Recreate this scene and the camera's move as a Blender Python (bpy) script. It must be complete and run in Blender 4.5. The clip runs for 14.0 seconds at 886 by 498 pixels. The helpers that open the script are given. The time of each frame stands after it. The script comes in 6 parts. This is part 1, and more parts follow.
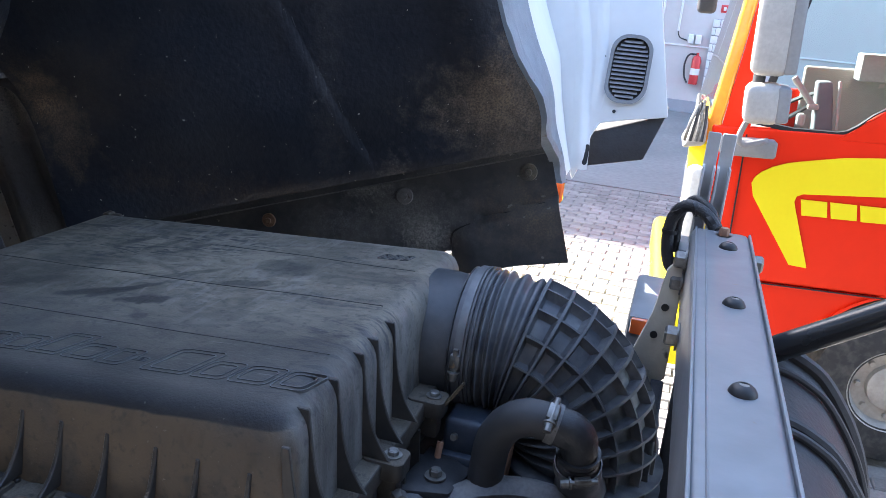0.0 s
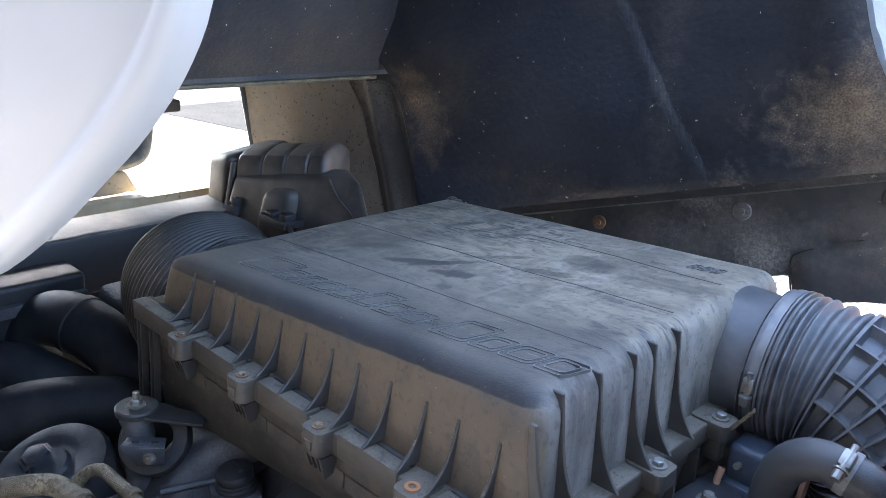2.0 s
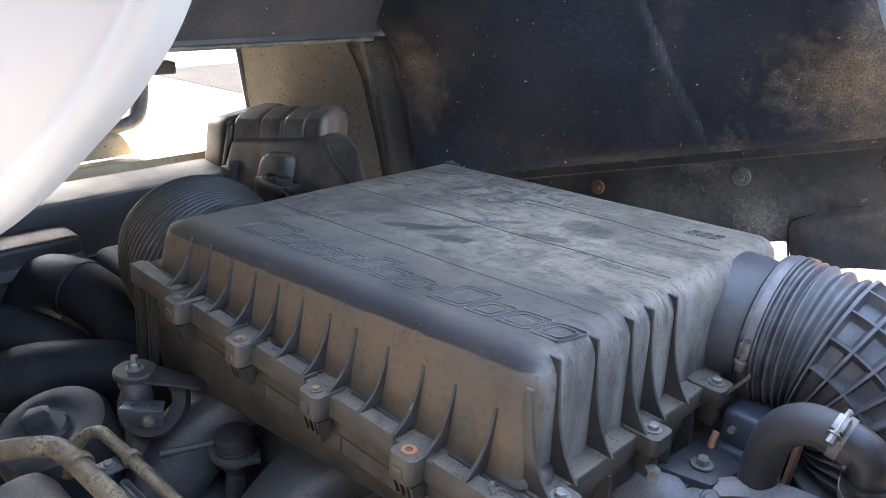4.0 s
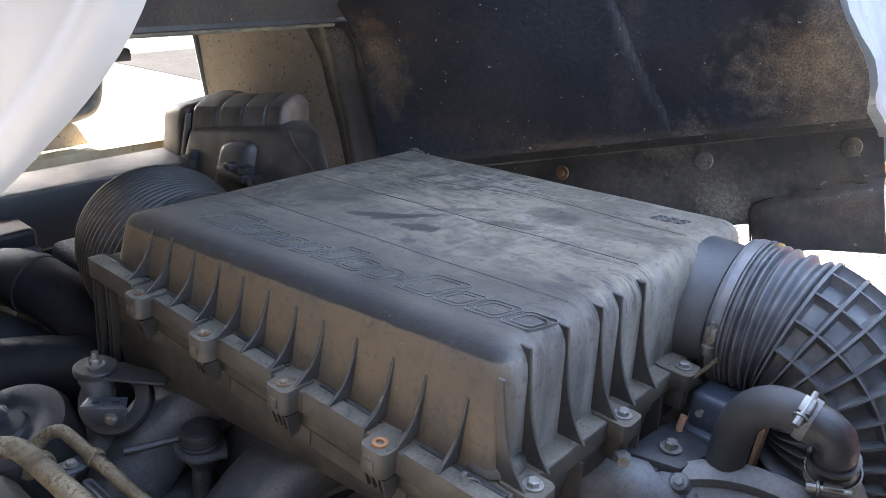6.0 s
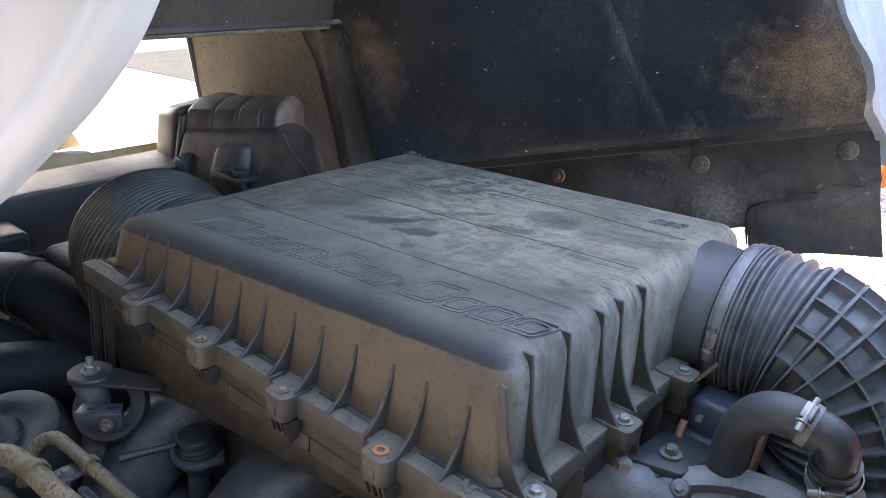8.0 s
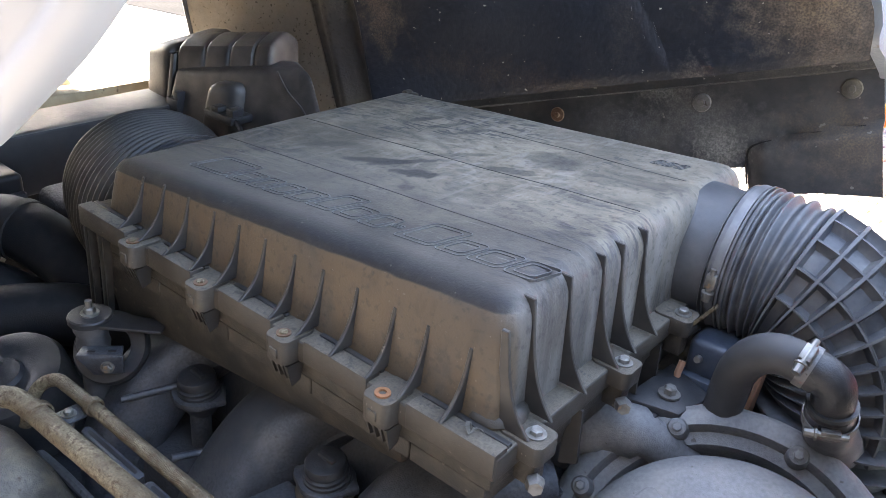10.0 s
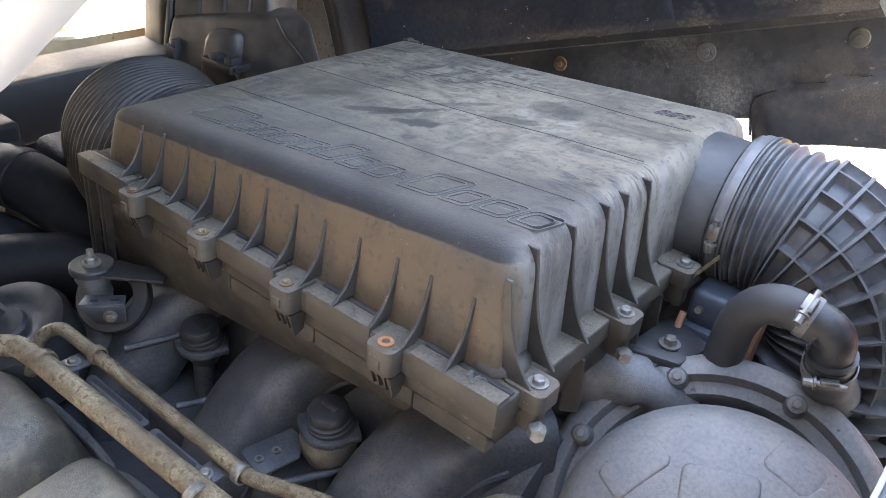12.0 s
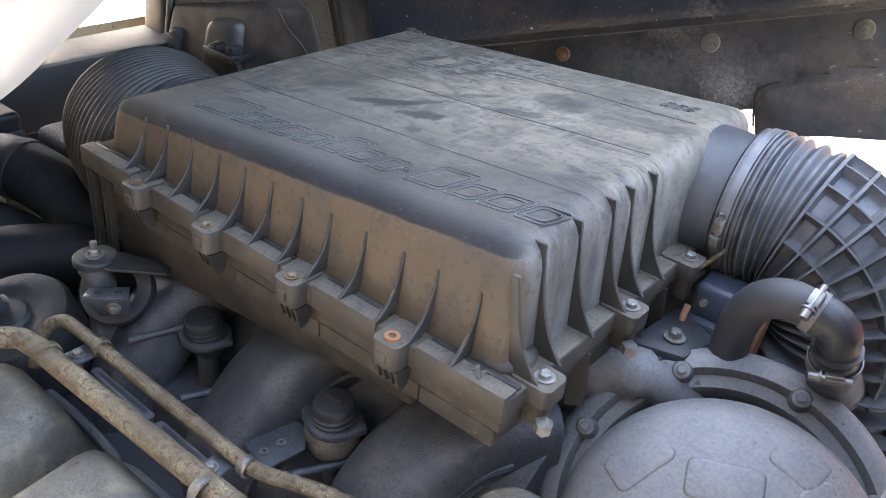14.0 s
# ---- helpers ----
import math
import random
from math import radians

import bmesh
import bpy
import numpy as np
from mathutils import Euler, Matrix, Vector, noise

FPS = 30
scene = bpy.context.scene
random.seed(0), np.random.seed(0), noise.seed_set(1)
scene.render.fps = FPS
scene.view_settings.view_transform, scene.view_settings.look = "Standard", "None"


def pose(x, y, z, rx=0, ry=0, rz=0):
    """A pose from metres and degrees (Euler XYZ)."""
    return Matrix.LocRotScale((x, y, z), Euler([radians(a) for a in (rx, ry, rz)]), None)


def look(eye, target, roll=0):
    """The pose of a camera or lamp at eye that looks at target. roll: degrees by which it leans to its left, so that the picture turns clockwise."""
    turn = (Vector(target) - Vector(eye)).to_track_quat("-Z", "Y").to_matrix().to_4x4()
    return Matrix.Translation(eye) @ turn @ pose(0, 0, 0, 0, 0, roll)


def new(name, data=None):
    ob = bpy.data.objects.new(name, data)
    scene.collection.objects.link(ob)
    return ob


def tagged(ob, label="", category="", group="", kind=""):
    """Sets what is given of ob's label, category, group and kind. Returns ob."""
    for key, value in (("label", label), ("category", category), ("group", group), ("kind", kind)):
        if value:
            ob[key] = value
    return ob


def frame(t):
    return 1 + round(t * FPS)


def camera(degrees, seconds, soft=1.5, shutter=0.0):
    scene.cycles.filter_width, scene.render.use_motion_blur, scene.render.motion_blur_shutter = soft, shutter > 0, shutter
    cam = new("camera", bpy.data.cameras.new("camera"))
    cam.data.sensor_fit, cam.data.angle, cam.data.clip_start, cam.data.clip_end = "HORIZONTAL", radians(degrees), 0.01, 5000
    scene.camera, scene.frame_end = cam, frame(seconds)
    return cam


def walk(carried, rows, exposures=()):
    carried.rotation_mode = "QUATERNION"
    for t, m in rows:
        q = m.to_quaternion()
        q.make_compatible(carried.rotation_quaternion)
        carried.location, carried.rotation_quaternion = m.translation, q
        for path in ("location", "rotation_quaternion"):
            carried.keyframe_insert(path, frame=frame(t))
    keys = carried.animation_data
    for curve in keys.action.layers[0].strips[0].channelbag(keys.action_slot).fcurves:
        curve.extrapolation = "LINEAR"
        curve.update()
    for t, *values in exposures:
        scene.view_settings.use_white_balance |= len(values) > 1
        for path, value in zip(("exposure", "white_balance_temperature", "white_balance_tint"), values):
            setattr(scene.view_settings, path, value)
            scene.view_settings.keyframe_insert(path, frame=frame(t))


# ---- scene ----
cam = camera(57.1, 14.0, soft=0.6)
PATH = [
    (0, (0.227, -0.49, 2.071), (-0.281, 1.344, 1.456), 5.5),
    (0.5, (0.247, -0.472, 2.059), (-0.437, 1.299, 1.43), 5.2),
    (0.8, (0.263, -0.472, 2.058), (-0.631, 1.198, 1.416), 4.7),
    (1, (0.255, -0.472, 2.064), (-0.767, 1.12, 1.413), 4.4),
    (1.5, (0.281, -0.472, 2.069), (-0.967, 0.948, 1.415), 3.9),
    (2, (0.305, -0.466, 2.061), (-0.966, 0.931, 1.405), 4.3),
    (2.5, (0.307, -0.465, 2.06), (-0.968, 0.916, 1.377), 4.5),
    (3, (0.308, -0.465, 2.06), (-0.965, 0.906, 1.353), 4.7),
    (5.5, (0.294, -0.459, 2.06), (-0.888, 0.964, 1.298), 4.6),
    (6, (0.293, -0.459, 2.06), (-0.872, 0.976, 1.297), 4.8),
    (6.5, (0.289, -0.459, 2.062), (-0.864, 0.985, 1.296), 4.9),
    (7, (0.286, -0.458, 2.061), (-0.866, 0.987, 1.297), 5.0),
    (9.5, (0.275, -0.462, 2.064), (-0.864, 0.995, 1.303), 5.1),
    (10, (0.272, -0.457, 2.063), (-0.819, 0.959, 1.166), 5.2),
    (10.5, (0.271, -0.458, 2.061), (-0.789, 0.934, 1.093), 5.4),
    (11, (0.271, -0.457, 2.061), (-0.782, 0.93, 1.077), 5.5),
    (11.5, (0.267, -0.457, 2.063), (-0.781, 0.926, 1.068), 5.6),
    (12, (0.268, -0.459, 2.06), (-0.777, 0.922, 1.06), 5.6),
    (12.5, (0.264, -0.459, 2.062), (-0.777, 0.918, 1.052), 5.7),
    (13, (0.261, -0.461, 2.063), (-0.772, 0.915, 1.044), 5.7),
    (13.5, (0.258, -0.461, 2.064), (-0.772, 0.914, 1.041), 5.8),
    (14, (0.259, -0.461, 2.064), (-0.771, 0.913, 1.038), 5.8),
]
EXPO = [(0.0, 2.95, 6500, 12), (0.5, 3.3, 6600, 12), (1.0, 3.72, 6700, 11), (1.6, 4.05, 6600, 11), (2.2, 4.2, 6800, 12), (3.0, 4.33, 7400, 14), (6.5, 4.16, 7600, 14), (9.5, 4.14, 7600, 14), (10.5, 4.60, 8300, 15), (14.0, 4.62, 8300, 15)]
walk(cam, [(t, look(eye, target, roll)) for t, eye, target, roll in PATH], EXPO)

# ---------------------------------------------------------------- light
SUN_EL, SUN_AZ = 35.0, 150.0      # degrees; azimuth of the sun's place, from +x towards +y
world = bpy.data.worlds.new("sky")
scene.world = world
world.use_nodes = True
wt = world.node_tree
sky = wt.nodes.new("ShaderNodeTexSky")
sky.sky_type, sky.sun_disc = "NISHITA", False
sky.sun_elevation, sky.sun_rotation = radians(SUN_EL), radians(90 - SUN_AZ)
bg = wt.nodes["Background"]
bg.inputs["Strength"].default_value = 0.15
wt.links.new(sky.outputs[0], bg.inputs["Color"])
sun_data = bpy.data.lights.new("sun", "SUN")
sun_data.energy, sun_data.angle, sun_data.color = 5.0, radians(0.5), (1.0, 0.96, 0.91)
sun = new("sun", sun_data)
sd = Vector((math.cos(radians(SUN_EL)) * math.cos(radians(SUN_AZ)), math.cos(radians(SUN_EL)) * math.sin(radians(SUN_AZ)), math.sin(radians(SUN_EL))))
sun.matrix_world = look(sd * 30, (0, 0, 0))


# ---------------------------------------------------------------- materials
def mat(name, col, rough=0.6, metal=0.0, alt=None, scale=8.0, amount=0.5, fine=60.0, fine_amt=0.25, bump=0.0, bump_scale=200.0,
        spots=None, spot_scale=30.0, spot_cut=0.62, coat=0.0, spec=0.5, rough_var=0.1, soft=0.08, dust=None, dust_amt=0.5, patches=()):
    """A surface with two scales of variation, stains or specks with a shape of their own, and fine relief."""
    m = bpy.data.materials.new(name)
    m.use_nodes = True
    nt = m.node_tree
    b = nt.nodes["Principled BSDF"]
    N, L = nt.nodes.new, nt.links.new
    tc = N("ShaderNodeTexCoord")
    def noise_tex(s, detail=5.0, dist=0.0):
        n = N("ShaderNodeTexNoise")
        n.inputs["Scale"].default_value, n.inputs["Detail"].default_value, n.inputs["Distortion"].default_value = s, detail, dist
        L(tc.outputs["Object"], n.inputs["Vector"])
        return n
    def ramp(src, lo, hi):
        r = N("ShaderNodeMapRange")
        r.inputs["From Min"].default_value, r.inputs["From Max"].default_value = lo, hi
        L(src, r.inputs["Value"])
        return r.outputs["Result"]
    def mix(fac, a, c):
        x = N("ShaderNodeMix")
        x.data_type = "RGBA"
        if isinstance(fac, float):
            x.inputs["Factor"].default_value = fac
        else:
            L(fac, x.inputs["Factor"])
        for sock, v in ((x.inputs["A"], a), (x.inputs["B"], c)):
            if isinstance(v, tuple):
                sock.default_value = (*v, 1)
            else:
                L(v, sock)
        return x.outputs["Result"]
    def scaled(src, k):
        x = N("ShaderNodeMath")
        x.operation = "MULTIPLY"
        x.inputs[1].default_value = k
        L(src, x.inputs[0])
        return x.outputs[0]
    alt = alt or tuple(c * 0.6 for c in col)
    big = noise_tex(scale, 8.0, 0.25)
    out = mix(scaled(ramp(big.outputs["Fac"], 0.38, 0.66), amount), col, alt)
    small = noise_tex(fine, 4.0)
    out = mix(scaled(ramp(small.outputs["Fac"], 0.35, 0.7), fine_amt), out, tuple(c * 0.55 for c in col))
    if dust:
        d = noise_tex(scale * 2.3, 10.0, 0.3)
        out = mix(scaled(ramp(d.outputs["Fac"], 0.45, 0.72), dust_amt), out, dust)
    for place, size, pcol, strength, pscale in patches:
        mp = N("ShaderNodeMapping")
        mp.vector_type = "TEXTURE"
        mp.inputs["Location"].default_value, mp.inputs["Scale"].default_value = place, size
        L(tc.outputs["Object"], mp.inputs["Vector"])
        ln = N("ShaderNodeVectorMath")
        ln.operation = "LENGTH"
        L(mp.outputs[0], ln.inputs[0])
        pn = noise_tex(pscale, 10.0, 0.15)
        ad = N("ShaderNodeMath")
        ad.operation = "MULTIPLY_ADD"
        ad.inputs[1].default_value = 2.2
        L(pn.outputs["Fac"], ad.inputs[0])
        L(ln.outputs["Value"], ad.inputs[2])
        grain = N("ShaderNodeMath")
        grain.operation = "MULTIPLY"
        L(scaled(ramp(ad.outputs[0], 2.2, 0.9), strength), grain.inputs[0])
        stip = N("ShaderNodeMapRange")
        stip.inputs["From Min"].default_value, stip.inputs["From Max"].default_value, stip.inputs["To Min"].default_value = 0.38, 0.66, 0.30
        L(noise_tex(330.0, 5.0).outputs["Fac"], stip.inputs["Value"])
        L(stip.outputs["Result"], grain.inputs[1])
        out = mix(grain.outputs[0], out, pcol)
    if spots:
        s = noise_tex(spot_scale, 3.0)
        out = mix(ramp(s.outputs["Fac"], spot_cut, spot_cut + soft), out, spots)
    L(out, b.inputs["Base Color"])
    rr = N("ShaderNodeMapRange")
    rr.inputs["To Min"].default_value, rr.inputs["To Max"].default_value = max(0.02, rough - rough_var), min(1.0, rough + rough_var)
    L(big.outputs["Fac"], rr.inputs["Value"])
    L(rr.outputs["Result"], b.inputs["Roughness"])
    b.inputs["Metallic"].default_value = metal
    b.inputs["Coat Weight"].default_value = coat
    b.inputs["Specular IOR Level"].default_value = spec
    if bump:
        bt = noise_tex(bump_scale, 3.0)
        bn = N("ShaderNodeBump")
        bn.inputs["Strength"].default_value, bn.inputs["Distance"].default_value = bump, 0.004
        L(bt.outputs["Fac"], bn.inputs["Height"])
        L(bn.outputs["Normal"], b.inputs["Normal"])
    return m


def glass(name, tint=(0.72, 0.86, 0.88)):
    m = bpy.data.materials.new(name)
    m.use_nodes = True
    nt = m.node_tree
    nt.nodes.remove(nt.nodes["Principled BSDF"])
    tr, gl, mx, fr = (nt.nodes.new(k) for k in ("ShaderNodeBsdfTransparent", "ShaderNodeBsdfGlossy", "ShaderNodeMixShader", "ShaderNodeFresnel"))
    tr.inputs["Color"].default_value = (*tint, 1)
    gl.inputs["Roughness"].default_value = 0.02
    fr.inputs["IOR"].default_value = 1.5
    nt.links.new(fr.outputs[0], mx.inputs[0])
    nt.links.new(tr.outputs[0], mx.inputs[1])
    nt.links.new(gl.outputs[0], mx.inputs[2])
    nt.links.new(mx.outputs[0], nt.nodes["Material Output"].inputs["Surface"])
    return m


M_DUSTTOP = mat("settled_tan_dust", (0.1, 0.085, 0.066), 0.85, alt=(0.155, 0.132, 0.1), scale=26, amount=0.8, fine=380, fine_amt=0.6, bump=0.4, bump_scale=900, spots=(0.06, 0.054, 0.046), spot_scale=120, spot_cut=0.6, soft=0.08)
M_TRAY = mat("grimy_plastic", (0.026, 0.024, 0.022), 0.55, alt=(0.055, 0.045, 0.034), scale=22, amount=0.8, fine=200, fine_amt=0.5, bump=0.3, bump_scale=500, dust=(0.105, 0.088, 0.066), dust_amt=0.4, spots=(0.13, 0.112, 0.088), spot_scale=140, spot_cut=0.66, soft=0.06)
M_TRAYDUST = mat("dusty_flange_plastic", (0.034, 0.03, 0.026), 0.55, alt=(0.066, 0.054, 0.041), scale=12, amount=0.7, fine=300, fine_amt=0.4, bump=0.15, bump_scale=900, dust=(0.115, 0.1, 0.08), dust_amt=0.4, spots=(0.17, 0.15, 0.125), spot_scale=300, spot_cut=0.70, soft=0.05)
M_RIB = mat("black_plastic_edge", (0.025, 0.024, 0.024), 0.5, alt=(0.05, 0.046, 0.041), scale=20, amount=0.7, dust=(0.085, 0.074, 0.06), dust_amt=0.35)
M_RUBBER = mat("black_rubber", (0.057, 0.061, 0.07), 0.46, spec=0.55, alt=(0.085, 0.088, 0.094), scale=14, amount=0.8, fine=160, fine_amt=0.4, bump=0.08, bump_scale=900, dust=(0.2, 0.198, 0.195), dust_amt=0.58)
M_HOSE = mat("matt_hose_rubber", (0.036, 0.037, 0.041), 0.6, alt=(0.05, 0.05, 0.05), scale=18, bump=0.08, bump_scale=1200, dust=(0.09, 0.088, 0.085), dust_amt=0.2)
M_STEEL = mat("zinc_steel", (0.27, 0.265, 0.25), 0.45, metal=0.7, alt=(0.13, 0.12, 0.105), scale=90, amount=0.9, spots=(0.3, 0.2, 0.12), spot_scale=90, spot_cut=0.66, rough_var=0.15)
M_RUST = mat("rusty_steel", (0.32, 0.13, 0.06), 0.85, alt=(0.45, 0.22, 0.1), scale=60, bump=0.5, bump_scale=900)
M_ALU = mat("dull_cast_aluminium", (0.160, 0.163, 0.168), 0.58, metal=0.2, alt=(0.188, 0.188, 0.182), scale=14, amount=0.7, fine=240, fine_amt=0.55, bump=0.2, bump_scale=700, dust=(0.24, 0.225, 0.2), dust_amt=0.35, spots=(0.08, 0.074, 0.066), spot_scale=110, spot_cut=0.68, soft=0.05)
M_DARKALU = mat("oily_dark_casting", (0.044, 0.051, 0.064), 0.46, metal=0.15, alt=(0.09, 0.095, 0.103), scale=16, amount=0.8, fine=300, fine_amt=0.85, bump=0.3, bump_scale=600, dust=(0.15, 0.142, 0.128), dust_amt=0.28, spots=(0.025, 0.025, 0.026), spot_scale=70, spot_cut=0.67, soft=0.08)
M_COVER = mat("dirty_grey_cover", (0.085, 0.08, 0.068), 0.55, alt=(0.14, 0.125, 0.095), scale=14, amount=0.8, fine=260, fine_amt=0.6, bump=0.4, bump_scale=500, dust=(0.26, 0.215, 0.15), dust_amt=0.55, spots=(0.045, 0.03, 0.022), spot_scale=60, spot_cut=0.66, soft=0.06,
              patches=(((-0.52, -0.27, 1.36), (0.07, 0.045, 0.07), (0.055, 0.03, 0.018), 0.9, 50), ((-0.34, -0.24, 1.37), (0.05, 0.04, 0.06), (0.05, 0.03, 0.02), 0.8, 60), ((-0.43, -0.20, 1.36), (0.03, 0.05, 0.06), (0.07, 0.036, 0.02), 0.7, 60)))
M_PIPE = mat("dusty_tan_pipe", (0.135, 0.105, 0.066), 0.6, metal=0.1, alt=(0.33, 0.27, 0.172), scale=24, amount=0.9, fine=420, fine_amt=0.8, bump=0.6, bump_scale=700, spots=(0.085, 0.055, 0.03), spot_scale=150, spot_cut=0.53, soft=0.12, dust=(0.1, 0.07, 0.04), dust_amt=0.7)
M_CAP = mat("black_cap_plastic", (0.018, 0.0198, 0.0235), 0.45, alt=(0.042, 0.043, 0.046), scale=25, fine=200, fine_amt=0.4, bump=0.15, bump_scale=600, dust=(0.1, 0.094, 0.085), dust_amt=0.2)
M_ENGINE = mat("black_engine_casting", (0.036, 0.04, 0.049), 0.65, alt=(0.056, 0.055, 0.054), scale=12, fine=200, fine_amt=0.4, bump=0.5, bump_scale=200)
M_UNDER = mat("black_cab_underseal", (0.0185, 0.0225, 0.032), 0.52, alt=(0.03, 0.031, 0.037), scale=4, amount=0.8, fine=90, fine_amt=0.5, bump=0.4, bump_scale=110, spec=0.25,
              dust=(0.055, 0.054, 0.056), dust_amt=0.3, spots=(0.5, 0.46, 0.38), spot_scale=130, spot_cut=0.735, soft=0.01, rough_var=0.15,
              patches=(((-0.075, 0.80, 1.885), (0.13, 0.3, 0.07), (0.37, 0.30, 0.22), 0.54, 46), ((-0.02, 0.74, 1.89), (0.12, 0.3, 0.13), (0.2, 0.16, 0.12), 0.5, 30), ((-0.05, 0.74, 1.93), (0.05, 0.3, 0.08), (0.34, 0.25, 0.165), 0.5, 40),
                       ((-0.815, 0.66, 1.82), (0.05, 0.3, 0.06), (0.3, 0.2, 0.115), 0.85, 34), ((-0.77, 0.66, 1.765), (0.05, 0.3, 0.07), (0.24, 0.17, 0.11), 0.75, 40), ((-0.87, 0.3, 1.88), (0.3, 0.9, 0.1), (0.1, 0.072, 0.048), 0.5, 20),
                       ((-0.35, 0.8, 1.70), (0.5, 0.3, 0.035), (0.14, 0.095, 0.06), 0.45, 40), ((-0.33, 0.75, 1.92), (0.03, 0.3, 0.25), (0.12, 0.11, 0.10), 0.4, 60), ((-0.22, 0.79, 1.74), (0.03, 0.3, 0.06), (0.3, 0.26, 0.22), 0.5, 90)))
M_SKIRT = mat("worn_black_skirt", (0.034, 0.037, 0.043), 0.4, alt=(0.09, 0.089, 0.087), scale=13, amount=0.8, fine=120, bump=0.12, bump_scale=300, dust=(0.1, 0.095, 0.088), dust_amt=0.3,
              spots=(0.2, 0.19, 0.17), spot_scale=70, spot_cut=0.71, soft=0.03,
              patches=(((-0.20, 0.92, 1.62), (0.05, 0.3, 0.04), (0.5, 0.48, 0.43), 0.75, 150), ((-0.33, 0.91, 1.695), (0.06, 0.3, 0.02), (0.4, 0.39, 0.37), 0.6, 160), ((-0.24, 0.92, 1.66), (0.14, 0.3, 0.06), (0.2, 0.2, 0.195), 0.7, 80), ((-0.36, 0.9, 1.62), (0.09, 0.3, 0.04), (0.2, 0.21, 0.23), 0.6, 90), ((0.0, 0.92, 1.68), (0.12, 0.3, 0.07), (0.2, 0.15, 0.105), 0.8, 50)))
M_RAIL = mat("black_rail_steel", (0.036, 0.04, 0.048), 0.36, alt=(0.075, 0.075, 0.076), scale=18, amount=0.8, fine=150, fine_amt=0.4, bump=0.3, bump_scale=200, spots=(0.26, 0.25, 0.23), spot_scale=85, spot_cut=0.69, soft=0.04,
             patches=(((-0.05, 0.9, 1.79), (0.25, 0.4, 0.08), (0.16, 0.15, 0.135), 0.7, 40),))
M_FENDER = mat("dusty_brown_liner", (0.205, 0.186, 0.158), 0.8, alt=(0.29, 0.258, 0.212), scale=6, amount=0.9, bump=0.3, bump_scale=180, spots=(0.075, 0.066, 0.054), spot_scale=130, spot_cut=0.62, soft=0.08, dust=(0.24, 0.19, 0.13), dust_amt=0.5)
# The liner's brown again, darkened for the shade by the tunnel corner.
M_ARCH = mat("grimy_shaded_liner", (0.055, 0.054, 0.054), 0.7, alt=(0.09, 0.082, 0.073), scale=8, amount=0.9, bump=0.35, bump_scale=180, spots=(0.05, 0.045, 0.04), spot_scale=120, spot_cut=0.6, soft=0.1, dust=(0.06, 0.062, 0.068), dust_amt=0.6,
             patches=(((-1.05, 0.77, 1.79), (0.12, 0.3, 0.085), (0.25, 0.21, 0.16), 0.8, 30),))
# One white paint in two tones, each coloured for the light it gets.
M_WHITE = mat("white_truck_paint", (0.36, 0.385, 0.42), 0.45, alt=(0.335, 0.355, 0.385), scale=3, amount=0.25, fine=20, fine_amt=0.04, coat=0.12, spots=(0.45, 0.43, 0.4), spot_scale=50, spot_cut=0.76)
M_WHITELIT = mat("white_paint_lit", (0.78, 0.775, 0.755), 0.4, alt=(0.7, 0.69, 0.67), scale=6, amount=0.4, fine=40, fine_amt=0.06, coat=0.1, spots=(0.5, 0.46, 0.4), spot_scale=60, spot_cut=0.74)
M_PRIMER = mat("bare_grey_flange", (0.21, 0.25, 0.29), 0.5, alt=(0.15, 0.18, 0.21), scale=14, amount=0.6, bump=0.2, spots=(0.12, 0.11, 0.1), spot_scale=45, spot_cut=0.66)
M_GREYPL = mat("grey_vent_plastic", (0.24, 0.24, 0.245), 0.6, alt=(0.3, 0.3, 0.3), scale=30)
M_DARKPL = mat("charcoal_plastic", (0.035, 0.035, 0.038), 0.6, alt=(0.055, 0.055, 0.06), scale=20, bump=0.2)
M_TANK = mat("dusty_brown_plastic_tank", (0.078, 0.069, 0.064), 0.45, spec=0.45, alt=(0.022, 0.02, 0.02), scale=13, amount=0.9, bump=0.15, bump_scale=400, dust=(0.13, 0.11, 0.09), dust_amt=0.35)
M_TANKTOP = mat("dusty_tank_top", (0.06, 0.058, 0.056), 0.6, alt=(0.14, 0.128, 0.112), scale=6, amount=0.9, bump=0.2, dust=(0.22, 0.195, 0.165), dust_amt=0.5)
M_BEAM = mat("galvanised_beam", (0.2, 0.215, 0.235), 0.36, metal=0.1, alt=(0.15, 0.16, 0.175), scale=12, amount=0.8, fine=30, fine_amt=0.2, bump=0.03, bump_scale=120, spots=(0.2, 0.13, 0.08), spot_scale=70, spot_cut=0.72)
M_ZINC = mat("pale_zinc_channel", (0.6, 0.6, 0.59), 0.5, alt=(0.42, 0.42, 0.41), scale=20, amount=0.8, bump=0.1, spots=(0.16, 0.13, 0.1), spot_scale=80, spot_cut=0.68)
M_TUBE = mat("black_tube_paint", (0.012, 0.012, 0.013), 0.24, alt=(0.018, 0.017, 0.017), scale=20, amount=0.6, spots=(0.07, 0.06, 0.05), spot_scale=90, spot_cut=0.72)
# Hose rubber darkened for the shade at the bay's left end.
M_SHADEHOSE = mat("shaded_hose_rubber", (0.011, 0.0125, 0.0155), 0.55, spec=0.22, alt=(0.02, 0.021, 0.023), scale=12, fine=160, bump=0.12, bump_scale=500, dust=(0.06, 0.056, 0.05), dust_amt=0.2)
M_DUCT = mat("black_duct_rubber", (0.016, 0.0145, 0.0138), 0.5, spec=0.4, alt=(0.03, 0.027, 0.024), scale=14, fine=200, bump=0.12, bump_scale=500, dust=(0.1, 0.085, 0.07), dust_amt=0.22)
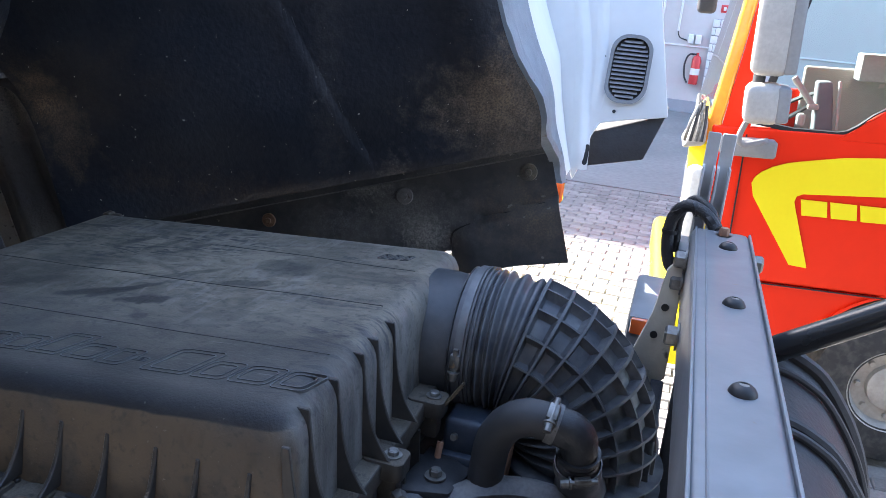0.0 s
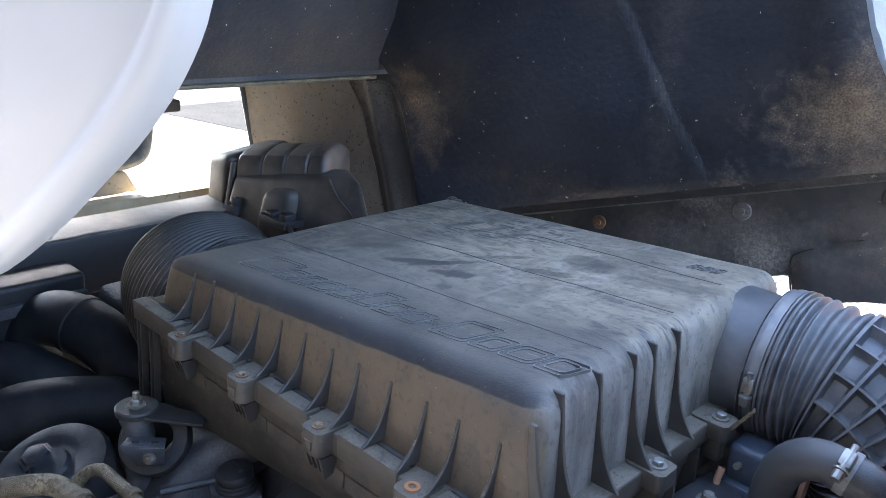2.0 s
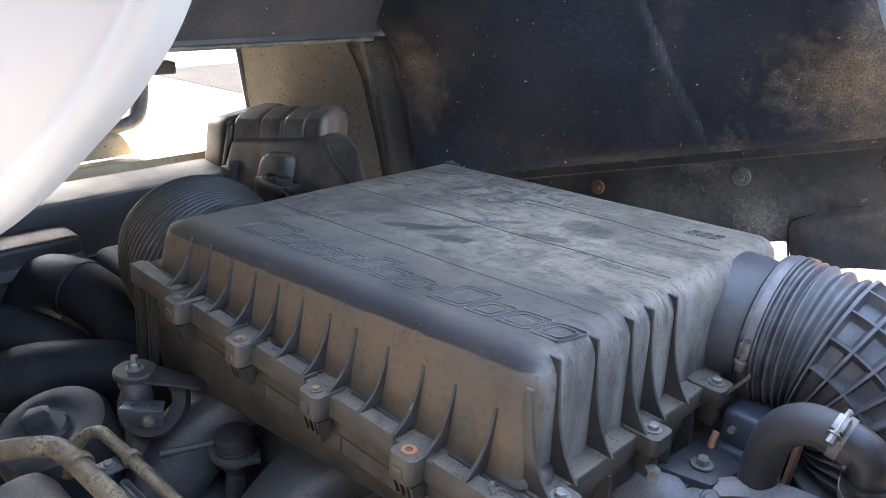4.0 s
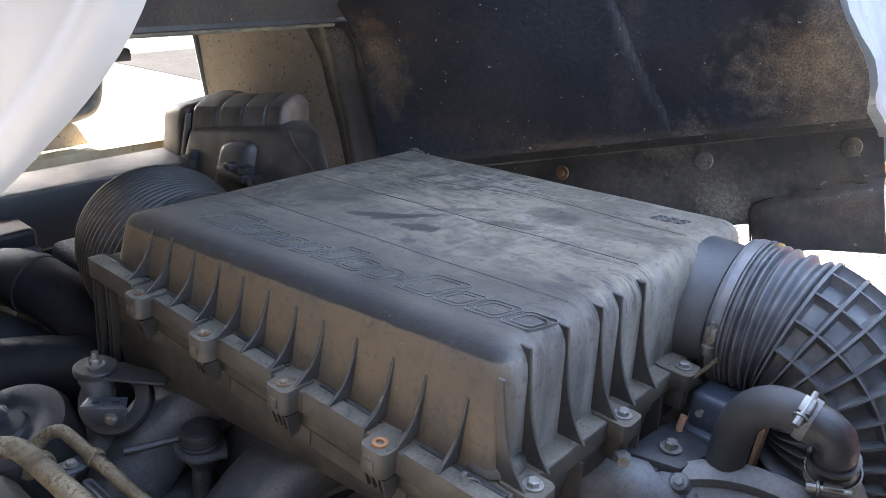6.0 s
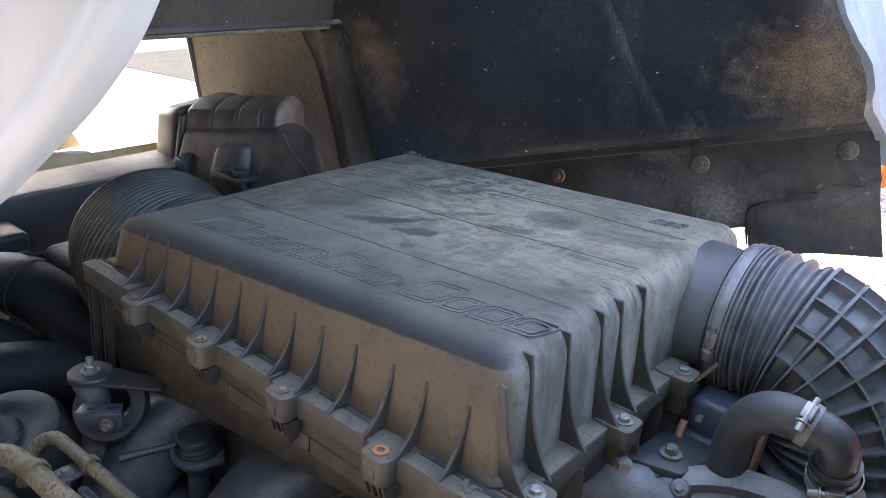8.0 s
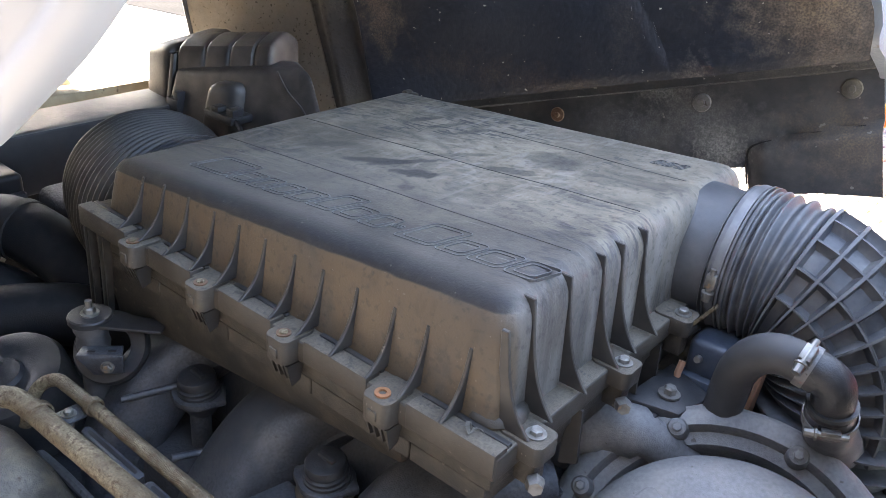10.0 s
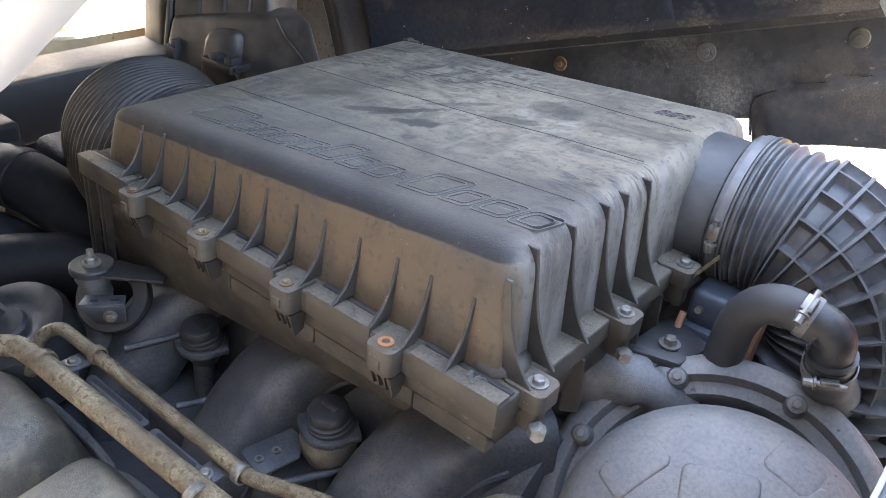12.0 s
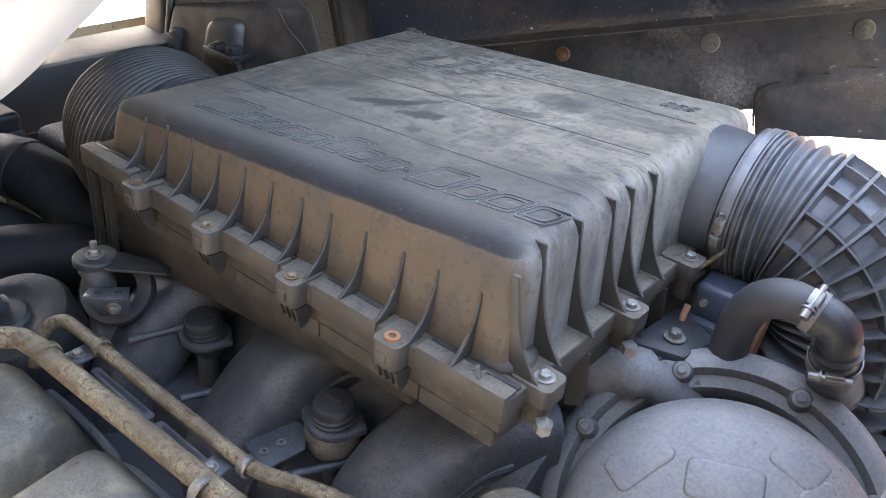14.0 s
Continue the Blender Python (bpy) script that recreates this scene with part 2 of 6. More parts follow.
M_CREAM = mat("cream_bracket_paint", (0.62, 0.56, 0.45), 0.6, alt=(0.32, 0.28, 0.22), scale=14, amount=0.7, bump=0.2, spots=(0.12, 0.1, 0.08), spot_scale=40, spot_cut=0.66)
M_TAN = mat("tan_beam_paint", (0.42, 0.36, 0.24), 0.6, alt=(0.28, 0.23, 0.15), scale=10, amount=0.7, bump=0.2, spots=(0.1, 0.07, 0.04), spot_scale=40, spot_cut=0.66)
M_RED = mat("signal_red_paint", (0.86, 0.028, 0.004), 0.5, spec=0.2, alt=(0.74, 0.018, 0.004), scale=2, amount=0.4, fine=12, fine_amt=0.05)
M_ORANGE = mat("orange_pillar_paint", (0.88, 0.36, 0.03), 0.3, alt=(0.85, 0.22, 0.02), scale=3, amount=0.6, coat=0.6)
M_YELLOW = mat("yellow_film", (0.92, 0.74, 0.015), 0.6, spec=0.2, alt=(0.88, 0.64, 0.01), scale=3, amount=0.4, fine_amt=0.04)
M_MIRROR = mat("grey_mirror_shell", (0.4, 0.38, 0.35), 0.55, alt=(0.52, 0.5, 0.46), scale=8, amount=0.7, bump=0.2)
M_BLACKRIM = mat("black_rubber_seal", (0.014, 0.014, 0.016), 0.5, scale=40)
M_SEAT = mat("grey_cab_trim", (0.17, 0.18, 0.19), 0.75, alt=(0.11, 0.12, 0.125), scale=9)
M_TYRE = mat("tyre_rubber", (0.03, 0.029, 0.028), 0.8, alt=(0.06, 0.056, 0.05), scale=9, bump=0.3, dust=(0.16, 0.145, 0.12), dust_amt=0.4)
M_RIM = mat("dusty_wheel_rim", (0.4, 0.37, 0.32), 0.55, metal=0.3, alt=(0.55, 0.52, 0.46), scale=12, amount=0.7)
M_CHROME = mat("bright_chrome", (0.8, 0.8, 0.8), 0.12, metal=1.0, alt=(0.7, 0.7, 0.7), rough_var=0.04)
M_TRIM = mat("beige_cab_trim", (0.4, 0.365, 0.32), 0.7, alt=(0.33, 0.305, 0.27), scale=9)
M_GLASS = glass("window_glass", (0.74, 0.9, 0.88))
M_LENS = mat("headlight_glass", (0.75, 0.72, 0.65), 0.15, alt=(0.6, 0.58, 0.52), scale=20, coat=0.8)
M_WALL = mat("pale_grey_cladding", (0.51, 0.49, 0.465), 0.6, alt=(0.46, 0.445, 0.42), scale=0.6, amount=0.6, fine=9, fine_amt=0.1)
M_PLINTH = mat("grey_plinth", (0.3, 0.31, 0.33), 0.7, alt=(0.24, 0.25, 0.26), scale=1.5)
M_WHITEPIPE = mat("white_conduit", (0.7, 0.7, 0.7), 0.5, alt=(0.62, 0.62, 0.6), scale=5)
M_EXT = mat("extinguisher_red", (0.6, 0.04, 0.04), 0.35, alt=(0.5, 0.03, 0.03), scale=6)
M_BLOCK = mat("white_block", (0.68, 0.68, 0.66), 0.7, alt=(0.58, 0.58, 0.56), scale=4)
M_PAVER = mat("grey_concrete_paver", (0.2, 0.19, 0.18), 0.85, alt=(0.27, 0.255, 0.235), scale=5, amount=0.9, fine=70, fine_amt=0.35, bump=0.4, bump_scale=120)
M_GROUND = mat("yard_concrete", (0.17, 0.165, 0.16), 0.9, alt=(0.23, 0.22, 0.21), scale=0.7, amount=0.8, fine=14, fine_amt=0.35, bump=0.4, bump_scale=40)
M_WIRE = mat("black_loom_tape", (0.02, 0.02, 0.022), 0.5, alt=(0.035, 0.035, 0.037), scale=60, bump=0.4, bump_scale=400)
M_ORLAMP = mat("orange_marker_lens", (0.8, 0.15, 0.03), 0.25, alt=(0.7, 0.1, 0.02), scale=20, coat=0.5)
M_BLUEPL = mat("blue_black_plastic", (0.03, 0.042, 0.062), 0.45, alt=(0.05, 0.062, 0.085), scale=30, fine=200, bump=0.1, dust=(0.12, 0.125, 0.13), dust_amt=0.25)
M_COPPER = mat("rust_brown_bracket", (0.35, 0.18, 0.11), 0.7, alt=(0.22, 0.11, 0.07), scale=30, bump=0.3)
M_LIGHTBLOCK = mat("light_block_grey", (0.035, 0.037, 0.042), 0.85, alt=(0.028, 0.029, 0.032), scale=1.5, amount=0.7, fine=20)
M_YCAP = mat("yellow_dipstick", (0.7, 0.55, 0.05), 0.5, alt=(0.5, 0.4, 0.05), scale=40)


def lid_material():
    """Matt black plastic under drifts of pale dust on top and brown road dust on the front."""
    m = bpy.data.materials.new("dusty_lid_plastic")
    m.use_nodes = True
    nt = m.node_tree
    N, L = nt.nodes.new, nt.links.new
    b = nt.nodes["Principled BSDF"]
    tc = N("ShaderNodeTexCoord")
    def tex(scale, stretch=(1, 1, 1), turn=0.0, detail=6.0, dist=0.5, kind="ShaderNodeTexNoise"):
        mp = N("ShaderNodeMapping")
        mp.inputs["Scale"].default_value = stretch
        mp.inputs["Rotation"].default_value = (0, 0, turn)
        L(tc.outputs["Object"], mp.inputs["Vector"])
        n = N(kind)
        n.inputs["Scale"].default_value = scale
        n.inputs["Detail"].default_value = detail
        n.inputs["Distortion"].default_value = dist
        L(mp.outputs[0], n.inputs["Vector"])
        return n.outputs["Fac"]
    def rng(src, a, c, lo=0.0, hi=1.0):
        r = N("ShaderNodeMapRange")
        r.inputs["From Min"].default_value, r.inputs["From Max"].default_value = a, c
        r.inputs["To Min"].default_value, r.inputs["To Max"].default_value = lo, hi
        L(src, r.inputs["Value"])
        return r.outputs["Result"]
    def mth(op, a, c):
        x = N("ShaderNodeMath")
        x.operation = op
        for s, v in zip(x.inputs, (a, c)):
            if isinstance(v, (int, float)):
                s.default_value = v
            else:
                L(v, s)
        return x.outputs[0]
    def mix(f, a, c):
        x = N("ShaderNodeMix")
        x.data_type = "RGBA"
        L(f, x.inputs["Factor"])
        for s, v in ((x.inputs["A"], a), (x.inputs["B"], c)):
            if isinstance(v, tuple):
                s.default_value = (*v, 1)
            else:
                L(v, s)
        return x.outputs["Result"]
    sep = N("ShaderNodeSeparateXYZ")
    L(tc.outputs["Object"], sep.inputs[0])
    X, Y, Z = sep.outputs
    film = tex(5.0, (1, 1.6, 1), 0.3, 7.0, 0.8)
    col = mix(rng(film, 0.35, 0.7), (0.058, 0.052, 0.044), (0.135, 0.119, 0.096))
    # pale drift over the far middle of the lid
    rad = mth("SQRT", mth("ADD", mth("POWER", mth("MULTIPLY", mth("ADD", X, 0.34), 2.6), 2), mth("POWER", mth("MULTIPLY", mth("SUBTRACT", Y, 0.42), 4.2), 2)), 0)
    rad = mth("ADD", rad, mth("MULTIPLY", mth("SUBTRACT", tex(7.0, (1, 1, 1), 0.0, 7.0, 1.5), 0.5), 1.6))
    col = mix(mth("MULTIPLY", rng(rad, 1.35, 0.35, 0.0, 0.9), rng(tex(15.0, (1, 2.2, 1), 0.9, 9.0, 1.4), 0.36, 0.62, 0.35, 1.0)), col, (0.27, 0.23, 0.172))
    # wiped smears and dark grease spots
    sm = tex(14.0, (1.0, 4.0, 1.0), 0.75, 5.0, 2.2)
    gate = tex(4.5, (1, 1, 1), 0.0, 3.0, 0.4)
    col = mix(mth("MULTIPLY", rng(sm, 0.50, 0.57), rng(gate, 0.44, 0.54, 0.0, 0.85)), col, (0.048, 0.048, 0.05))
    sm2 = tex(11.0, (3.5, 1.0, 1.0), -0.5, 6.0, 1.8)
    gate2 = tex(6.0, (1, 1, 1), 1.0, 3.0, 0.4)
    col = mix(mth("MULTIPLY", mth("MULTIPLY", rng(sm2, 0.50, 0.64), rng(Y, 0.14, 0.26)), mth("MULTIPLY", rng(gate2, 0.44, 0.56, 0.0, 0.6), rng(X, -0.08, -0.2))), col, (0.25, 0.225, 0.19))
    # finger-wide wipes and grease smudges
    for k, (place, size, turn, strength) in enumerate((((-0.40, 0.262, 1.69), (0.05, 0.012, 0.1), 0.5, 0.8), ((-0.372, 0.276, 1.69), (0.055, 0.009, 0.1), 0.9, 0.75), ((-0.326, 0.253, 1.69), (0.032, 0.014, 0.1), 0.3, 0.85),
            ((-0.302, 0.207, 1.69), (0.012, 0.010, 0.1), 0.0, 0.7), ((-0.489, 0.466, 1.69), (0.04, 0.010, 0.1), 1.1, 0.6), ((-0.44, 0.462, 1.69), (0.04, 0.009, 0.1), 1.2, 0.6), ((-0.395, 0.452, 1.69), (0.035, 0.010, 0.1), 1.15, 0.6),
            ((-0.50, 0.28, 1.69), (0.03, 0.014, 0.1), 0.7, 0.5), ((-0.247, 0.34, 1.69), (0.04, 0.012, 0.1), 0.2, 0.6), ((-0.34, 0.35, 1.69), (0.06, 0.008, 0.1), 0.75, 0.5), ((-0.12, 0.40, 1.71), (0.07, 0.03, 0.1), 0.2, 0.45))):
        mp = N("ShaderNodeMapping")
        mp.vector_type = "TEXTURE"
        mp.inputs["Location"].default_value, mp.inputs["Scale"].default_value, mp.inputs["Rotation"].default_value = place, size, (0, 0, turn)
        L(tc.outputs["Object"], mp.inputs["Vector"])
        ln = N("ShaderNodeVectorMath")
        ln.operation = "LENGTH"
        L(mp.outputs[0], ln.inputs[0])
        d = mth("ADD", ln.outputs["Value"], mth("MULTIPLY", mth("SUBTRACT", tex(38.0 + k, (1, 1, 1), 0.0, 5.0, 0.4), 0.5), 1.6))
        col = mix(rng(d, 1.1, 0.75, 0.0, strength), col, (0.042, 0.04, 0.037))
    spot = mth("SQRT", mth("ADD", mth("POWER", mth("ADD", X, 0.218), 2), mth("POWER", mth("SUBTRACT", Y, 0.409), 2)), 0)
    spot = mth("ADD", spot, mth("MULTIPLY", mth("SUBTRACT", tex(26.0), 0.5), 0.045))
    col = mix(rng(spot, 0.05, 0.012, 0.0, 0.8), col, (0.05, 0.046, 0.042))
    # the front half is wiped cleaner
    col = mix(mth("MULTIPLY", rng(Y, 0.33, 0.10, 0.0, 0.5), rng(tex(5.0, (1, 1.6, 1), 0.4, 5.0, 0.8), 0.3, 0.6, 0.45, 1.0)), col, (0.046, 0.045, 0.045))
    # brown road dust on the front
    wob = mth("SUBTRACT", tex(18.0, (1, 1, 1), 0.0, 5.0, 0.8), 0.5)
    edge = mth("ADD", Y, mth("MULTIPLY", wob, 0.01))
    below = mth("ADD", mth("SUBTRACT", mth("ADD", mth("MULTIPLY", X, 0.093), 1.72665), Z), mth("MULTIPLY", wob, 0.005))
    low = mth("MULTIPLY", rng(below, 0.0135, 0.0155), rng(Y, 0.062, 0.056))
    front = mth("MULTIPLY", low, rng(tex(11.0, (1, 1, 0.5), 0.2, 7.0, 0.9), 0.32, 0.6, 0.35, 1.0))
    col = mix(front, col, (0.112, 0.081, 0.052))
    # clean band on the rounded front edge, dark reflection painted in; drip stains below
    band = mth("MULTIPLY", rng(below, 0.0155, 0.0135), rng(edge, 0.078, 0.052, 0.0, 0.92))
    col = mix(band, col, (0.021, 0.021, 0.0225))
    drip = tex(42.0, (1, 1, 0.35), 0.0, 3.0, 0.3)
    col = mix(mth("MULTIPLY", low, rng(drip, 0.58, 0.7, 0.0, 0.6)), col, (0.066, 0.049, 0.034))
    # chalky streaks down the end
    st = tex(30.0, (1, 1, 0.12), 0.0, 5.0, 0.5)
    endf = mth("MULTIPLY", rng(X, -0.056, -0.030), rng(st, 0.40, 0.66, 0.05, 1.0))
    col = mix(mth("MULTIPLY", endf, rng(edge, 0.04, 0.056)), col, (0.205, 0.192, 0.175))
    mott = tex(36.0, (1, 1.3, 1), 0.5, 8.0, 0.3)
    col = mix(rng(mott, 0.52, 0.70, 0.0, 0.42), col, (0.048, 0.045, 0.042))
    for turn, sc in ((0.35, 7.0), (-0.9, 9.0), (1.25, 6.0)):
        scr = tex(sc, (1.5, 60.0, 1.0), turn, 2.0, 0.0)
        col = mix(mth("MULTIPLY", rng(scr, 0.72, 0.74, 0.0, 0.4), rng(Y, 0.07, 0.1)), col, (0.26, 0.25, 0.235))
    fine = tex(130.0, (1, 1, 1), 0.0, 3.0, 0.0)
    col = mix(rng(fine, 0.56, 0.70, 0.0, 0.48), col, (0.04, 0.038, 0.035))
    fl = tex(240.0, (1, 1, 1), 0.0, 2.0, 0.0)
    col = mix(rng(fl, 0.70, 0.78, 0.0, 0.2), col, (0.36, 0.33, 0.28))
    L(col, b.inputs["Base Color"])
    L(rng(film, 0.3, 0.7, 0.46, 0.72), b.inputs["Roughness"])
    bn = N("ShaderNodeBump")
    b.inputs["Specular IOR Level"].default_value = 0.3
    bn.inputs["Strength"].default_value, bn.inputs["Distance"].default_value = 0.2, 0.003
    L(mth("ADD", tex(420.0, (1, 1, 1), 0.0, 3.0, 0.0), mth("MULTIPLY", mott, 0.8)), bn.inputs["Height"])
    L(bn.outputs["Normal"], b.inputs["Normal"])
    return m


M_LIDTOP = lid_material()
# Paler rubber for the elbow's rib edges: wear plus painted edge highlights.
M_RIBLIGHT = mat("worn_edge_highlight", (0.115, 0.117, 0.122), 0.6, alt=(0.06, 0.06, 0.063), scale=35, amount=0.9)
M_DULLBAND = mat("dusty_clamp_steel", (0.12, 0.123, 0.13), 0.42, metal=0.3, alt=(0.2, 0.2, 0.2), scale=25, amount=0.8, fine=200)
M_STUB = mat("clean_black_plastic", (0.05, 0.054, 0.06), 0.45, alt=(0.078, 0.08, 0.084), scale=16, amount=0.7, fine=120, fine_amt=0.3, bump=0.1, bump_scale=700, dust=(0.13, 0.12, 0.11), dust_amt=0.25)
M_SEAM = mat("lid_seam_plastic", (0.05, 0.048, 0.046), 0.55, alt=(0.08, 0.076, 0.07), scale=40)
M_RUSTWASH = mat("rusty_washer_steel", (0.13, 0.068, 0.04), 0.65, metal=0.2, alt=(0.22, 0.14, 0.09), scale=90, amount=0.9, bump=0.3, bump_scale=800)
M_DARKGROUND = mat("darker_ground_grey", (0.036, 0.037, 0.038), 0.95, spec=0.0, alt=(0.046, 0.046, 0.046), scale=1.5, amount=0.8, fine=30, fine_amt=0.4, bump=0.4, bump_scale=60)
M_MARK = mat("embossed_plastic", (0.068, 0.068, 0.07), 0.5, alt=(0.14, 0.14, 0.138), scale=30, amount=0.8)

# vary pavers one by one
for pm in (M_PAVER,):
    nt = pm.node_tree
    b = nt.nodes["Principled BSDF"]
    src = b.inputs["Base Color"].links[0].from_socket
    info = nt.nodes.new("ShaderNodeObjectInfo")
    geo = nt.nodes.new("ShaderNodeNewGeometry")
    add = nt.nodes.new("ShaderNodeMath")
    add.operation = "ADD"
    nt.links.new(info.outputs["Random"], add.inputs[0])
    nt.links.new(geo.outputs["Random Per Island"], add.inputs[1])
    mr = nt.nodes.new("ShaderNodeMapRange")
    mr.inputs["From Max"].default_value = 2.0
    mr.inputs["To Min"].default_value, mr.inputs["To Max"].default_value = 0.6, 1.35
    nt.links.new(add.outputs[0], mr.inputs["Value"])
    hs = nt.nodes.new("ShaderNodeHueSaturation")
    nt.links.new(mr.outputs["Result"], hs.inputs["Value"])
    nt.links.new(src, hs.inputs["Color"])
    nt.links.new(hs.outputs["Color"], b.inputs["Base Color"])


# ---------------------------------------------------------------- mesh tools
def part(name, bm, material, parent=None, label="", smooth=38, recalc=True):
    if recalc:
        bmesh.ops.recalc_face_normals(bm, faces=bm.faces)
    me = bpy.data.meshes.new(name)
    bm.to_mesh(me)
    bm.free()
    me.materials.append(material)
    if smooth:
        me.shade_smooth()
        me.set_sharp_from_angle(angle=radians(smooth))
    ob = new(name, me)
    if parent:
        ob.parent = parent
    if label:
        ob["label"] = label
    return ob


def thing(name, label, category, group="", kind="", at=None):
    ob = new(name)
    ob.empty_display_size = 0.05
    if at is not None:
        ob.matrix_basis = at
    return tagged(ob, label, category, group, kind)


def merge(*bms):
    out = bmesh.new()
    for b in bms:
        me = bpy.data.meshes.new("tmp")
        b.to_mesh(me)
        b.free()
        out.from_mesh(me)
        bpy.data.meshes.remove(me)
    return out


def hexa(p, bev=0.0, seg=2):
    """A solid from eight corners: four below, four above, both anticlockwise."""
    bm = bmesh.new()
    v = [bm.verts.new(q) for q in p]
    for f in ((3, 2, 1, 0), (4, 5, 6, 7), (0, 1, 5, 4), (1, 2, 6, 5), (2, 3, 7, 6), (3, 0, 4, 7)):
        bm.faces.new([v[i] for i in f])
    if bev:
        bmesh.ops.bevel(bm, geom=list(bm.edges), offset=bev, segments=seg, profile=0.5, affect="EDGES")
    return bm


def slab(x0, x1, y0, y1, z0, z1, bev=0.003, seg=2):
    return hexa([(x0, y0, z0), (x1, y0, z0), (x1, y1, z0), (x0, y1, z0), (x0, y0, z1), (x1, y0, z1), (x1, y1, z1), (x0, y1, z1)], bev, seg)


def turned(bm, m):
    bmesh.ops.transform(bm, matrix=m, verts=bm.verts)
    return bm


def lathe(prof, seg=32, axis=(0, 0, 1), at=(0, 0, 0), closed=False):
    """Turn a profile of (radius, height) round an axis."""
    bm = bmesh.new()
    rings = []
    for r, hgt in prof:
        rings.append([bm.verts.new((r * math.cos(2 * math.pi * i / seg), r * math.sin(2 * math.pi * i / seg), hgt)) for i in range(seg)] if r > 1e-6 else [bm.verts.new((0, 0, hgt))])
    pairs = list(zip(rings, rings[1:])) + ([(rings[-1], rings[0])] if closed else [])
    for a, c in pairs:
        for i in range(seg):
            j = (i + 1) % seg
            q = [a[i % len(a)], a[j % len(a)], c[j % len(c)], c[i % len(c)]]
            q = [w for k, w in enumerate(q) if w not in q[:k]]
            if len(q) > 2:
                bm.faces.new(q)
    m = Vector((0, 0, 1)).rotation_difference(Vector(axis).normalized()).to_matrix().to_4x4()
    return turned(bm, Matrix.Translation(at) @ m)


def smooth_path(pts, n=6):
    """Catmull-Rom through the points."""
    P = [Vector(p) for p in pts]
    P = [2 * P[0] - P[1]] + P + [2 * P[-1] - P[-2]]
    out = []
    for i in range(1, len(P) - 2):
        a, b, c, d = P[i - 1:i + 3]
        for k in range(n):
            t = k / n
            out.append(0.5 * ((2 * b) + (c - a) * t + (2 * a - 5 * b + 4 * c - d) * t * t + (3 * b - a - 3 * c + d) * t ** 3))
    return out + [P[-2]]


def frames_along(P):
    tang = [(P[min(i + 1, len(P) - 1)] - P[max(i - 1, 0)]).normalized() for i in range(len(P))]
    up = Vector((0, 0, 1)) if abs(tang[0].z) < 0.9 else Vector((0, 1, 0))
    n = (up - tang[0] * up.dot(tang[0])).normalized()
    out = []
    for i, t in enumerate(tang):
        if i:
            n = (n - t * n.dot(t)).normalized()
        out.append((t, n, t.cross(n)))
    return out


def sweep(P, rad, seg=14, caps=True, flat=1.0):
    """A tube along the points; rad is a number or one for each point."""
    P = [Vector(p) for p in P]
    rad = rad if isinstance(rad, (list, tuple)) else [rad] * len(P)
    bm = bmesh.new()
    rings = []
    for p, (t, n, b), r in zip(P, frames_along(P), rad):
        rings.append([bm.verts.new(p + (n * math.cos(2 * math.pi * i / seg) * flat + b * math.sin(2 * math.pi * i / seg)) * r) for i in range(seg)])
    for a, c in zip(rings, rings[1:]):
        for i in range(seg):
            bm.faces.new((a[i], a[(i + 1) % seg], c[(i + 1) % seg], c[i]))
    if caps:
        bm.faces.new(rings[0][::-1])
        bm.faces.new(rings[-1])
    return bm


def loft(rows, thick=0.0, close=False):
    """A sheet through rows of points, all of one length; given thickness it becomes a solid."""
    bm = bmesh.new()
    g = [[bm.verts.new(p) for p in r] for r in rows]
    for a, c in zip(g, g[1:]):
        for i in range(len(a) - (0 if close else 1)):
            j = (i + 1) % len(a)
            bm.faces.new((a[i], a[j], c[j], c[i]))
    if thick:
        bmesh.ops.recalc_face_normals(bm, faces=bm.faces)
        bmesh.ops.solidify(bm, geom=list(bm.faces), thickness=thick)
    return bm


def plate(poly, y0, y1, bev=0.0, axis="y", seg=2):
    """A flat plate from an outline in the two other axes, in order x, y, z."""
    def at(p, h):
        return {"y": (p[0], h, p[1]), "z": (p[0], p[1], h), "x": (h, p[0], p[1])}[axis]
    bm = bmesh.new()
    a = [bm.verts.new(at(p, y0)) for p in poly]
    c = [bm.verts.new(at(p, y1)) for p in poly]
    bm.faces.new(a)
    bm.faces.new(c[::-1])
    for i in range(len(poly)):
        j = (i + 1) % len(poly)
        bm.faces.new((a[j], a[i], c[i], c[j]))
    bmesh.ops.recalc_face_normals(bm, faces=bm.faces)
    if bev:
        bmesh.ops.bevel(bm, geom=list(bm.edges), offset=bev, segments=seg, profile=0.5, affect="EDGES")
    return bm


def round_poly(x0, x1, y0, y1, r, n=5):
    out = []
    for cx, cy, a in ((x1 - r, y0 + r, -90), (x1 - r, y1 - r, 0), (x0 + r, y1 - r, 90), (x0 + r, y0 + r, 180)):
        out += [(cx + r * math.cos(radians(a + 90 * k / n)), cy + r * math.sin(radians(a + 90 * k / n))) for k in range(n + 1)]
    return out


def hexbolt(parent, at, axis=(0, 0, 1), r=0.0065, h=0.006, washer=0.0095, material=None, wmat=None, shank=0.02):
    """A hexagon bolt head on its washer."""
    bm = merge(lathe([(0, h * 1.1), (r * 0.75, h * 1.1), (r, h * 0.9), (r, 0), (0, 0)], 6, axis, at))
    w = lathe([(0, 0.0012), (washer, 0.0012), (washer, -0.001), (washer * 0.5, -0.001), (washer * 0.5, -shank), (0, -shank)], 16, axis, at)
    head = part("bolt_head", bm, material or M_STEEL, parent, smooth=20)
    part("washer", w, wmat or material or M_STEEL, head, smooth=30)
    return head


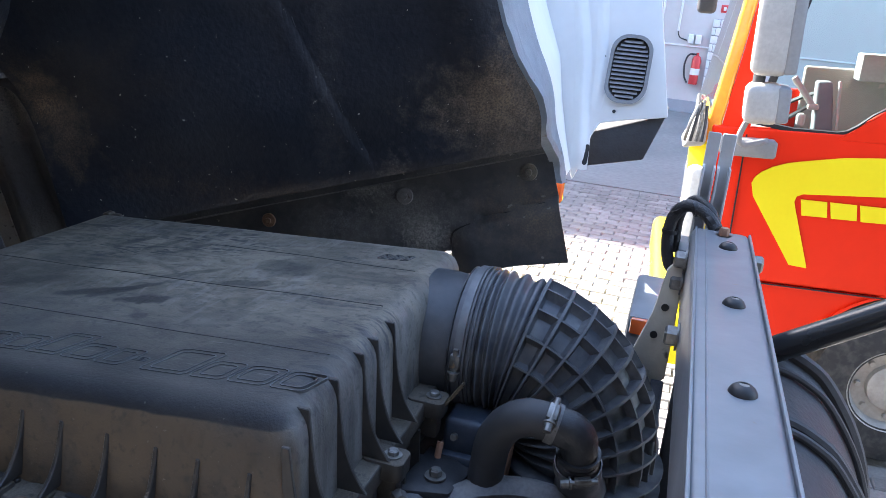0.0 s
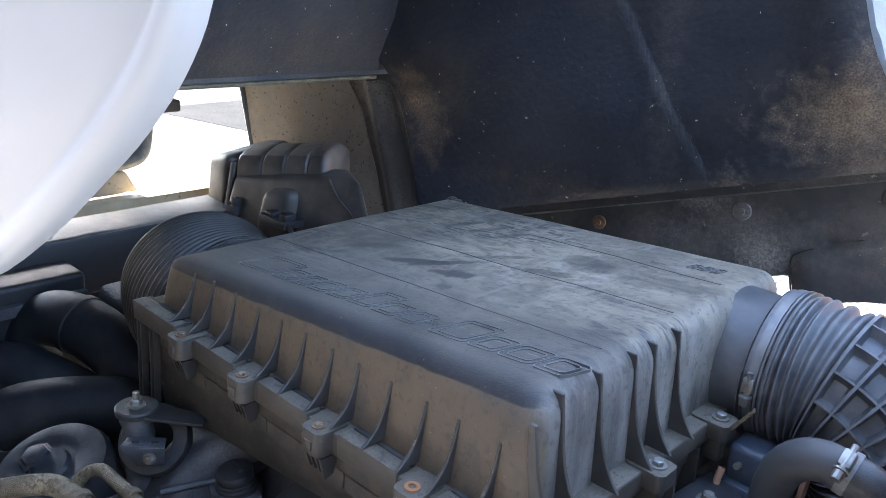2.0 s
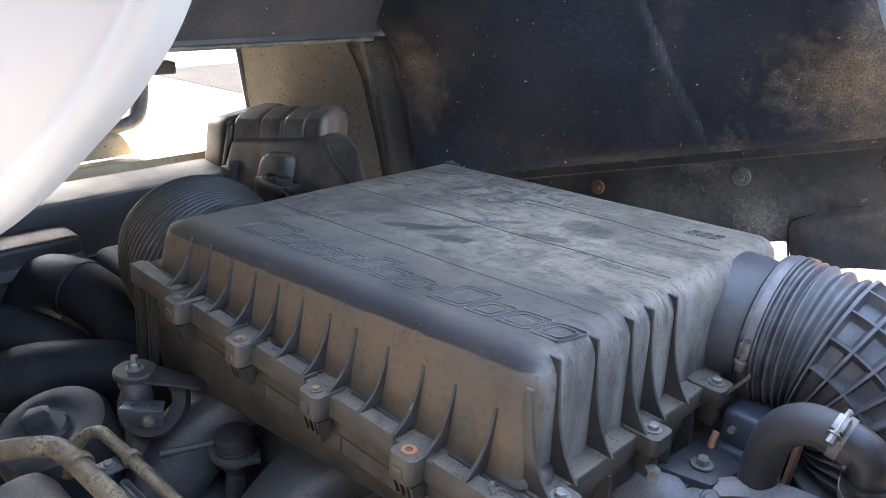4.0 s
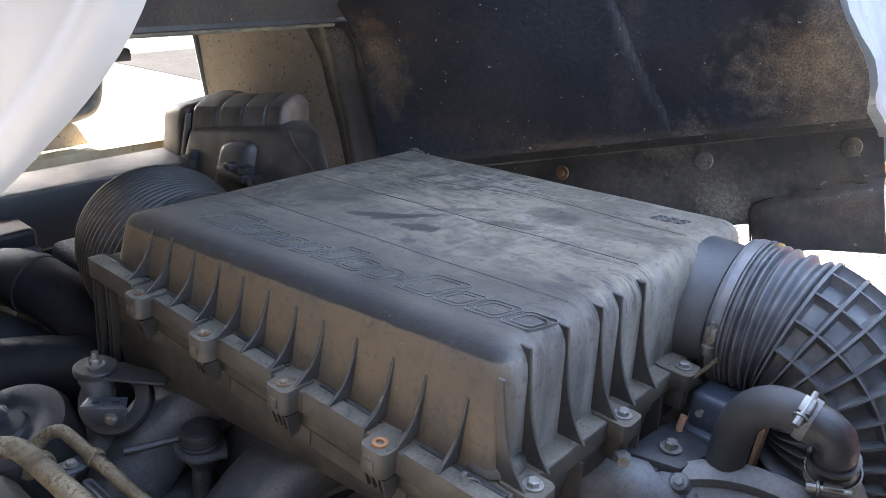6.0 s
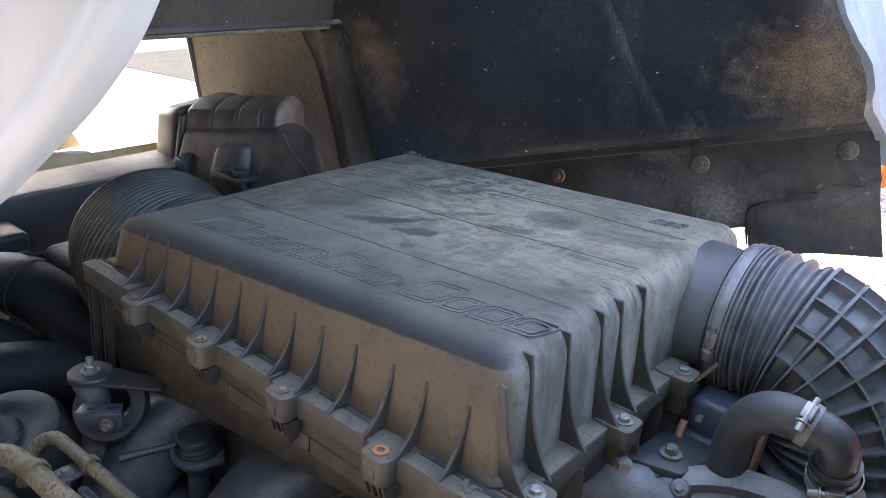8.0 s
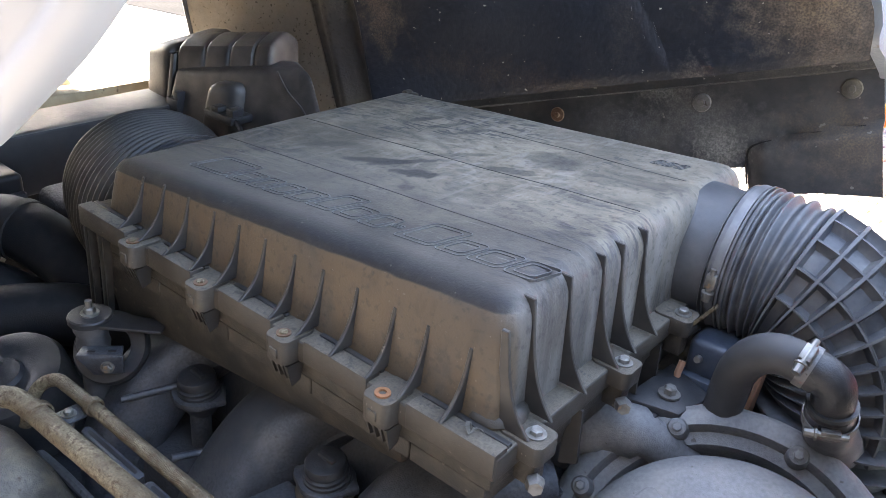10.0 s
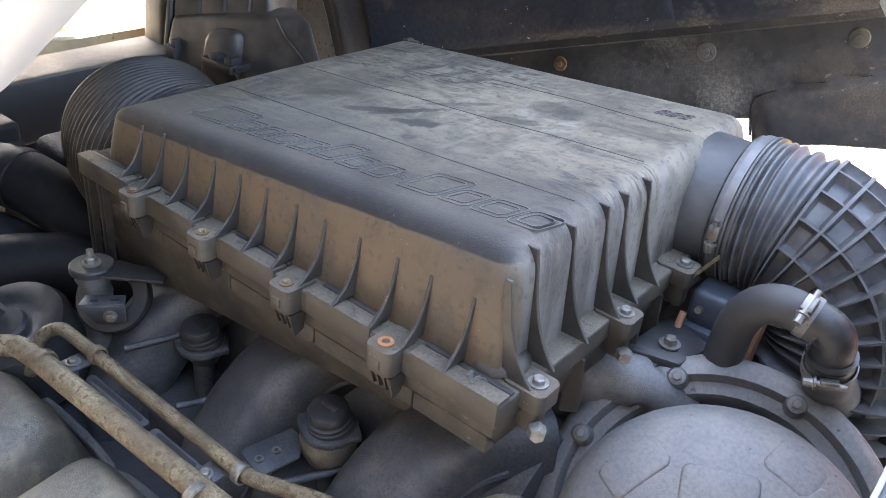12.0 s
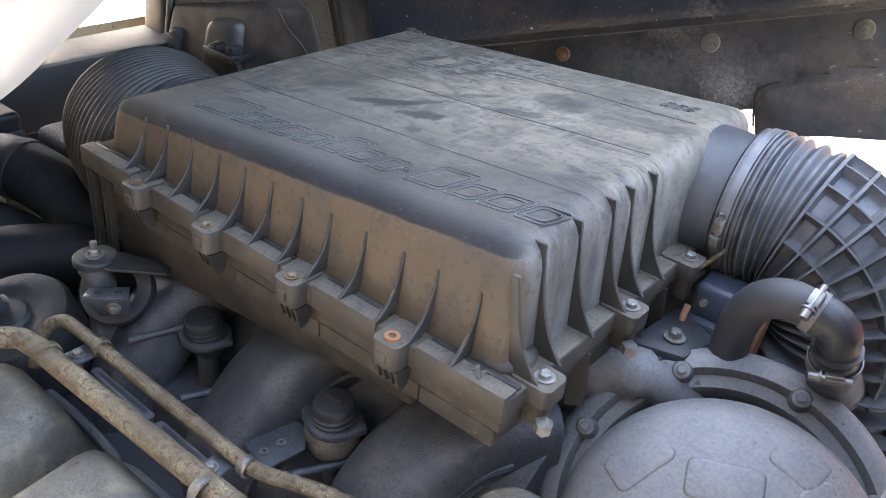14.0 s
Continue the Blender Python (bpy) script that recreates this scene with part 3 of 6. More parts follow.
def clamp_band(parent, c, axis, r, width=0.012, screw=(0, -1, 0), label="zinc-plated worm-drive hose clamp band", material=None):
    """A hose clamp: band, screw housing and screw."""
    band = part("clamp_band", lathe([(r, -width / 2), (r + 0.0015, -width / 2), (r + 0.0015, width / 2), (r, width / 2)], 36, axis, c, closed=True), material or M_STEEL, parent, label)
    s = Vector(screw).normalized()
    ax = Vector(axis).normalized()
    t = ax.cross(s).normalized()
    p = Vector(c) + s * (r + 0.006)
    part("screw_housing", turned(slab(-0.006, 0.006, -0.009, 0.009, -0.005, 0.004, 0.0015), Matrix.Translation(p) @ Matrix((ax, t, s)).transposed().to_4x4()), M_STEEL, band)
    part("clamp_screw", lathe([(0, 0.024), (0.005, 0.024), (0.0055, 0.015), (0.0075, 0.0145), (0.0075, 0.0125), (0.0035, 0.012), (0.0035, -0.016), (0, -0.016)], 10, t, p + s * 0.001), M_STEEL, band, smooth=25)
    return band


# ---------------------------------------------------------------- air filter box on the engine
def lid_top(x):
    return 1.722 + 0.093 * (x + 0.05)


def worn(ob, material, test):
    """Give faces that pass the test a second material: dust, wear, edge highlights."""
    ob.data.materials.append(material)
    for p in ob.data.polygons:
        if test(p):
            p.material_index = 1
    return ob


def fin(along, tip_z, foot, wall, thick, axis, lean=0.4, root=0.014):
    """A flared stiffening rib: from its tip high on the wall it stands out more and more, and sweeps out to its foot on the flange."""
    (wa, wz), (wb, wy) = wall
    a1, z1 = foot
    side = 1 if wb > wa else -1
    tip = wa + (wb - wa) * (wz - tip_z) / (wz - wy) + side * 0.0012
    pts, back = [], []
    for k in range(15):
        s = k / 14
        z = tip_z + (z1 - tip_z) * s
        w = wa + (wb - wa) * (wz - z) / (wz - wy)
        edge = tip + (a1 - tip) * (lean * s + (1 - lean) * s ** 4.2)
        pts.append((side * max(side * edge, side * w + 0.0012), z))
        back.append((w - side * root, z))
    return plate(pts + back[::-2], along - thick / 2, along + thick / 2, 0.0008, axis, 1)


air_box = thing("air_filter_box", "dusty black ribbed plastic air filter box bolted on the truck engine", "air filter", at=pose(-0.33, 0.3, 1.53))


def on_box(name, bm, material, label="", parent=None, smooth=38):
    ob = part(name, bm, material, parent or air_box, label, smooth)
    if parent is None:
        ob.matrix_parent_inverse = air_box.matrix_basis.inverted()
    return ob


TABS = (-0.548, -0.413, -0.273, -0.134)


def rounded_lid(nx=64, ny=52, nz=14):
    """The moulded lid: a tapering box whose edges are rounded tight at the low end and wide at the high end."""
    L, W, H = 0.64, 0.555, 0.13
    verts, faces, index = [], [], {}
    def put(i, j, k):
        if (i, j, k) not in index:
            s = i / nx
            r = 0.015 + 0.012 * s
            p = Vector((L * s, W * j / ny, H * k / nz))
            blend = min(1.0, max(0.0, (p.z - H + 2.2 * r) / (1.2 * r)))
            rv = 0.011 + (r - 0.011) * blend * blend * (3 - 2 * blend)      # the upright corners are tighter
            c = Vector((min(max(p.x, rv), L - rv), min(max(p.y, rv), W - rv), min(p.z, H - r)))
            d = p - c
            r = r if p.z > H - r else rv
            if d.length > 1e-9:
                p = c + d.normalized() * min(r, d.length * 1.42 if d.length < r * 0.7 else r)
            s, q, h = p.x / L, p.y / W, p.z / H
            x = (-0.668 + 0.641 * s) * (1 - h) + (-0.655 + 0.620 * s) * h
            front, back = 0.027 + 0.017 * h, (0.607 - 0.022 * s) * (1 - h) + (0.592 - 0.027 * s) * h
            y = front + (back - front) * q
            z = 1.57 + h * (lid_top(x) - 1.57) + 0.0012 * h * noise.noise(Vector((x * 9, y * 9, 0.5)))
            index[i, j, k] = len(verts)
            verts.append((x, y, z))
        return index[i, j, k]
    for i in range(nx):
        for j in range(ny):
            faces.append([put(i, j, nz), put(i + 1, j, nz), put(i + 1, j + 1, nz), put(i, j + 1, nz)])
        for k in range(nz):
            for j, flip in ((0, False), (ny, True)):
                f = [put(i, j, k), put(i + 1, j, k), put(i + 1, j, k + 1), put(i, j, k + 1)]
                faces.append(f[::-1] if flip else f)
    for j in range(ny):
        for k in range(nz):
            for i, flip in ((0, True), (nx, False)):
                f = [put(i, j, k), put(i, j + 1, k), put(i, j + 1, k + 1), put(i, j, k + 1)]
                faces.append(f[::-1] if flip else f)
    bm = bmesh.new()
    vs = [bm.verts.new(v) for v in verts]
    for f in faces:
        bm.faces.new([vs[i] for i in f])
    return bm


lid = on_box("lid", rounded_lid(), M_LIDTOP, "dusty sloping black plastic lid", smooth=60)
flange = on_box("flange", slab(-0.684, -0.006, 0.004, 0.64, 1.574, 1.6, 0.003, 3), M_TRAYDUST, "dust-covered plastic flange")
worn(flange, M_DUSTTOP, lambda p: p.normal.z > 0.8)
STEPS = [-0.684] + [b for q in TABS for b in (q - 0.024, q + 0.024)] + [-0.006]
for x0, x1 in list(zip(STEPS, STEPS[1:]))[::2]:
    worn(on_box("flange_block", slab(x0 + 0.001, x1 - 0.001, 0.0025, 0.022, 1.578, 1.6045, 0.002, 2), M_TRAYDUST), M_DUSTTOP, lambda p: p.normal.z > 0.8)
    # Dark strip drawn where the gap behind the block is in shadow.
    part("flange_groove", slab(x0 + 0.002, x1 - 0.002, 0.0235, 0.030, 1.599, 1.6035, 0.001, 1), M_RIB, flange)
for x0, x1 in zip(STEPS[::2], STEPS[2::2] + [-0.02]):
    on_box("tray_step", slab(max(-0.672, x0) + 0.0006, x1 - 0.0006, 0.0145, 0.03, 1.530, 1.5515, 0.0012, 1), M_TRAY)
on_box("tray_rim", slab(-0.676, -0.014, 0.013, 0.63, 1.552, 1.576, 0.003, 2), M_TRAY)
on_box("tray", hexa([(-0.66, 0.03, 1.44), (-0.13, 0.03, 1.5), (-0.13, 0.6, 1.5), (-0.66, 0.6, 1.44), (-0.672, 0.017, 1.556), (-0.128, 0.017, 1.556), (-0.128, 0.62, 1.556), (-0.672, 0.62, 1.556)], 0.005, 2), M_TRAY, "grimy black plastic lower half")
on_box("tray_end", hexa([(-0.13, 0.03, 1.527), (-0.022, 0.03, 1.527), (-0.022, 0.6, 1.5), (-0.13, 0.6, 1.5), (-0.13, 0.018, 1.556), (-0.016, 0.018, 1.556), (-0.016, 0.62, 1.556), (-0.13, 0.62, 1.556)], 0.005, 2), M_TRAY)
# Rib edges paler than the sides: edge highlights put into the colour.
FRONT_RIBS = (-0.586, -0.541, -0.491, -0.441, -0.395, -0.350, -0.302, -0.259, -0.210, -0.160, -0.118, -0.068)
for i, x in enumerate(FRONT_RIBS):
    top = min(1.668, lid_top(x) - 0.009)
    worn(on_box("front_rib", fin(x, top, (0.001, 1.605), ((0.044, lid_top(x)), (0.028, 1.57)), 0.0042, "x", 0.42), M_RIB, smooth=30), M_TRAY, lambda p: abs(p.normal.x) < 0.5)
SIDE_RIBS = (0.041, 0.078, 0.138, 0.200, 0.238, 0.287)
for y in SIDE_RIBS:
    worn(on_box("side_rib", fin(y, 1.717 if y > 0.05 else 1.70, (0.002, 1.603), ((-0.036, 1.723), (-0.027, 1.57)), 0.0042, "y", 0.40, 0.014 if y > 0.05 else 0.006), M_RIB, smooth=30), M_TRAYDUST, lambda p: abs(p.normal.y) < 0.5)
for i, x in enumerate(TABS):
    tab = on_box("bolt_tab", merge(plate(round_poly(x - 0.0165, x + 0.0165, -0.0145, 0.03, 0.009), 1.5745, 1.603, 0.0015, "z"),
                                   slab(x - 0.006, x + 0.006, -0.0165, -0.012, 1.581, 1.592, 0.0015)), M_TRAYDUST)
    worn(tab, M_DUSTTOP, lambda p: p.normal.z > 0.8)
    if i < 3:
        hexbolt(tab, (x, -0.001, 1.6035), r=0.0048, h=0.003, washer=0.0078, material=M_PIPE, wmat=M_RUSTWASH)
    else:
        part("rusty_sleeve", lathe([(0.004, 0.0015), (0.0078, 0.0015), (0.0078, -0.012), (0.004, -0.012)], 18, (0, 0, 1), (x, -0.001, 1.6038), closed=True), M_RUST, tab, "empty rusty bolt sleeve")
    for k, dx in enumerate((-0.012, -0.004, 0.005, 0.013)):
        on_box("tab_tooth", hexa([(x + dx - 0.0004, -0.002, 1.550 - 0.006 * (k == 3)), (x + dx + 0.0004, -0.002, 1.550 - 0.006 * (k == 3)), (x + dx + 0.0004, 0.010, 1.548), (x + dx - 0.0004, 0.010, 1.548),
                                  (x + dx - 0.0026, -0.010, 1.573), (x + dx + 0.0026, -0.010, 1.573), (x + dx + 0.0026, 0.012, 1.573), (x + dx - 0.0026, 0.012, 1.573)], 0.0), M_RIB, smooth=0)
for y in (0.054, 0.213, 0.354):
    tab = on_box("side_bolt_tab", plate(round_poly(-0.03, 0.016, y - 0.018, y + 0.018, 0.009), 1.582, 1.603, 0.002, "z"), M_TRAYDUST)
    worn(tab, M_DUSTTOP, lambda p: p.normal.z > 0.8)
    hexbolt(tab, (0.0, y, 1.6035), r=0.0062, h=0.006, washer=0.0098)
    on_box("tab_lug", slab(-0.012, 0.010, y - 0.011, y + 0.008, 1.553, 1.583, 0.003), M_TRAY)
    if y < 0.3:
        part("lug_nut", lathe([(0, 0.012), (0.007, 0.012), (0.009, 0.006), (0.009, 0), (0, 0)], 6, (0.6, -0.8, 0.1), (0.013, y - 0.013, 1.566)), M_STEEL, tab, smooth=20)
for y in (0.15, 0.27, 0.32):
    on_box("tray_gusset", hexa([(-0.02, y - 0.002, 1.50), (0.0, y - 0.002, 1.51), (0.0, y + 0.002, 1.51), (-0.02, y + 0.002, 1.50), (-0.02, y - 0.002, 1.574), (-0.004, y - 0.002, 1.574), (-0.004, y + 0.002, 1.574), (-0.02, y + 0.002, 1.574)]), M_RIB, smooth=0)
scrap = thing("dry_leaf_scrap", "curled dry leaf scrap lying on the flange", "leaf", at=pose(-0.046, 0.014, 1.604))
part("blade", loft([[(-0.006 + 0.003 * i, 0.004 * math.sin(i * 1.3) - 0.003, 0.0025 + 0.0018 * math.cos(i * 2.0)) for i in range(5)], [(-0.005 + 0.003 * i, 0.004 * math.sin(i * 1.3) + 0.002, 0.0012) for i in range(5)], [(-0.006 + 0.003 * i, 0.003 * math.sin(i * 1.7) + 0.006, 0.003) for i in range(5)]], 0.0004), M_COVER, scrap)
part("stalk", sweep([(0.004, 0.003, 0.002), (0.010, 0.007, 0.0025), (0.014, 0.006, 0.001)], 0.0007, 6), M_COVER, scrap)
# corner pocket at the end of the lid and the small clip on the far edge
on_box("corner_fillet", lathe([(0.030, 0.0), (0.028, 0.006), (0.022, 0.010), (0, 0.010)], 20, (0, 0, 1), (-0.046, 0.058, 1.604)), M_TRAYDUST)
on_box("lid_clip", merge(slab(-0.657, -0.630, 0.588, 0.606, 1.640, 1.664, 0.003), slab(-0.650, -0.640, 0.584, 0.600, 1.658, 1.668, 0.002)), M_TRAYDUST, "small pale clip")
on_box("lid_pin", slab(-0.682, -0.672, 0.05, 0.062, 1.6, 1.612, 0.002), M_RIB)
for x in (-0.674, -0.664, -0.640, -0.630):
    on_box("end_rib", hexa([(x - 0.0115, 0.006, 1.455), (x - 0.0085, 0.006, 1.455), (x - 0.0085, 0.014, 1.455), (x - 0.0115, 0.014, 1.455), (x - 0.0015, 0.003, 1.576), (x + 0.0015, 0.003, 1.576), (x + 0.0015, 0.014, 1.576), (x - 0.0015, 0.014, 1.576)]), M_RIB, smooth=0)
for y0, y1, x0, x1 in ((0.203, 0.174, -0.628, -0.06), (0.344, 0.316, -0.628, -0.06), (0.478, 0.447, -0.36, -0.066)):
    seam = []
    for k in range(25):
        x, y = x0 + (x1 - x0) * k / 24, y0 + (y1 - y0) * k / 24
        z = lid_top(x) + 0.0012 * noise.noise(Vector((x * 9, y * 9, 0.5)))
        seam.append([(x, y - 0.0012, z - 0.002), (x, y - 0.0007, z + 0.0006), (x, y + 0.0004, z + 0.0006), (x, y + 0.0007, z - 0.002)])
    on_box("lid_seam", loft(seam), M_SEAM, smooth=0)


def mark(x, w, hgt, y=0.103):
    """A slanted embossed outline on the lid."""
    lean, bold = 0.30, min(0.0062, 0.3 * min(w, hgt))
    bm = bmesh.new()
    for d in (0.0, bold):
        out, inn = [], []
        for ring, e in ((out, d), (inn, d + 0.0009)):
            rw, rh = w - 2 * e, hgt - 2 * e
            for px, py in round_poly(e, w - e, e, hgt - e, min(rw, rh) * (0.2 if hgt < 0.045 else 0.12), 5):
                ring.append((x + px + lean * py, y + py))
        rows = []
        for ring, dz in ((out, -0.002), (out, 0.0010), (inn, 0.0010), (inn, -0.002)):
            rows.append([bm.verts.new((p[0], p[1], lid_top(p[0]) + 0.0012 * noise.noise(Vector((p[0] * 9, p[1] * 9, 0.5))) + dz)) for p in ring])
        for a, c in zip(rows, rows[1:]):
            for i in range(len(a)):
                j = (i + 1) % len(a)
                bm.faces.new((a[i], a[j], c[j], c[i]))
    return bm


x = -0.566
for w, hgt in ((0.070, 0.054), (0.036, 0.037), (0.027, 0.037), (0.034, 0.037), (0.036, 0.037), (0.037, 0.054), (0.036, 0.037), (0.030, 0.037), (0.016, 0.008), (0.050, 0.054), (0.036, 0.037), (0.040, 0.037), (0.036, 0.037)):
    on_box("embossed_mark", mark(x, w, hgt, 0.092 + (0.016 if hgt < 0.01 else 0)), M_MARK, smooth=0)
    x += w + 0.0028
for k in range(3):
    on_box("embossed_mark", mark(-0.135 + 0.016 * k, 0.012, 0.020, 0.486), M_MARK, smooth=0)

# outlet stub
on_box("outlet_stub", lathe([(0.088, -0.034), (0.088, -0.010), (0.0865, 0.006), (0.085, 0.02), (0.084, 0.035), (0.0, 0.035)], 64, (1, 0, 0), (-0.012, 0.465, 1.632)), M_STUB, "clean blue-black outlet stub", smooth=60)

for dx in (0.017, 0.0215):
    on_box("stub_fold", lathe([(0.083, -0.0016), (0.092, -0.001), (0.0935, 0.0), (0.092, 0.001), (0.083, 0.0016)], 48, (1, 0, 0), (-0.012 + dx, 0.465, 1.638), closed=True), M_RUBBER)

# ---------------------------------------------------------------- ribbed intake elbow
elbow = thing("intake_elbow", "black rubber intake elbow with a moulded rib lattice", "intake hose", at=pose(0.17, 0.46, 1.2))


def on(parent, name, bm, material, label="", smooth=38, under=None):
    ob = part(name, bm, material, under or parent, label, smooth)
    if under is None:
        ob.matrix_parent_inverse = parent.matrix_basis.inverted()
    return ob


EC, ER, EB = Vector((0.055, 0.462, 1.525)), 0.118, 0.088      # bend centre, bend radius, tube radius


def elbow_path(a):
    """a in degrees round the bend; below 0 the straight inlet, past 90 the leg down."""
    if a < 0:
        return EC + Vector((a * 0.002, 0, ER)), Vector((1, 0, 0))
    if a > 90:
        return EC + Vector((ER, -(a - 90) * 0.0004, -(a - 90) * 0.002)), Vector((0, 0, -1))
    r = radians(a)
    return EC + Vector((ER * math.sin(r), 0, ER * math.cos(r))), Vector((math.cos(r), 0, -math.sin(r)))


def elbow_ring(a, th, r):
    c, t = elbow_path(a)
    n = Vector((-t.z, 0, t.x))       # outward of the bend
    return c + (n * math.cos(radians(th)) + Vector((0, -1, 0)) * math.sin(radians(th))) * r


rows = []
for a in [-24 + 0.5 * k for k in range(76)] + list(range(14, 200, 3)):
    r = EB - 0.004
    if a < -9:
        r = EB + 0.001
    elif a < 13:
        r = EB - 0.004 + 0.0085 * math.sin(math.pi * (a + 9) / 5.5) ** 2
    rows.append([elbow_ring(a, th, r) for th in range(0, 360, 7)][:51])
on(elbow, "hose_body", loft(rows, close=True), M_RUBBER, smooth=80)
for a in [13 + 9 * k for k in range(9)] + [96, 108, 122, 138, 154]:
    ring = [[elbow_ring(a + da, th, rr) for th in range(0, 360, 8)] for da, rr in ((-1.9, EB - 0.005), (-1.05, EB + 0.0005), (-0.55, EB + 0.0085 + 0.010 * (a > 93)), (0.55, EB + 0.0085 + 0.010 * (a > 93)), (1.05, EB + 0.0005), (1.9, EB - 0.005))]
    worn(on(elbow, "ring_rib", loft(ring, close=True), M_RUBBER, smooth=75), M_RIBLIGHT, lambda p: 90 <= p.index < 135)
for th in (-82, -59, -36, -13, 10, 33, 56, 79):
    strip = [[elbow_ring(a, th + dth, rr) for dth, rr in ((-4.0, EB - 0.005), (-1.8, EB - 0.001), (-0.75, EB + 0.0075), (0.75, EB + 0.0075), (1.8, EB - 0.001), (4.0, EB - 0.005))] for a in range(13, 106, 3)]
    worn(on(elbow, "long_rib", loft(strip), M_RUBBER, smooth=75), M_RIBLIGHT, lambda p: p.index % 5 == 2)
for a in (-14.5, -11.5):
    ring = [[elbow_ring(a + da, th, rr) for th in range(0, 360, 8)] for da, rr in ((-1.0, EB - 0.003), (-0.6, EB + 0.0055), (0.6, EB + 0.0055), (1.0, EB - 0.003))]
    worn(on(elbow, "bellows_fold", loft(ring, close=True), M_RUBBER), M_RIBLIGHT, lambda p: 45 <= p.index < 90)
inlet_clamp = thing("hose_clamp", "wide zinc hose clamp on the intake elbow", "hose clamp", at=pose(0.018, 0.462, 1.643))
cb = clamp_band(inlet_clamp, (0.018, 0.462, 1.643), (1, 0, 0), 0.0905, 0.010, (0, -1, 0.05), "dusty grey hose clamp band", M_DULLBAND)
cb.matrix_parent_inverse = inlet_clamp.matrix_basis.inverted()

# ---------------------------------------------------------------- breather hose in front of the elbow
hose = thing("breather_hose", "matt black bent rubber breather hose", "hose", at=pose(0.05, 0.32, 1.4))
hp = smooth_path([(0.080, 0.325, 1.36), (0.080, 0.318, 1.48), (0.082, 0.31, 1.555), (0.089, 0.3, 1.600), (0.106, 0.292, 1.629), (0.128, 0.29, 1.640), (0.15, 0.292, 1.637), (0.165, 0.294, 1.632)], 6)
on(hose, "hose_body", sweep(hp, 0.0205, 20), M_HOSE)
cb = clamp_band(hose, (0.151, 0.2925, 1.6375), (0.95, 0.05, -0.2), 0.0212, 0.010, (0, -0.6, 0.8), "dulled worm-drive hose clamp", M_ALU)
cb.matrix_parent_inverse = hose.matrix_basis.inverted()
on(hose, "plastic_elbow", sweep(smooth_path([(0.155, 0.293, 1.637), (0.168, 0.294, 1.634), (0.178, 0.296, 1.626), (0.181, 0.299, 1.613), (0.181, 0.303, 1.602)], 5), 0.0205, 18), M_CAP, "glossy black plastic elbow")
on(hose, "elbow_collar", lathe([(0.02, -0.003), (0.0245, -0.003), (0.0245, 0.003), (0.02, 0.003)], 24, (0.0, 0.3, -1), (0.181, 0.303, 1.603), closed=True), M_CAP)
cb = clamp_band(hose, (0.182, 0.313, 1.582), (0.03, 0.4, -1), 0.025, 0.012, (0.3, -0.95, 0), "dulled worm-drive hose clamp", M_ALU)
cb.matrix_parent_inverse = hose.matrix_basis.inverted()
on(hose, "branch_stub", sweep([(0.181, 0.305, 1.598), (0.183, 0.325, 1.56), (0.185, 0.37, 1.52), (0.18, 0.42, 1.49)], [0.0235, 0.0245, 0.03, 0.04], 18), M_RUBBER)

# ---------------------------------------------------------------- turbocharger side: drum and ring casting
turbo = thing("turbo_housing", "dull grey cast housing with a bolted ring flange", "turbocharger", at=pose(0.16, 0.16, 1.3))
T_AX = Vector((0.12, -0.62, 0.62)).normalized()
T_C = Vector((0.152, 0.172, 1.438))
T_D = T_C + Vector((0.016, -0.022, -0.022))
on(turbo, "drum", lathe([(0.137, -0.1), (0.139, -0.05), (0.152, -0.02), (0.157, 0.0), (0.157, 0.012), (0.152, 0.027), (0.137, 0.042), (0.1, 0.056), (0.06, 0.064), (0.03, 0.067), (0.0, 0.068)], 72, T_AX, T_D), M_ALU, "dull aluminium drum with pressed pads")
on(turbo, "ring_flange", lathe([(0.134, -0.06), (0.138, -0.042), (0.141, -0.037), (0.154, -0.036), (0.1555, -0.034), (0.157, -0.026), (0.160, -0.022), (0.172, -0.023), (0.181, -0.030), (0.186, -0.045), (0.188, -0.07), (0.184, -0.1), (0.134, -0.1)], 64, T_AX, T_C, closed=True), M_ALU, "grey ring flange")
tq = Vector((0, 0, 1)).rotation_difference(T_AX).to_matrix().to_4x4()
for k in range(8):
    a = radians(45 * k + 41)
    p = T_C + tq @ Vector((0.158 * math.cos(a), 0.158 * math.sin(a), -0.02))
    lug = on(turbo, "flange_lug", lathe([(0, 0.002), (0.009, 0.0015), (0.0115, -0.003), (0.0135, -0.03), (0, -0.03)], 18, T_AX, p), M_ALU)
    hexbolt(lug, p + T_AX * 0.002, T_AX, 0.0058, 0.005, 0.0072, M_ALU)
for deg, rad, hz, tilt, wide in ((158, 0.112, 0.0505, 21, 0.034), (112, 0.072, 0.0615, 10, 0.036), (81, 0.124, 0.0455, 24, 0.026), (56, 0.112, 0.0505, 21, 0.03), (22, 0.076, 0.0608, 11, 0.034), (202, 0.072, 0.0615, 10, 0.034), (238, 0.112, 0.0505, 21, 0.03), (292, 0.074, 0.061, 10, 0.034), (332, 0.112, 0.0505, 21, 0.03), (4, 0.118, 0.048, 22, 0.026)):
    a = radians(deg)
    m = Matrix.Translation(T_D) @ tq @ Matrix.Rotation(a, 4, "Z") @ Matrix.Translation((rad, 0, hz)) @ Matrix.Rotation(radians(tilt), 4, "Y")
    on(turbo, "pressed_pad", turned(plate(round_poly(-0.02, 0.02, -wide, wide, 0.009), -0.008, 0.0016, 0.0034, "z", 3), m), M_ALU)
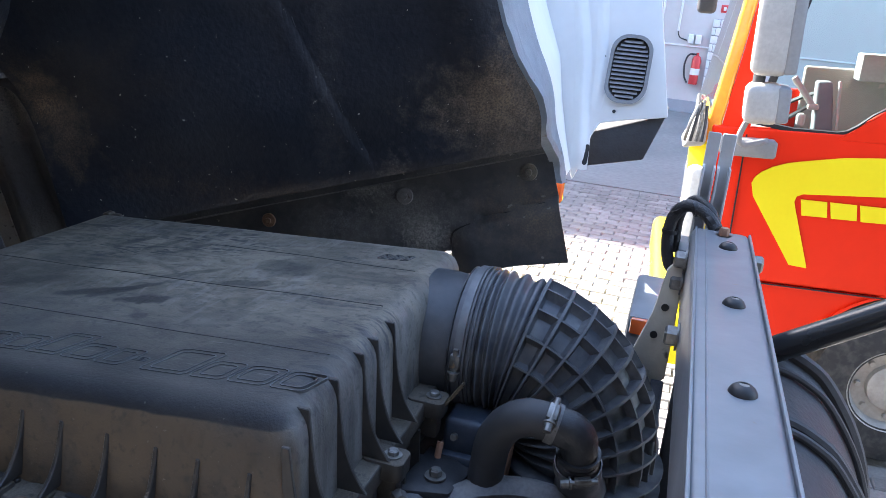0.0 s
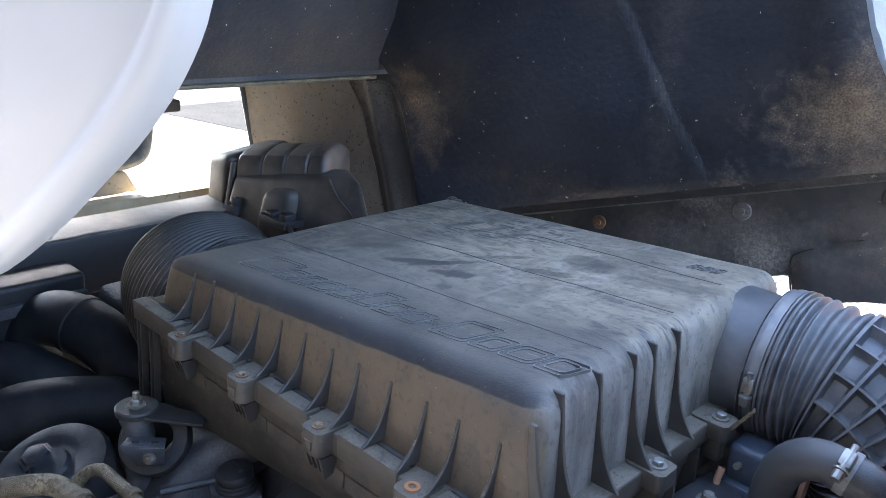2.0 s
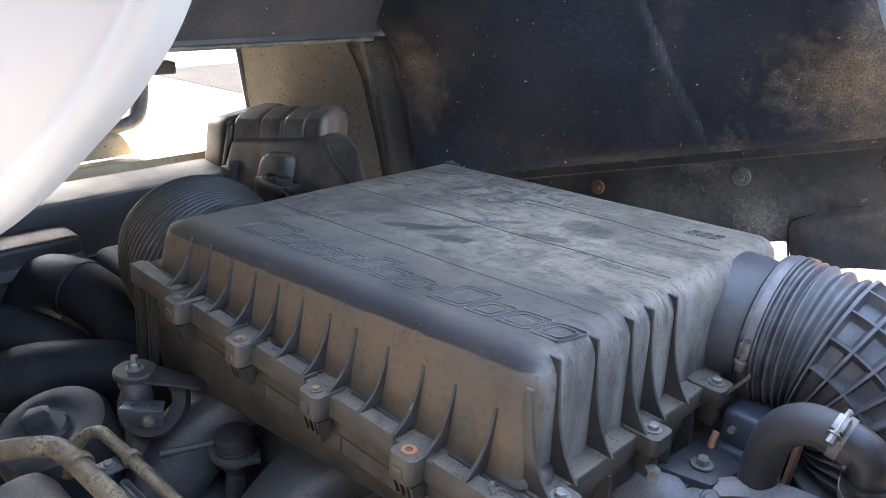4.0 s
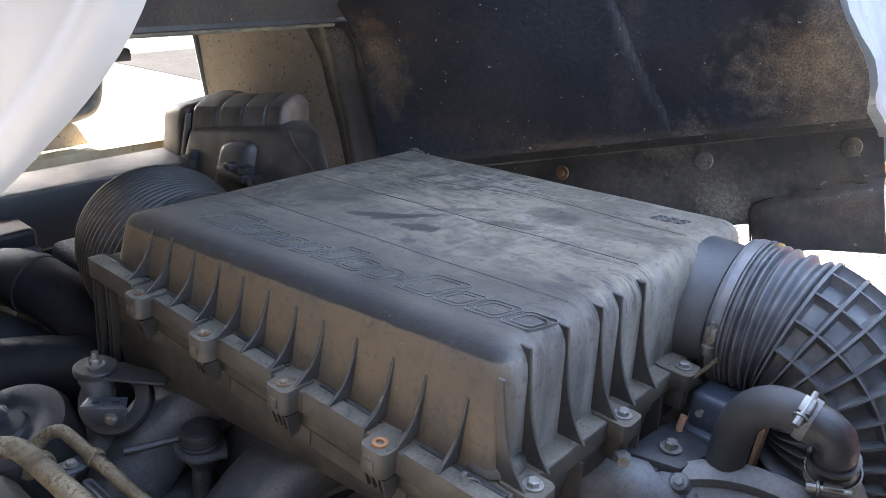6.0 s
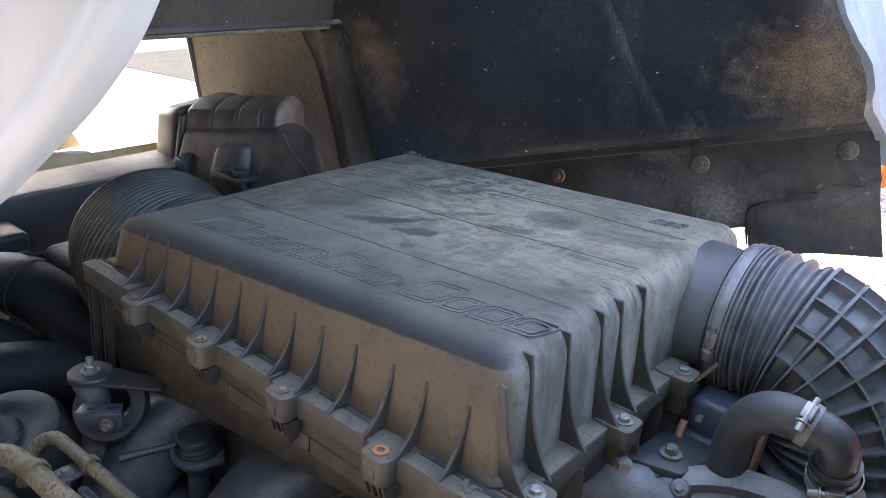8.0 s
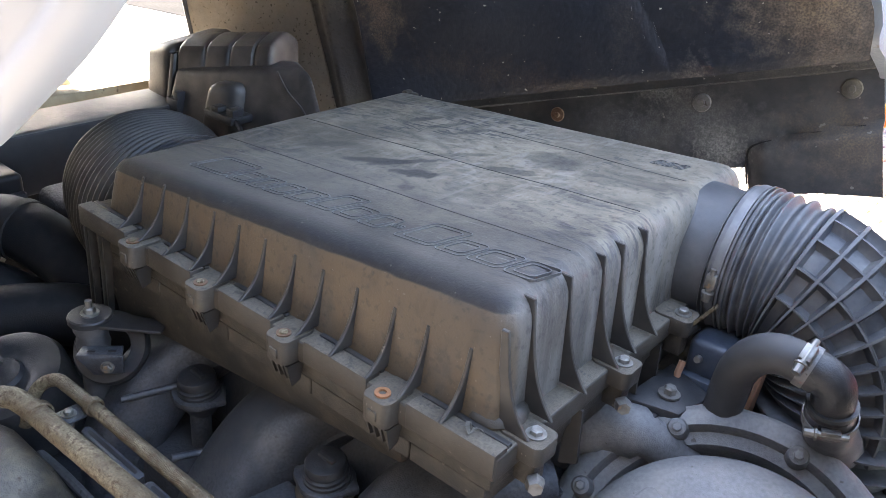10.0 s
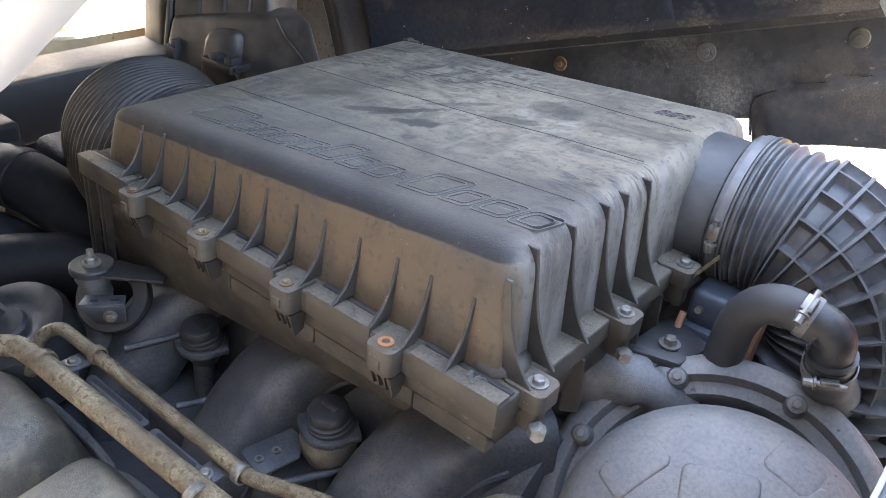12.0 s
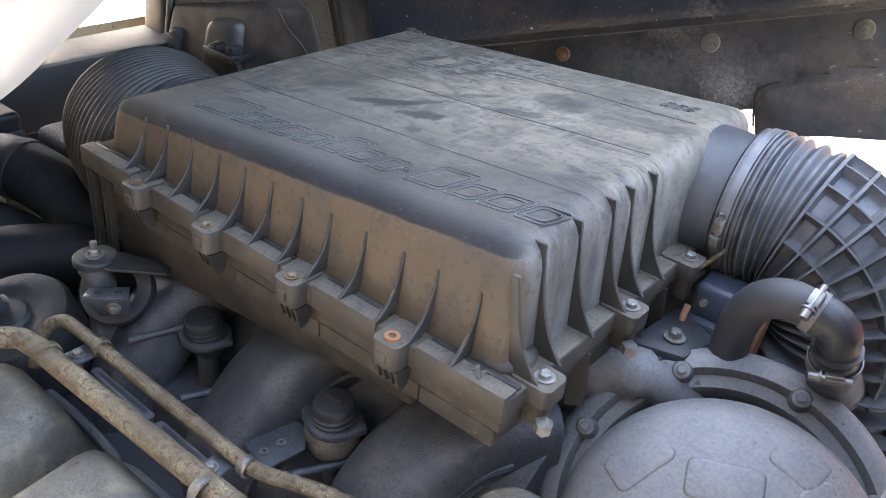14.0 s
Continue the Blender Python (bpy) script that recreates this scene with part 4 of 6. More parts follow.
on(turbo, "back_plate", lathe([(0.0, -0.09), (0.15, -0.09), (0.15, -0.1), (0.0, -0.1)], 40, T_AX, T_C), M_ENGINE)
on(turbo, "inlet_neck", sweep(smooth_path([(-0.07, 0.255, 1.36), (-0.062, 0.25, 1.42), (-0.05, 0.246, 1.458), (-0.03, 0.243, 1.486), (-0.002, 0.246, 1.5), (0.032, 0.258, 1.498), (0.064, 0.282, 1.468)], 5), [0.031] * 8 + [0.034] * 10 + [0.030] * 6 + [0.024] * 7, 28), M_ALU, "smooth cast inlet neck")
on(turbo, "small_dome", lathe([(0.05, -0.06), (0.05, 0.0), (0.046, 0.012), (0.03, 0.02), (0, 0.023)], 32, (0.1, -0.5, 0.8), (0.012, 0.022, 1.428)), M_COVER, "dusty round casting")

# ---------------------------------------------------------------- engine below the box
engine = thing("truck_engine", "grimy black diesel engine with intake runners and covers", "engine", at=pose(-0.3, 0.2, 0.75))


def eng(name, bm, material, label="", smooth=38, under=None):
    return on(engine, name, bm, material, label, smooth, under)


eng("block", slab(-0.95, 0.02, -0.03, 0.6, 0.75, 1.31, 0.02, 3), M_ENGINE)
eng("cylinder_head", slab(-0.92, 0.0, -0.19, 0.05, 0.9, 1.255, 0.02, 3), M_ENGINE)
eng("sump_side", slab(-0.9, 0.0, -0.22, 0.55, 0.62, 0.92, 0.03, 3), M_ENGINE)


def runner(x):
    """One intake runner: it leaves the plenum under the box and bends down and forward to the head."""
    P = smooth_path([(x + 0.06, 0.18, 1.44), (x + 0.02, 0.125, 1.437), (x - 0.005, 0.085, 1.418), (x - 0.022, 0.045, 1.385), (x - 0.032, 0.005, 1.34), (x - 0.038, -0.03, 1.28), (x - 0.04, -0.045, 1.18)], 5)
    rows = []
    for i, (p, (t, nn, bb)) in enumerate(zip(P, frames_along(P))):
        w, h = 0.054 + 0.008 * math.sin(i / len(P) * 3), 0.043 + 0.004 * math.sin(i / len(P) * 3)
        ring = []
        for a in range(0, 360, 12):
            ca, sa = math.cos(radians(a)), math.sin(radians(a))
            ring.append(p + nn * (abs(ca) ** 0.55 * math.copysign(h, ca)) + bb * (abs(sa) ** 0.55 * math.copysign(w, sa)))
        rows.append(ring)
    run = eng("intake_runner", loft(rows, close=True), M_DARKALU, "dark cast intake runner", 50)
    frs = frames_along(P)
    for side in (-1, 1):
        part("runner_flange", sweep([P[i] + frs[i][2] * side * 0.056 - frs[i][1] * 0.012 for i in range(4, len(P) - 2, 2)], 0.0055, 8), M_DARKALU, run)


for x in (-0.115, -0.335, -0.55):
    runner(x)
eng("plenum", sweep([(-0.62, 0.17, 1.345), (-0.5, 0.17, 1.345), (-0.02, 0.17, 1.345)], 0.097, 32), M_DARKALU)


def injector_cap(x, y, z):
    """A filler-like ribbed cap on its mounting ear and stem."""
    cap = eng("ribbed_cap", lathe([(0, 0.024), (0.018, 0.025), (0.0225, 0.0235), (0.0245, 0.020), (0.0242, 0.013), (0.0225, 0.0115), (0.0262, 0.010), (0.0262, 0.0065), (0.0238, 0.0055), (0.0275, 0.004), (0.0275, 0.0005), (0.0245, -0.0005), (0.0285, -0.002), (0.0285, -0.008),
                               (0.026, -0.02), (0.018, -0.035), (0, -0.035)], 30, (0, -0.12, 1), (x, y, z)), M_CAP, "ribbed black plastic cap")
    ear = plate([(0.034 * math.cos(radians(a)) * (1.25 if a in (200, 220, 20) else 1), 0.034 * math.sin(radians(a)) * (1.1 if a in (200, 20) else 1)) for a in range(0, 360, 20)], -0.012, -0.003, 0.002, "z")
    part("mounting_ear", turned(ear, Matrix.Translation((x, y, z))), M_DARKALU, cap)
    part("stem", lathe([(0.014, -0.11), (0.014, -0.01)], 16, (0, 0, 1), (x, y, z)), M_DARKALU, cap)
    part("cap_grip", slab(x - 0.012, x + 0.012, y - 0.004, y + 0.004, z + 0.022, z + 0.028, 0.0015), M_CAP, cap)


injector_cap(-0.488, 0.037, 1.398)
injector_cap(-0.244, 0.036, 1.410)
eng("cap_boot", lathe([(0.03, -0.004), (0.034, -0.014), (0.033, -0.03), (0.027, -0.05), (0.018, -0.06)], 24, (0, -0.15, 1), (-0.246, 0.033, 1.405)), M_COVER)

# two dusty coolant pipes with their brackets
pipes = thing("coolant_pipes", "pair of dusty tan metal pipes clamped together", "pipe", at=pose(-0.4, -0.12, 1.4))
P1 = smooth_path([(-0.75, -0.27, 1.36), (-0.66, -0.2, 1.405), (-0.61, -0.155, 1.42), (-0.575, -0.143, 1.42), (-0.5, -0.14, 1.42), (-0.36, -0.135, 1.42), (-0.22, -0.13, 1.42), (-0.1, -0.125, 1.42), (0.02, -0.12, 1.40)], 6)
on(pipes, "thick_pipe", sweep(P1, 0.0135, 18), M_PIPE)
P2 = smooth_path([(-0.63, -0.128, 1.35), (-0.622, -0.11, 1.4), (-0.6, -0.095, 1.42), (-0.57, -0.09, 1.42), (-0.45, -0.089, 1.42), (-0.33, -0.088, 1.42), (-0.24, -0.086, 1.42), (-0.2, -0.07, 1.417), (-0.14, -0.045, 1.412), (-0.07, -0.03, 1.40), (-0.02, -0.03, 1.36)], 6)
on(pipes, "thin_pipe", sweep(P2, 0.0085, 16), M_PIPE)
for P, r, xs in ((P1, 0.0135, (-0.55, -0.25)), (P2, 0.0095, (-0.52, -0.245))):
    for xx in xs:
        on(pipes, "pipe_sleeve", lathe([(r, -0.006), (r + 0.0022, -0.005), (r + 0.0022, 0.005), (r, 0.006)], 24, (1, 0, 0), (xx, -0.139 if r > 0.01 else -0.0885, 1.42), closed=True), M_PIPE if xx < -0.4 else M_STEEL)
for xx in (-0.535, -0.275):
    br = on(pipes, "pipe_bracket", slab(xx - 0.014, xx + 0.014, -0.13, -0.09, 1.408, 1.412, 0.0012), M_DARKALU)
    hexbolt(br, (xx, -0.112, 1.413), r=0.006, h=0.006, washer=0.009)
for x0, x1 in ((-0.505, -0.385), (-0.375, -0.285)):
    strip = on(pipes, "slotted_strip", plate(round_poly(x0, x1, -0.1155, -0.1035, 0.0055), 1.404, 1.409, 0.0015, "z"), M_DARKALU)
    part("slot", plate(round_poly(x0 + 0.010, x1 - 0.010, -0.1118, -0.1072, 0.0022), 1.4085, 1.4097, 0.0, "z"), M_BLACKRIM, strip)

# rocker covers in the foreground
for cx, cy, w in ((-0.568, -0.205, 0.098), (-0.357, -0.205, 0.098), (-0.146, -0.205, 0.098)):
    cov = hexa([(cx - w, cy - 0.1, 1.2), (cx + w, cy - 0.1, 1.2), (cx + w, cy + 0.095, 1.25), (cx - w, cy + 0.095, 1.25),
                (cx - w * 0.78, cy - 0.08, 1.372), (cx + w * 0.72, cy - 0.08, 1.372), (cx + w * 0.68, cy + 0.05, 1.388), (cx - w * 0.76, cy + 0.05, 1.388)], 0.034, 5)
    c = eng("rocker_cover", cov, M_COVER, "dirty grey rocker cover with oil stains")
    part("cover_gasket_edge", sweep(smooth_path([(cx + w * 1.0, cy - 0.1, 1.27), (cx + w * 1.0, cy + 0.06, 1.285), (cx + w * 0.86, cy + 0.09, 1.29), (cx - w * 0.86, cy + 0.09, 1.29), (cx - w * 1.0, cy + 0.06, 1.285)], 5), 0.006, 8), M_ALU, c)
    for bx in (-0.9, 0.88):
        hexbolt(c, (cx + w * bx, cy + 0.05, 1.298), (0, 0, 1), 0.007, 0.008, 0.011)
    part("oil_stain_cap", lathe([(0, 0.004), (0.016, 0.003), (0.02, -0.002), (0.02, -0.02)], 20, (0, -0.1, 1), (cx + 0.02, cy - 0.05, 1.378)), M_COPPER, c)
pb = eng("perforated_bracket", plate([(-0.302, -0.049), (-0.288, 0.017), (-0.268, 0.016), (-0.246, -0.008), (-0.254, -0.058)], 1.383, 1.386, 0.0008, "z"), M_DARKALU, "grey perforated sheet bracket")
for p in ((-0.275, -0.042), (-0.272, -0.02)):
    part("bracket_eye", lathe([(0.0028, 0.0012), (0.0055, 0.001), (0.0055, -0.002), (0.0028, -0.002)], 14, (0, 0, 1), (p[0], p[1], 1.3865), closed=True), M_STEEL, pb)
for q in (((-0.438, -0.04, 1.36), (-0.405, 0.03, 1.36)), ((-0.26, -0.05, 1.36), (-0.215, 0.03, 1.36)), ((-0.545, -0.04, 1.39), (-0.50, 0.05, 1.40))):
    eng("steel_rod", sweep([q[0], q[1]], 0.0048, 10), M_DARKALU)

# mount at the end of the box, lifting eye and oil filler
mount = thing("rubber_mount", "round rubber mount bolted under the air box end", "engine mount", at=pose(-0.62, -0.02, 1.35))
on(mount, "mount_plate", merge(lathe([(0, 0.005), (0.026, 0.005), (0.028, 0.003), (0.028, -0.004), (0, -0.004)], 28, (0, 0, 1), (-0.62, -0.03, 1.476)), plate([(-0.612, -0.05), (-0.53, 0.015), (-0.545, 0.035), (-0.632, -0.008)], 1.471, 1.476, 0.0015, "z")), M_CAP)
on(mount, "rubber_buffer", lathe([(0.020, 0.0), (0.023, -0.012), (0.019, -0.022), (0.022, -0.034), (0.019, -0.05), (0.019, -0.13), (0, -0.13)], 24, (0, 0, 1), (-0.62, -0.03, 1.472)), M_RUBBER)
mb = on(mount, "stud", lathe([(0, 0.019), (0.0045, 0.019), (0.0045, 0.0), (0, 0)], 10, (0, 0, 1), (-0.62, -0.03, 1.482)), M_STEEL)
hexbolt(mb, (-0.62, -0.03, 1.482), r=0.0078, h=0.008, washer=0.012)
eye = thing("lifting_eye", "dark steel lifting eye with a bolted bracket", "bracket", at=pose(-0.56, -0.05, 1.35))
on(eye, "ring", turned(lathe([(0.027, -0.006), (0.029, -0.009), (0.047, -0.009), (0.049, -0.006), (0.049, 0.006), (0.047, 0.009), (0.029, 0.009), (0.027, 0.006)], 32, (0.42, -0.62, 0.66), (0, 0, 0), closed=True), Matrix.Translation((-0.600, -0.016, 1.432))), M_CAP)
lb = on(eye, "angle_bracket", merge(plate([(-0.588, -0.071), (-0.551, -0.029), (-0.569, -0.016), (-0.602, -0.053)], 1.447, 1.451, 0.001, "z"),
                                    hexa([(-0.574, -0.0565, 1.421), (-0.551, -0.0295, 1.423), (-0.553, -0.0275, 1.423), (-0.577, -0.0555, 1.421), (-0.587, -0.0715, 1.449), (-0.550, -0.0295, 1.449), (-0.552, -0.0275, 1.449), (-0.589, -0.0705, 1.449)], 0.0008, 1)), M_DARKALU, "angled steel bracket with two slots")
for q in ((-0.583, -0.052), (-0.567, -0.033)):
    part("slot", turned(slab(-0.005, 0.005, -0.0018, 0.0018, -0.001, 0.0008, 0.0005), Matrix.Translation((q[0], q[1], 1.4513)) @ Matrix.Rotation(0.85, 4, "Z")), M_BLACKRIM, lb, smooth=0)
hexbolt(lb, (-0.562, -0.0445, 1.434), (0.76, -0.65, 0.05), 0.0065, 0.006, 0.0085)
filler = thing("oil_filler_housing", "dark round housing with a recessed centre", "oil filler", at=pose(-0.72, -0.12, 1.3))
on(filler, "drum", lathe([(0.078, -0.09), (0.08, 0.0), (0.074, 0.012), (0.05, 0.016), (0.04, 0.012), (0.028, 0.012), (0.024, 0.018), (0, 0.019)], 40, (0.1, -0.35, 1), (-0.704, -0.113, 1.372)), M_CAP)
on(filler, "knob", lathe([(0, 0.019), (0.013, 0.019), (0.018, 0.017), (0.020, 0.012), (0.025, 0.010), (0.025, 0.0), (0, 0.0)], 6, (0.1, -0.35, 1), (-0.728, -0.122, 1.378)), M_CAP, smooth=25)
bighose = thing("charge_air_hose", "thick dark rubber hose running to the radiator", "hose", at=pose(-0.9, 0.05, 1.35))
on(bighose, "hose_body", sweep(smooth_path([(-1.10, -0.01, 1.29), (-1.085, 0.01, 1.38), (-1.06, 0.03, 1.428), (-1.0, 0.05, 1.441), (-0.93, 0.068, 1.430), (-0.86, 0.085, 1.402), (-0.78, 0.11, 1.35)], 6), 0.050, 24), M_SHADEHOSE)
on(bighose, "hose_collar", lathe([(0.050, -0.010), (0.053, -0.008), (0.053, 0.008), (0.050, 0.010)], 30, (0.85, 0.23, -0.1), (-0.985, 0.054, 1.4395), closed=True), M_SHADEHOSE)
upper = thing("coolant_hose", "dark dusty rubber hose in front of the fan shroud", "hose", at=pose(-1.05, -0.1, 1.3))
on(upper, "hose_body", sweep(smooth_path([(-1.15, -0.17, 1.36), (-1.06, -0.09, 1.378), (-0.99, -0.03, 1.37), (-0.93, 0.03, 1.33)], 6), 0.045, 24), M_SHADEHOSE)
on(upper, "hose_cuff", lathe([(0.045, -0.012), (0.048, -0.010), (0.048, 0.010), (0.045, 0.012)], 30, (0.8, 0.7, 0.05), (-1.06, -0.09, 1.378), closed=True), M_SHADEHOSE)
lower = thing("lower_coolant_hose", "fat dusty rubber hose bending down below the fan shroud", "hose", at=pose(-0.95, -0.05, 1.3))
on(lower, "hose_body", sweep(smooth_path([(-0.935, -0.15, 1.26), (-0.92, -0.125, 1.33), (-0.885, -0.08, 1.366), (-0.83, -0.01, 1.376), (-0.78, 0.05, 1.368), (-0.72, 0.11, 1.33)], 6), 0.048, 24), M_SHADEHOSE)
on(lower, "hose_cuff", lathe([(0.048, -0.012), (0.051, -0.010), (0.051, 0.010), (0.048, 0.012)], 30, (0.35, 0.45, 0.85), (-0.919, -0.123, 1.332), closed=True), M_HOSE)
stick = thing("dipstick", "yellow-tipped steel dipstick tube", "dipstick", at=pose(-0.8, -0.2, 1.35))
on(stick, "tube", sweep([(-0.86, -0.27, 1.41), (-0.8, -0.215, 1.385), (-0.74, -0.19, 1.3)], 0.008, 12), M_PIPE)
on(stick, "grip", sweep([(-0.9, -0.31, 1.425), (-0.86, -0.27, 1.41)], 0.011, 12), M_YCAP)

# intake duct with its folds, running from the box to the front
duct = thing("corrugated_duct", "black corrugated rubber air duct joined to the air box", "intake hose", at=pose(-0.8, 0.24, 1.38))
PIV, BEND, DR = Vector((-0.685, 0.495, 1.530)), 0.33, 0.129      # the folds fan out gently from the far side


def duct_ring(turn, r):
    d = Vector((-math.sin(turn), -math.cos(turn), 0))
    c = PIV + d * BEND
    return [c + (d * math.cos(radians(a)) + Vector((0, 0, 1)) * math.sin(radians(a))) * r for a in range(0, 360, 6)]


steps, bent = 8, 12
rows = [duct_ring(0.02 + 0.39 * i / (bent * steps), DR - 0.008 + 0.010 * abs(math.sin(math.pi * i / steps)) ** 0.6) for i in range(bent * steps + 1)]
rows += [duct_ring(0.412 + 0.006 * i, DR + (-0.006, -0.001, 0.001, 0.002, 0.002, 0.001, -0.002, -0.006, -0.012, -0.016, -0.02, -0.022)[i]) for i in range(12)]
on(duct, "folded_hose", loft(rows, close=True), M_DUCT, smooth=60)
DC = PIV + Vector((0, -BEND, 0))
on(duct, "cuff", lathe([(0.120, -0.010), (0.127, -0.006), (0.128, 0.012), (0.126, 0.05)], 60, (1, 0, 0), DC), M_DUCT)
for dx in (-0.001, 0.010):
    on(duct, "clamp_band", lathe([(0.126, -0.003), (0.1305, -0.0025), (0.1305, 0.0025), (0.126, 0.003)], 60, (1, 0, 0), DC + Vector((dx, 0, 0)), closed=True), M_CAP)
on(duct, "duct_mouth", slab(-1.08, -0.965, 0.12, 0.36, 1.36, 1.47, 0.02, 3), M_ENGINE)

# radiator top, beam, and expansion tank
rad = thing("radiator", "dark radiator with its top tank behind the beam", "radiator", at=pose(-1.2, 0.25, 1.0))
# Core, shroud and tank sides are painted black for the shadow there.
on(rad, "core", slab(-1.32, -1.22, -0.25, 0.62, 0.7, 1.50, 0.01), M_BLACKRIM)
top = on(rad, "top_tank", hexa([(-1.335, -0.22, 1.40), (-1.19, -0.22, 1.40), (-1.19, 0.53, 1.40), (-1.335, 0.53, 1.40), (-1.335, -0.22, 1.512), (-1.202, -0.22, 1.518), (-1.202, 0.53, 1.522), (-1.335, 0.53, 1.520)], 0.008, 3), M_BLACKRIM, "dusty top tank, shadow painted black on its sides")
worn(top, M_TANKTOP, lambda p: p.normal.z > 0.6)
shr = on(rad, "shroud", slab(-1.175, -1.09, -0.32, 0.112, 1.28, 1.492, 0.010, 3), M_BLACKRIM)
part("shroud_lip", slab(-1.09, -1.075, -0.3, 0.108, 1.44, 1.462, 0.003), M_ENGINE, shr)
beam_f = thing("front_cross_beam", "tan painted cross beam at the truck front", "beam", at=pose(-1.45, 0.2, 1.4))
on(beam_f, "bar", slab(-1.47, -1.41, -0.6, 0.64, 1.435, 1.512, 0.006), M_TAN)
on(rad, "tank_bracket", merge(slab(-1.215, -1.175, 0.475, 0.505, 1.5, 1.535, 0.003), slab(-1.19, -1.175, 0.478, 0.498, 1.53, 1.552, 0.002)), M_DARKPL)
step = thing("front_step_loop", "bent black tube loop with a brown block on the truck front", "step", at=pose(-1.52, 0.4, 1.4))
on(step, "loop", sweep(smooth_path([(-1.5, 0.447, 1.76), (-1.5, 0.447, 1.70), (-1.5, 0.444, 1.64), (-1.5, 0.432, 1.592), (-1.5, 0.395, 1.576), (-1.5, 0.34, 1.576), (-1.5, 0.26, 1.58)], 5), 0.019, 14), M_RUBBER)
on(step, "loop_end", slab(-1.52, -1.48, 0.46, 0.53, 1.685, 1.715, 0.006), M_DARKPL)
on(step, "block", hexa([(-1.56, 0.24, 1.42), (-1.5, 0.24, 1.42), (-1.5, 0.47, 1.42), (-1.56, 0.47, 1.42), (-1.55, 0.28, 1.56), (-1.5, 0.28, 1.56), (-1.5, 0.395, 1.56), (-1.55, 0.395, 1.56)], 0.02, 3), M_FENDER)
tank = thing("expansion_tank", "dusty brown plastic coolant expansion tank with moulded ribs", "coolant tank", at=pose(-1.15, 0.6, 1.35))
TO, TU, TV = Vector((-1.222, 0.507, 1.636)), Vector((0.250, 0.061, 0.044)), Vector((-0.07, 0.13, 0.012))
rows = []
for i in range(61):
    q = i / 60
    dip = sum(math.exp(-((q - g) / 0.015) ** 2) for g in (0.30, 0.55, 0.79))
    end = 0.022 * (max(0.0, (q - 0.92) / 0.08) ** 2) + 0.012 * (max(0.0, (0.05 - q) / 0.05) ** 2)
    row = []
    for d, h in ((0.0, -0.16), (-0.002, -0.062), (0.0, -0.040), (0.004, -0.018), (0.014, -0.005), (0.03, 0.0), (0.07, 0.004), (0.095, 0.002), (0.105, -0.010), (0.11, -0.16)):
        inset = 0.0055 * dip * (1.0 if h > -0.05 and d < 0.12 else 0.3) + end
        row.append(TO + TU * q + TV.normalized() * (d + inset) + Vector((0, 0, h - inset * (1.0 if h > -0.03 else 0.0))))
    rows.append(row)
shut = []
for row in (rows[0], rows[-1]):
    mid = sum(row, Vector()) / len(row)
    shut.append([p.lerp(mid, 0.97) for p in row])
on(tank, "tank_top", loft([shut[0]] + rows + [shut[1]]), M_TANK, "upper half with moulded channels", 30)
on(tank, "tank_body", hexa([(-1.25, 0.44, 1.33), (-0.70, 0.525, 1.38), (-0.83, 0.645, 1.38), (-1.26, 0.66, 1.33), (-1.218, 0.502, 1.592), (-0.857, 0.560, 1.655), (-0.95, 0.605, 1.657), (-1.22, 0.60, 1.60)], 0.016, 4), M_TANK)
on(tank, "tank_half", hexa([(-1.335, 0.485, 1.33), (-1.245, 0.477, 1.33), (-1.25, 0.70, 1.33), (-1.34, 0.70, 1.33), (-1.335, 0.513, 1.612), (-1.238, 0.502, 1.632), (-1.235, 0.675, 1.652), (-1.325, 0.68, 1.638)], 0.018, 4), M_TANK)
on(tank, "seam_flange", hexa([(-1.240, 0.470, 1.40), (-1.222, 0.469, 1.40), (-1.222, 0.69, 1.40), (-1.240, 0.69, 1.40), (-1.236, 0.507, 1.618), (-1.222, 0.507, 1.620), (-1.222, 0.668, 1.640), (-1.236, 0.668, 1.638)], 0.004, 2), M_BLACKRIM)
on(tank, "tank_boss", hexa([(-1.112, 0.470, 1.47), (-1.005, 0.488, 1.48), (-1.005, 0.56, 1.48), (-1.112, 0.56, 1.47), (-1.095, 0.488, 1.592), (-1.012, 0.506, 1.607), (-1.012, 0.58, 1.60), (-1.095, 0.58, 1.59)], 0.024, 5), M_TANK, "rounded sensor boss")
on(tank, "face_crease", sweep(smooth_path([(-0.937, 0.545, 1.640), (-0.903, 0.541, 1.610), (-0.850, 0.541, 1.575), (-0.80, 0.53, 1.50)], 4), 0.002, 8), M_TANK)
plug = on(tank, "sensor_plug", merge(slab(-1.065, -0.975, 0.462, 0.515, 1.535, 1.552, 0.004), slab(-1.045, -1.02, 0.465, 0.49, 1.549, 1.562, 0.003), slab(-1.0, -0.978, 0.468, 0.495, 1.549, 1.566, 0.003)), M_WIRE, "black two-pin sensor plug")
part("plug_cable", sweep(smooth_path([(-0.98, 0.475, 1.545), (-0.955, 0.468, 1.535), (-0.935, 0.455, 1.51), (-0.92, 0.43, 1.45)], 4), 0.005, 8), M_WIRE, plug)

# ---------------------------------------------------------------- tilted cab over the engine
CO = Vector((-0.026, 0.962, 1.761))
CA, CN = Vector((0.939, 0.169, 0.299)), Vector((-0.3, 0.0, 0.954))


def C(u, v, w):
    return CO + CA * u + CN * v + Vector((0, w, 0))


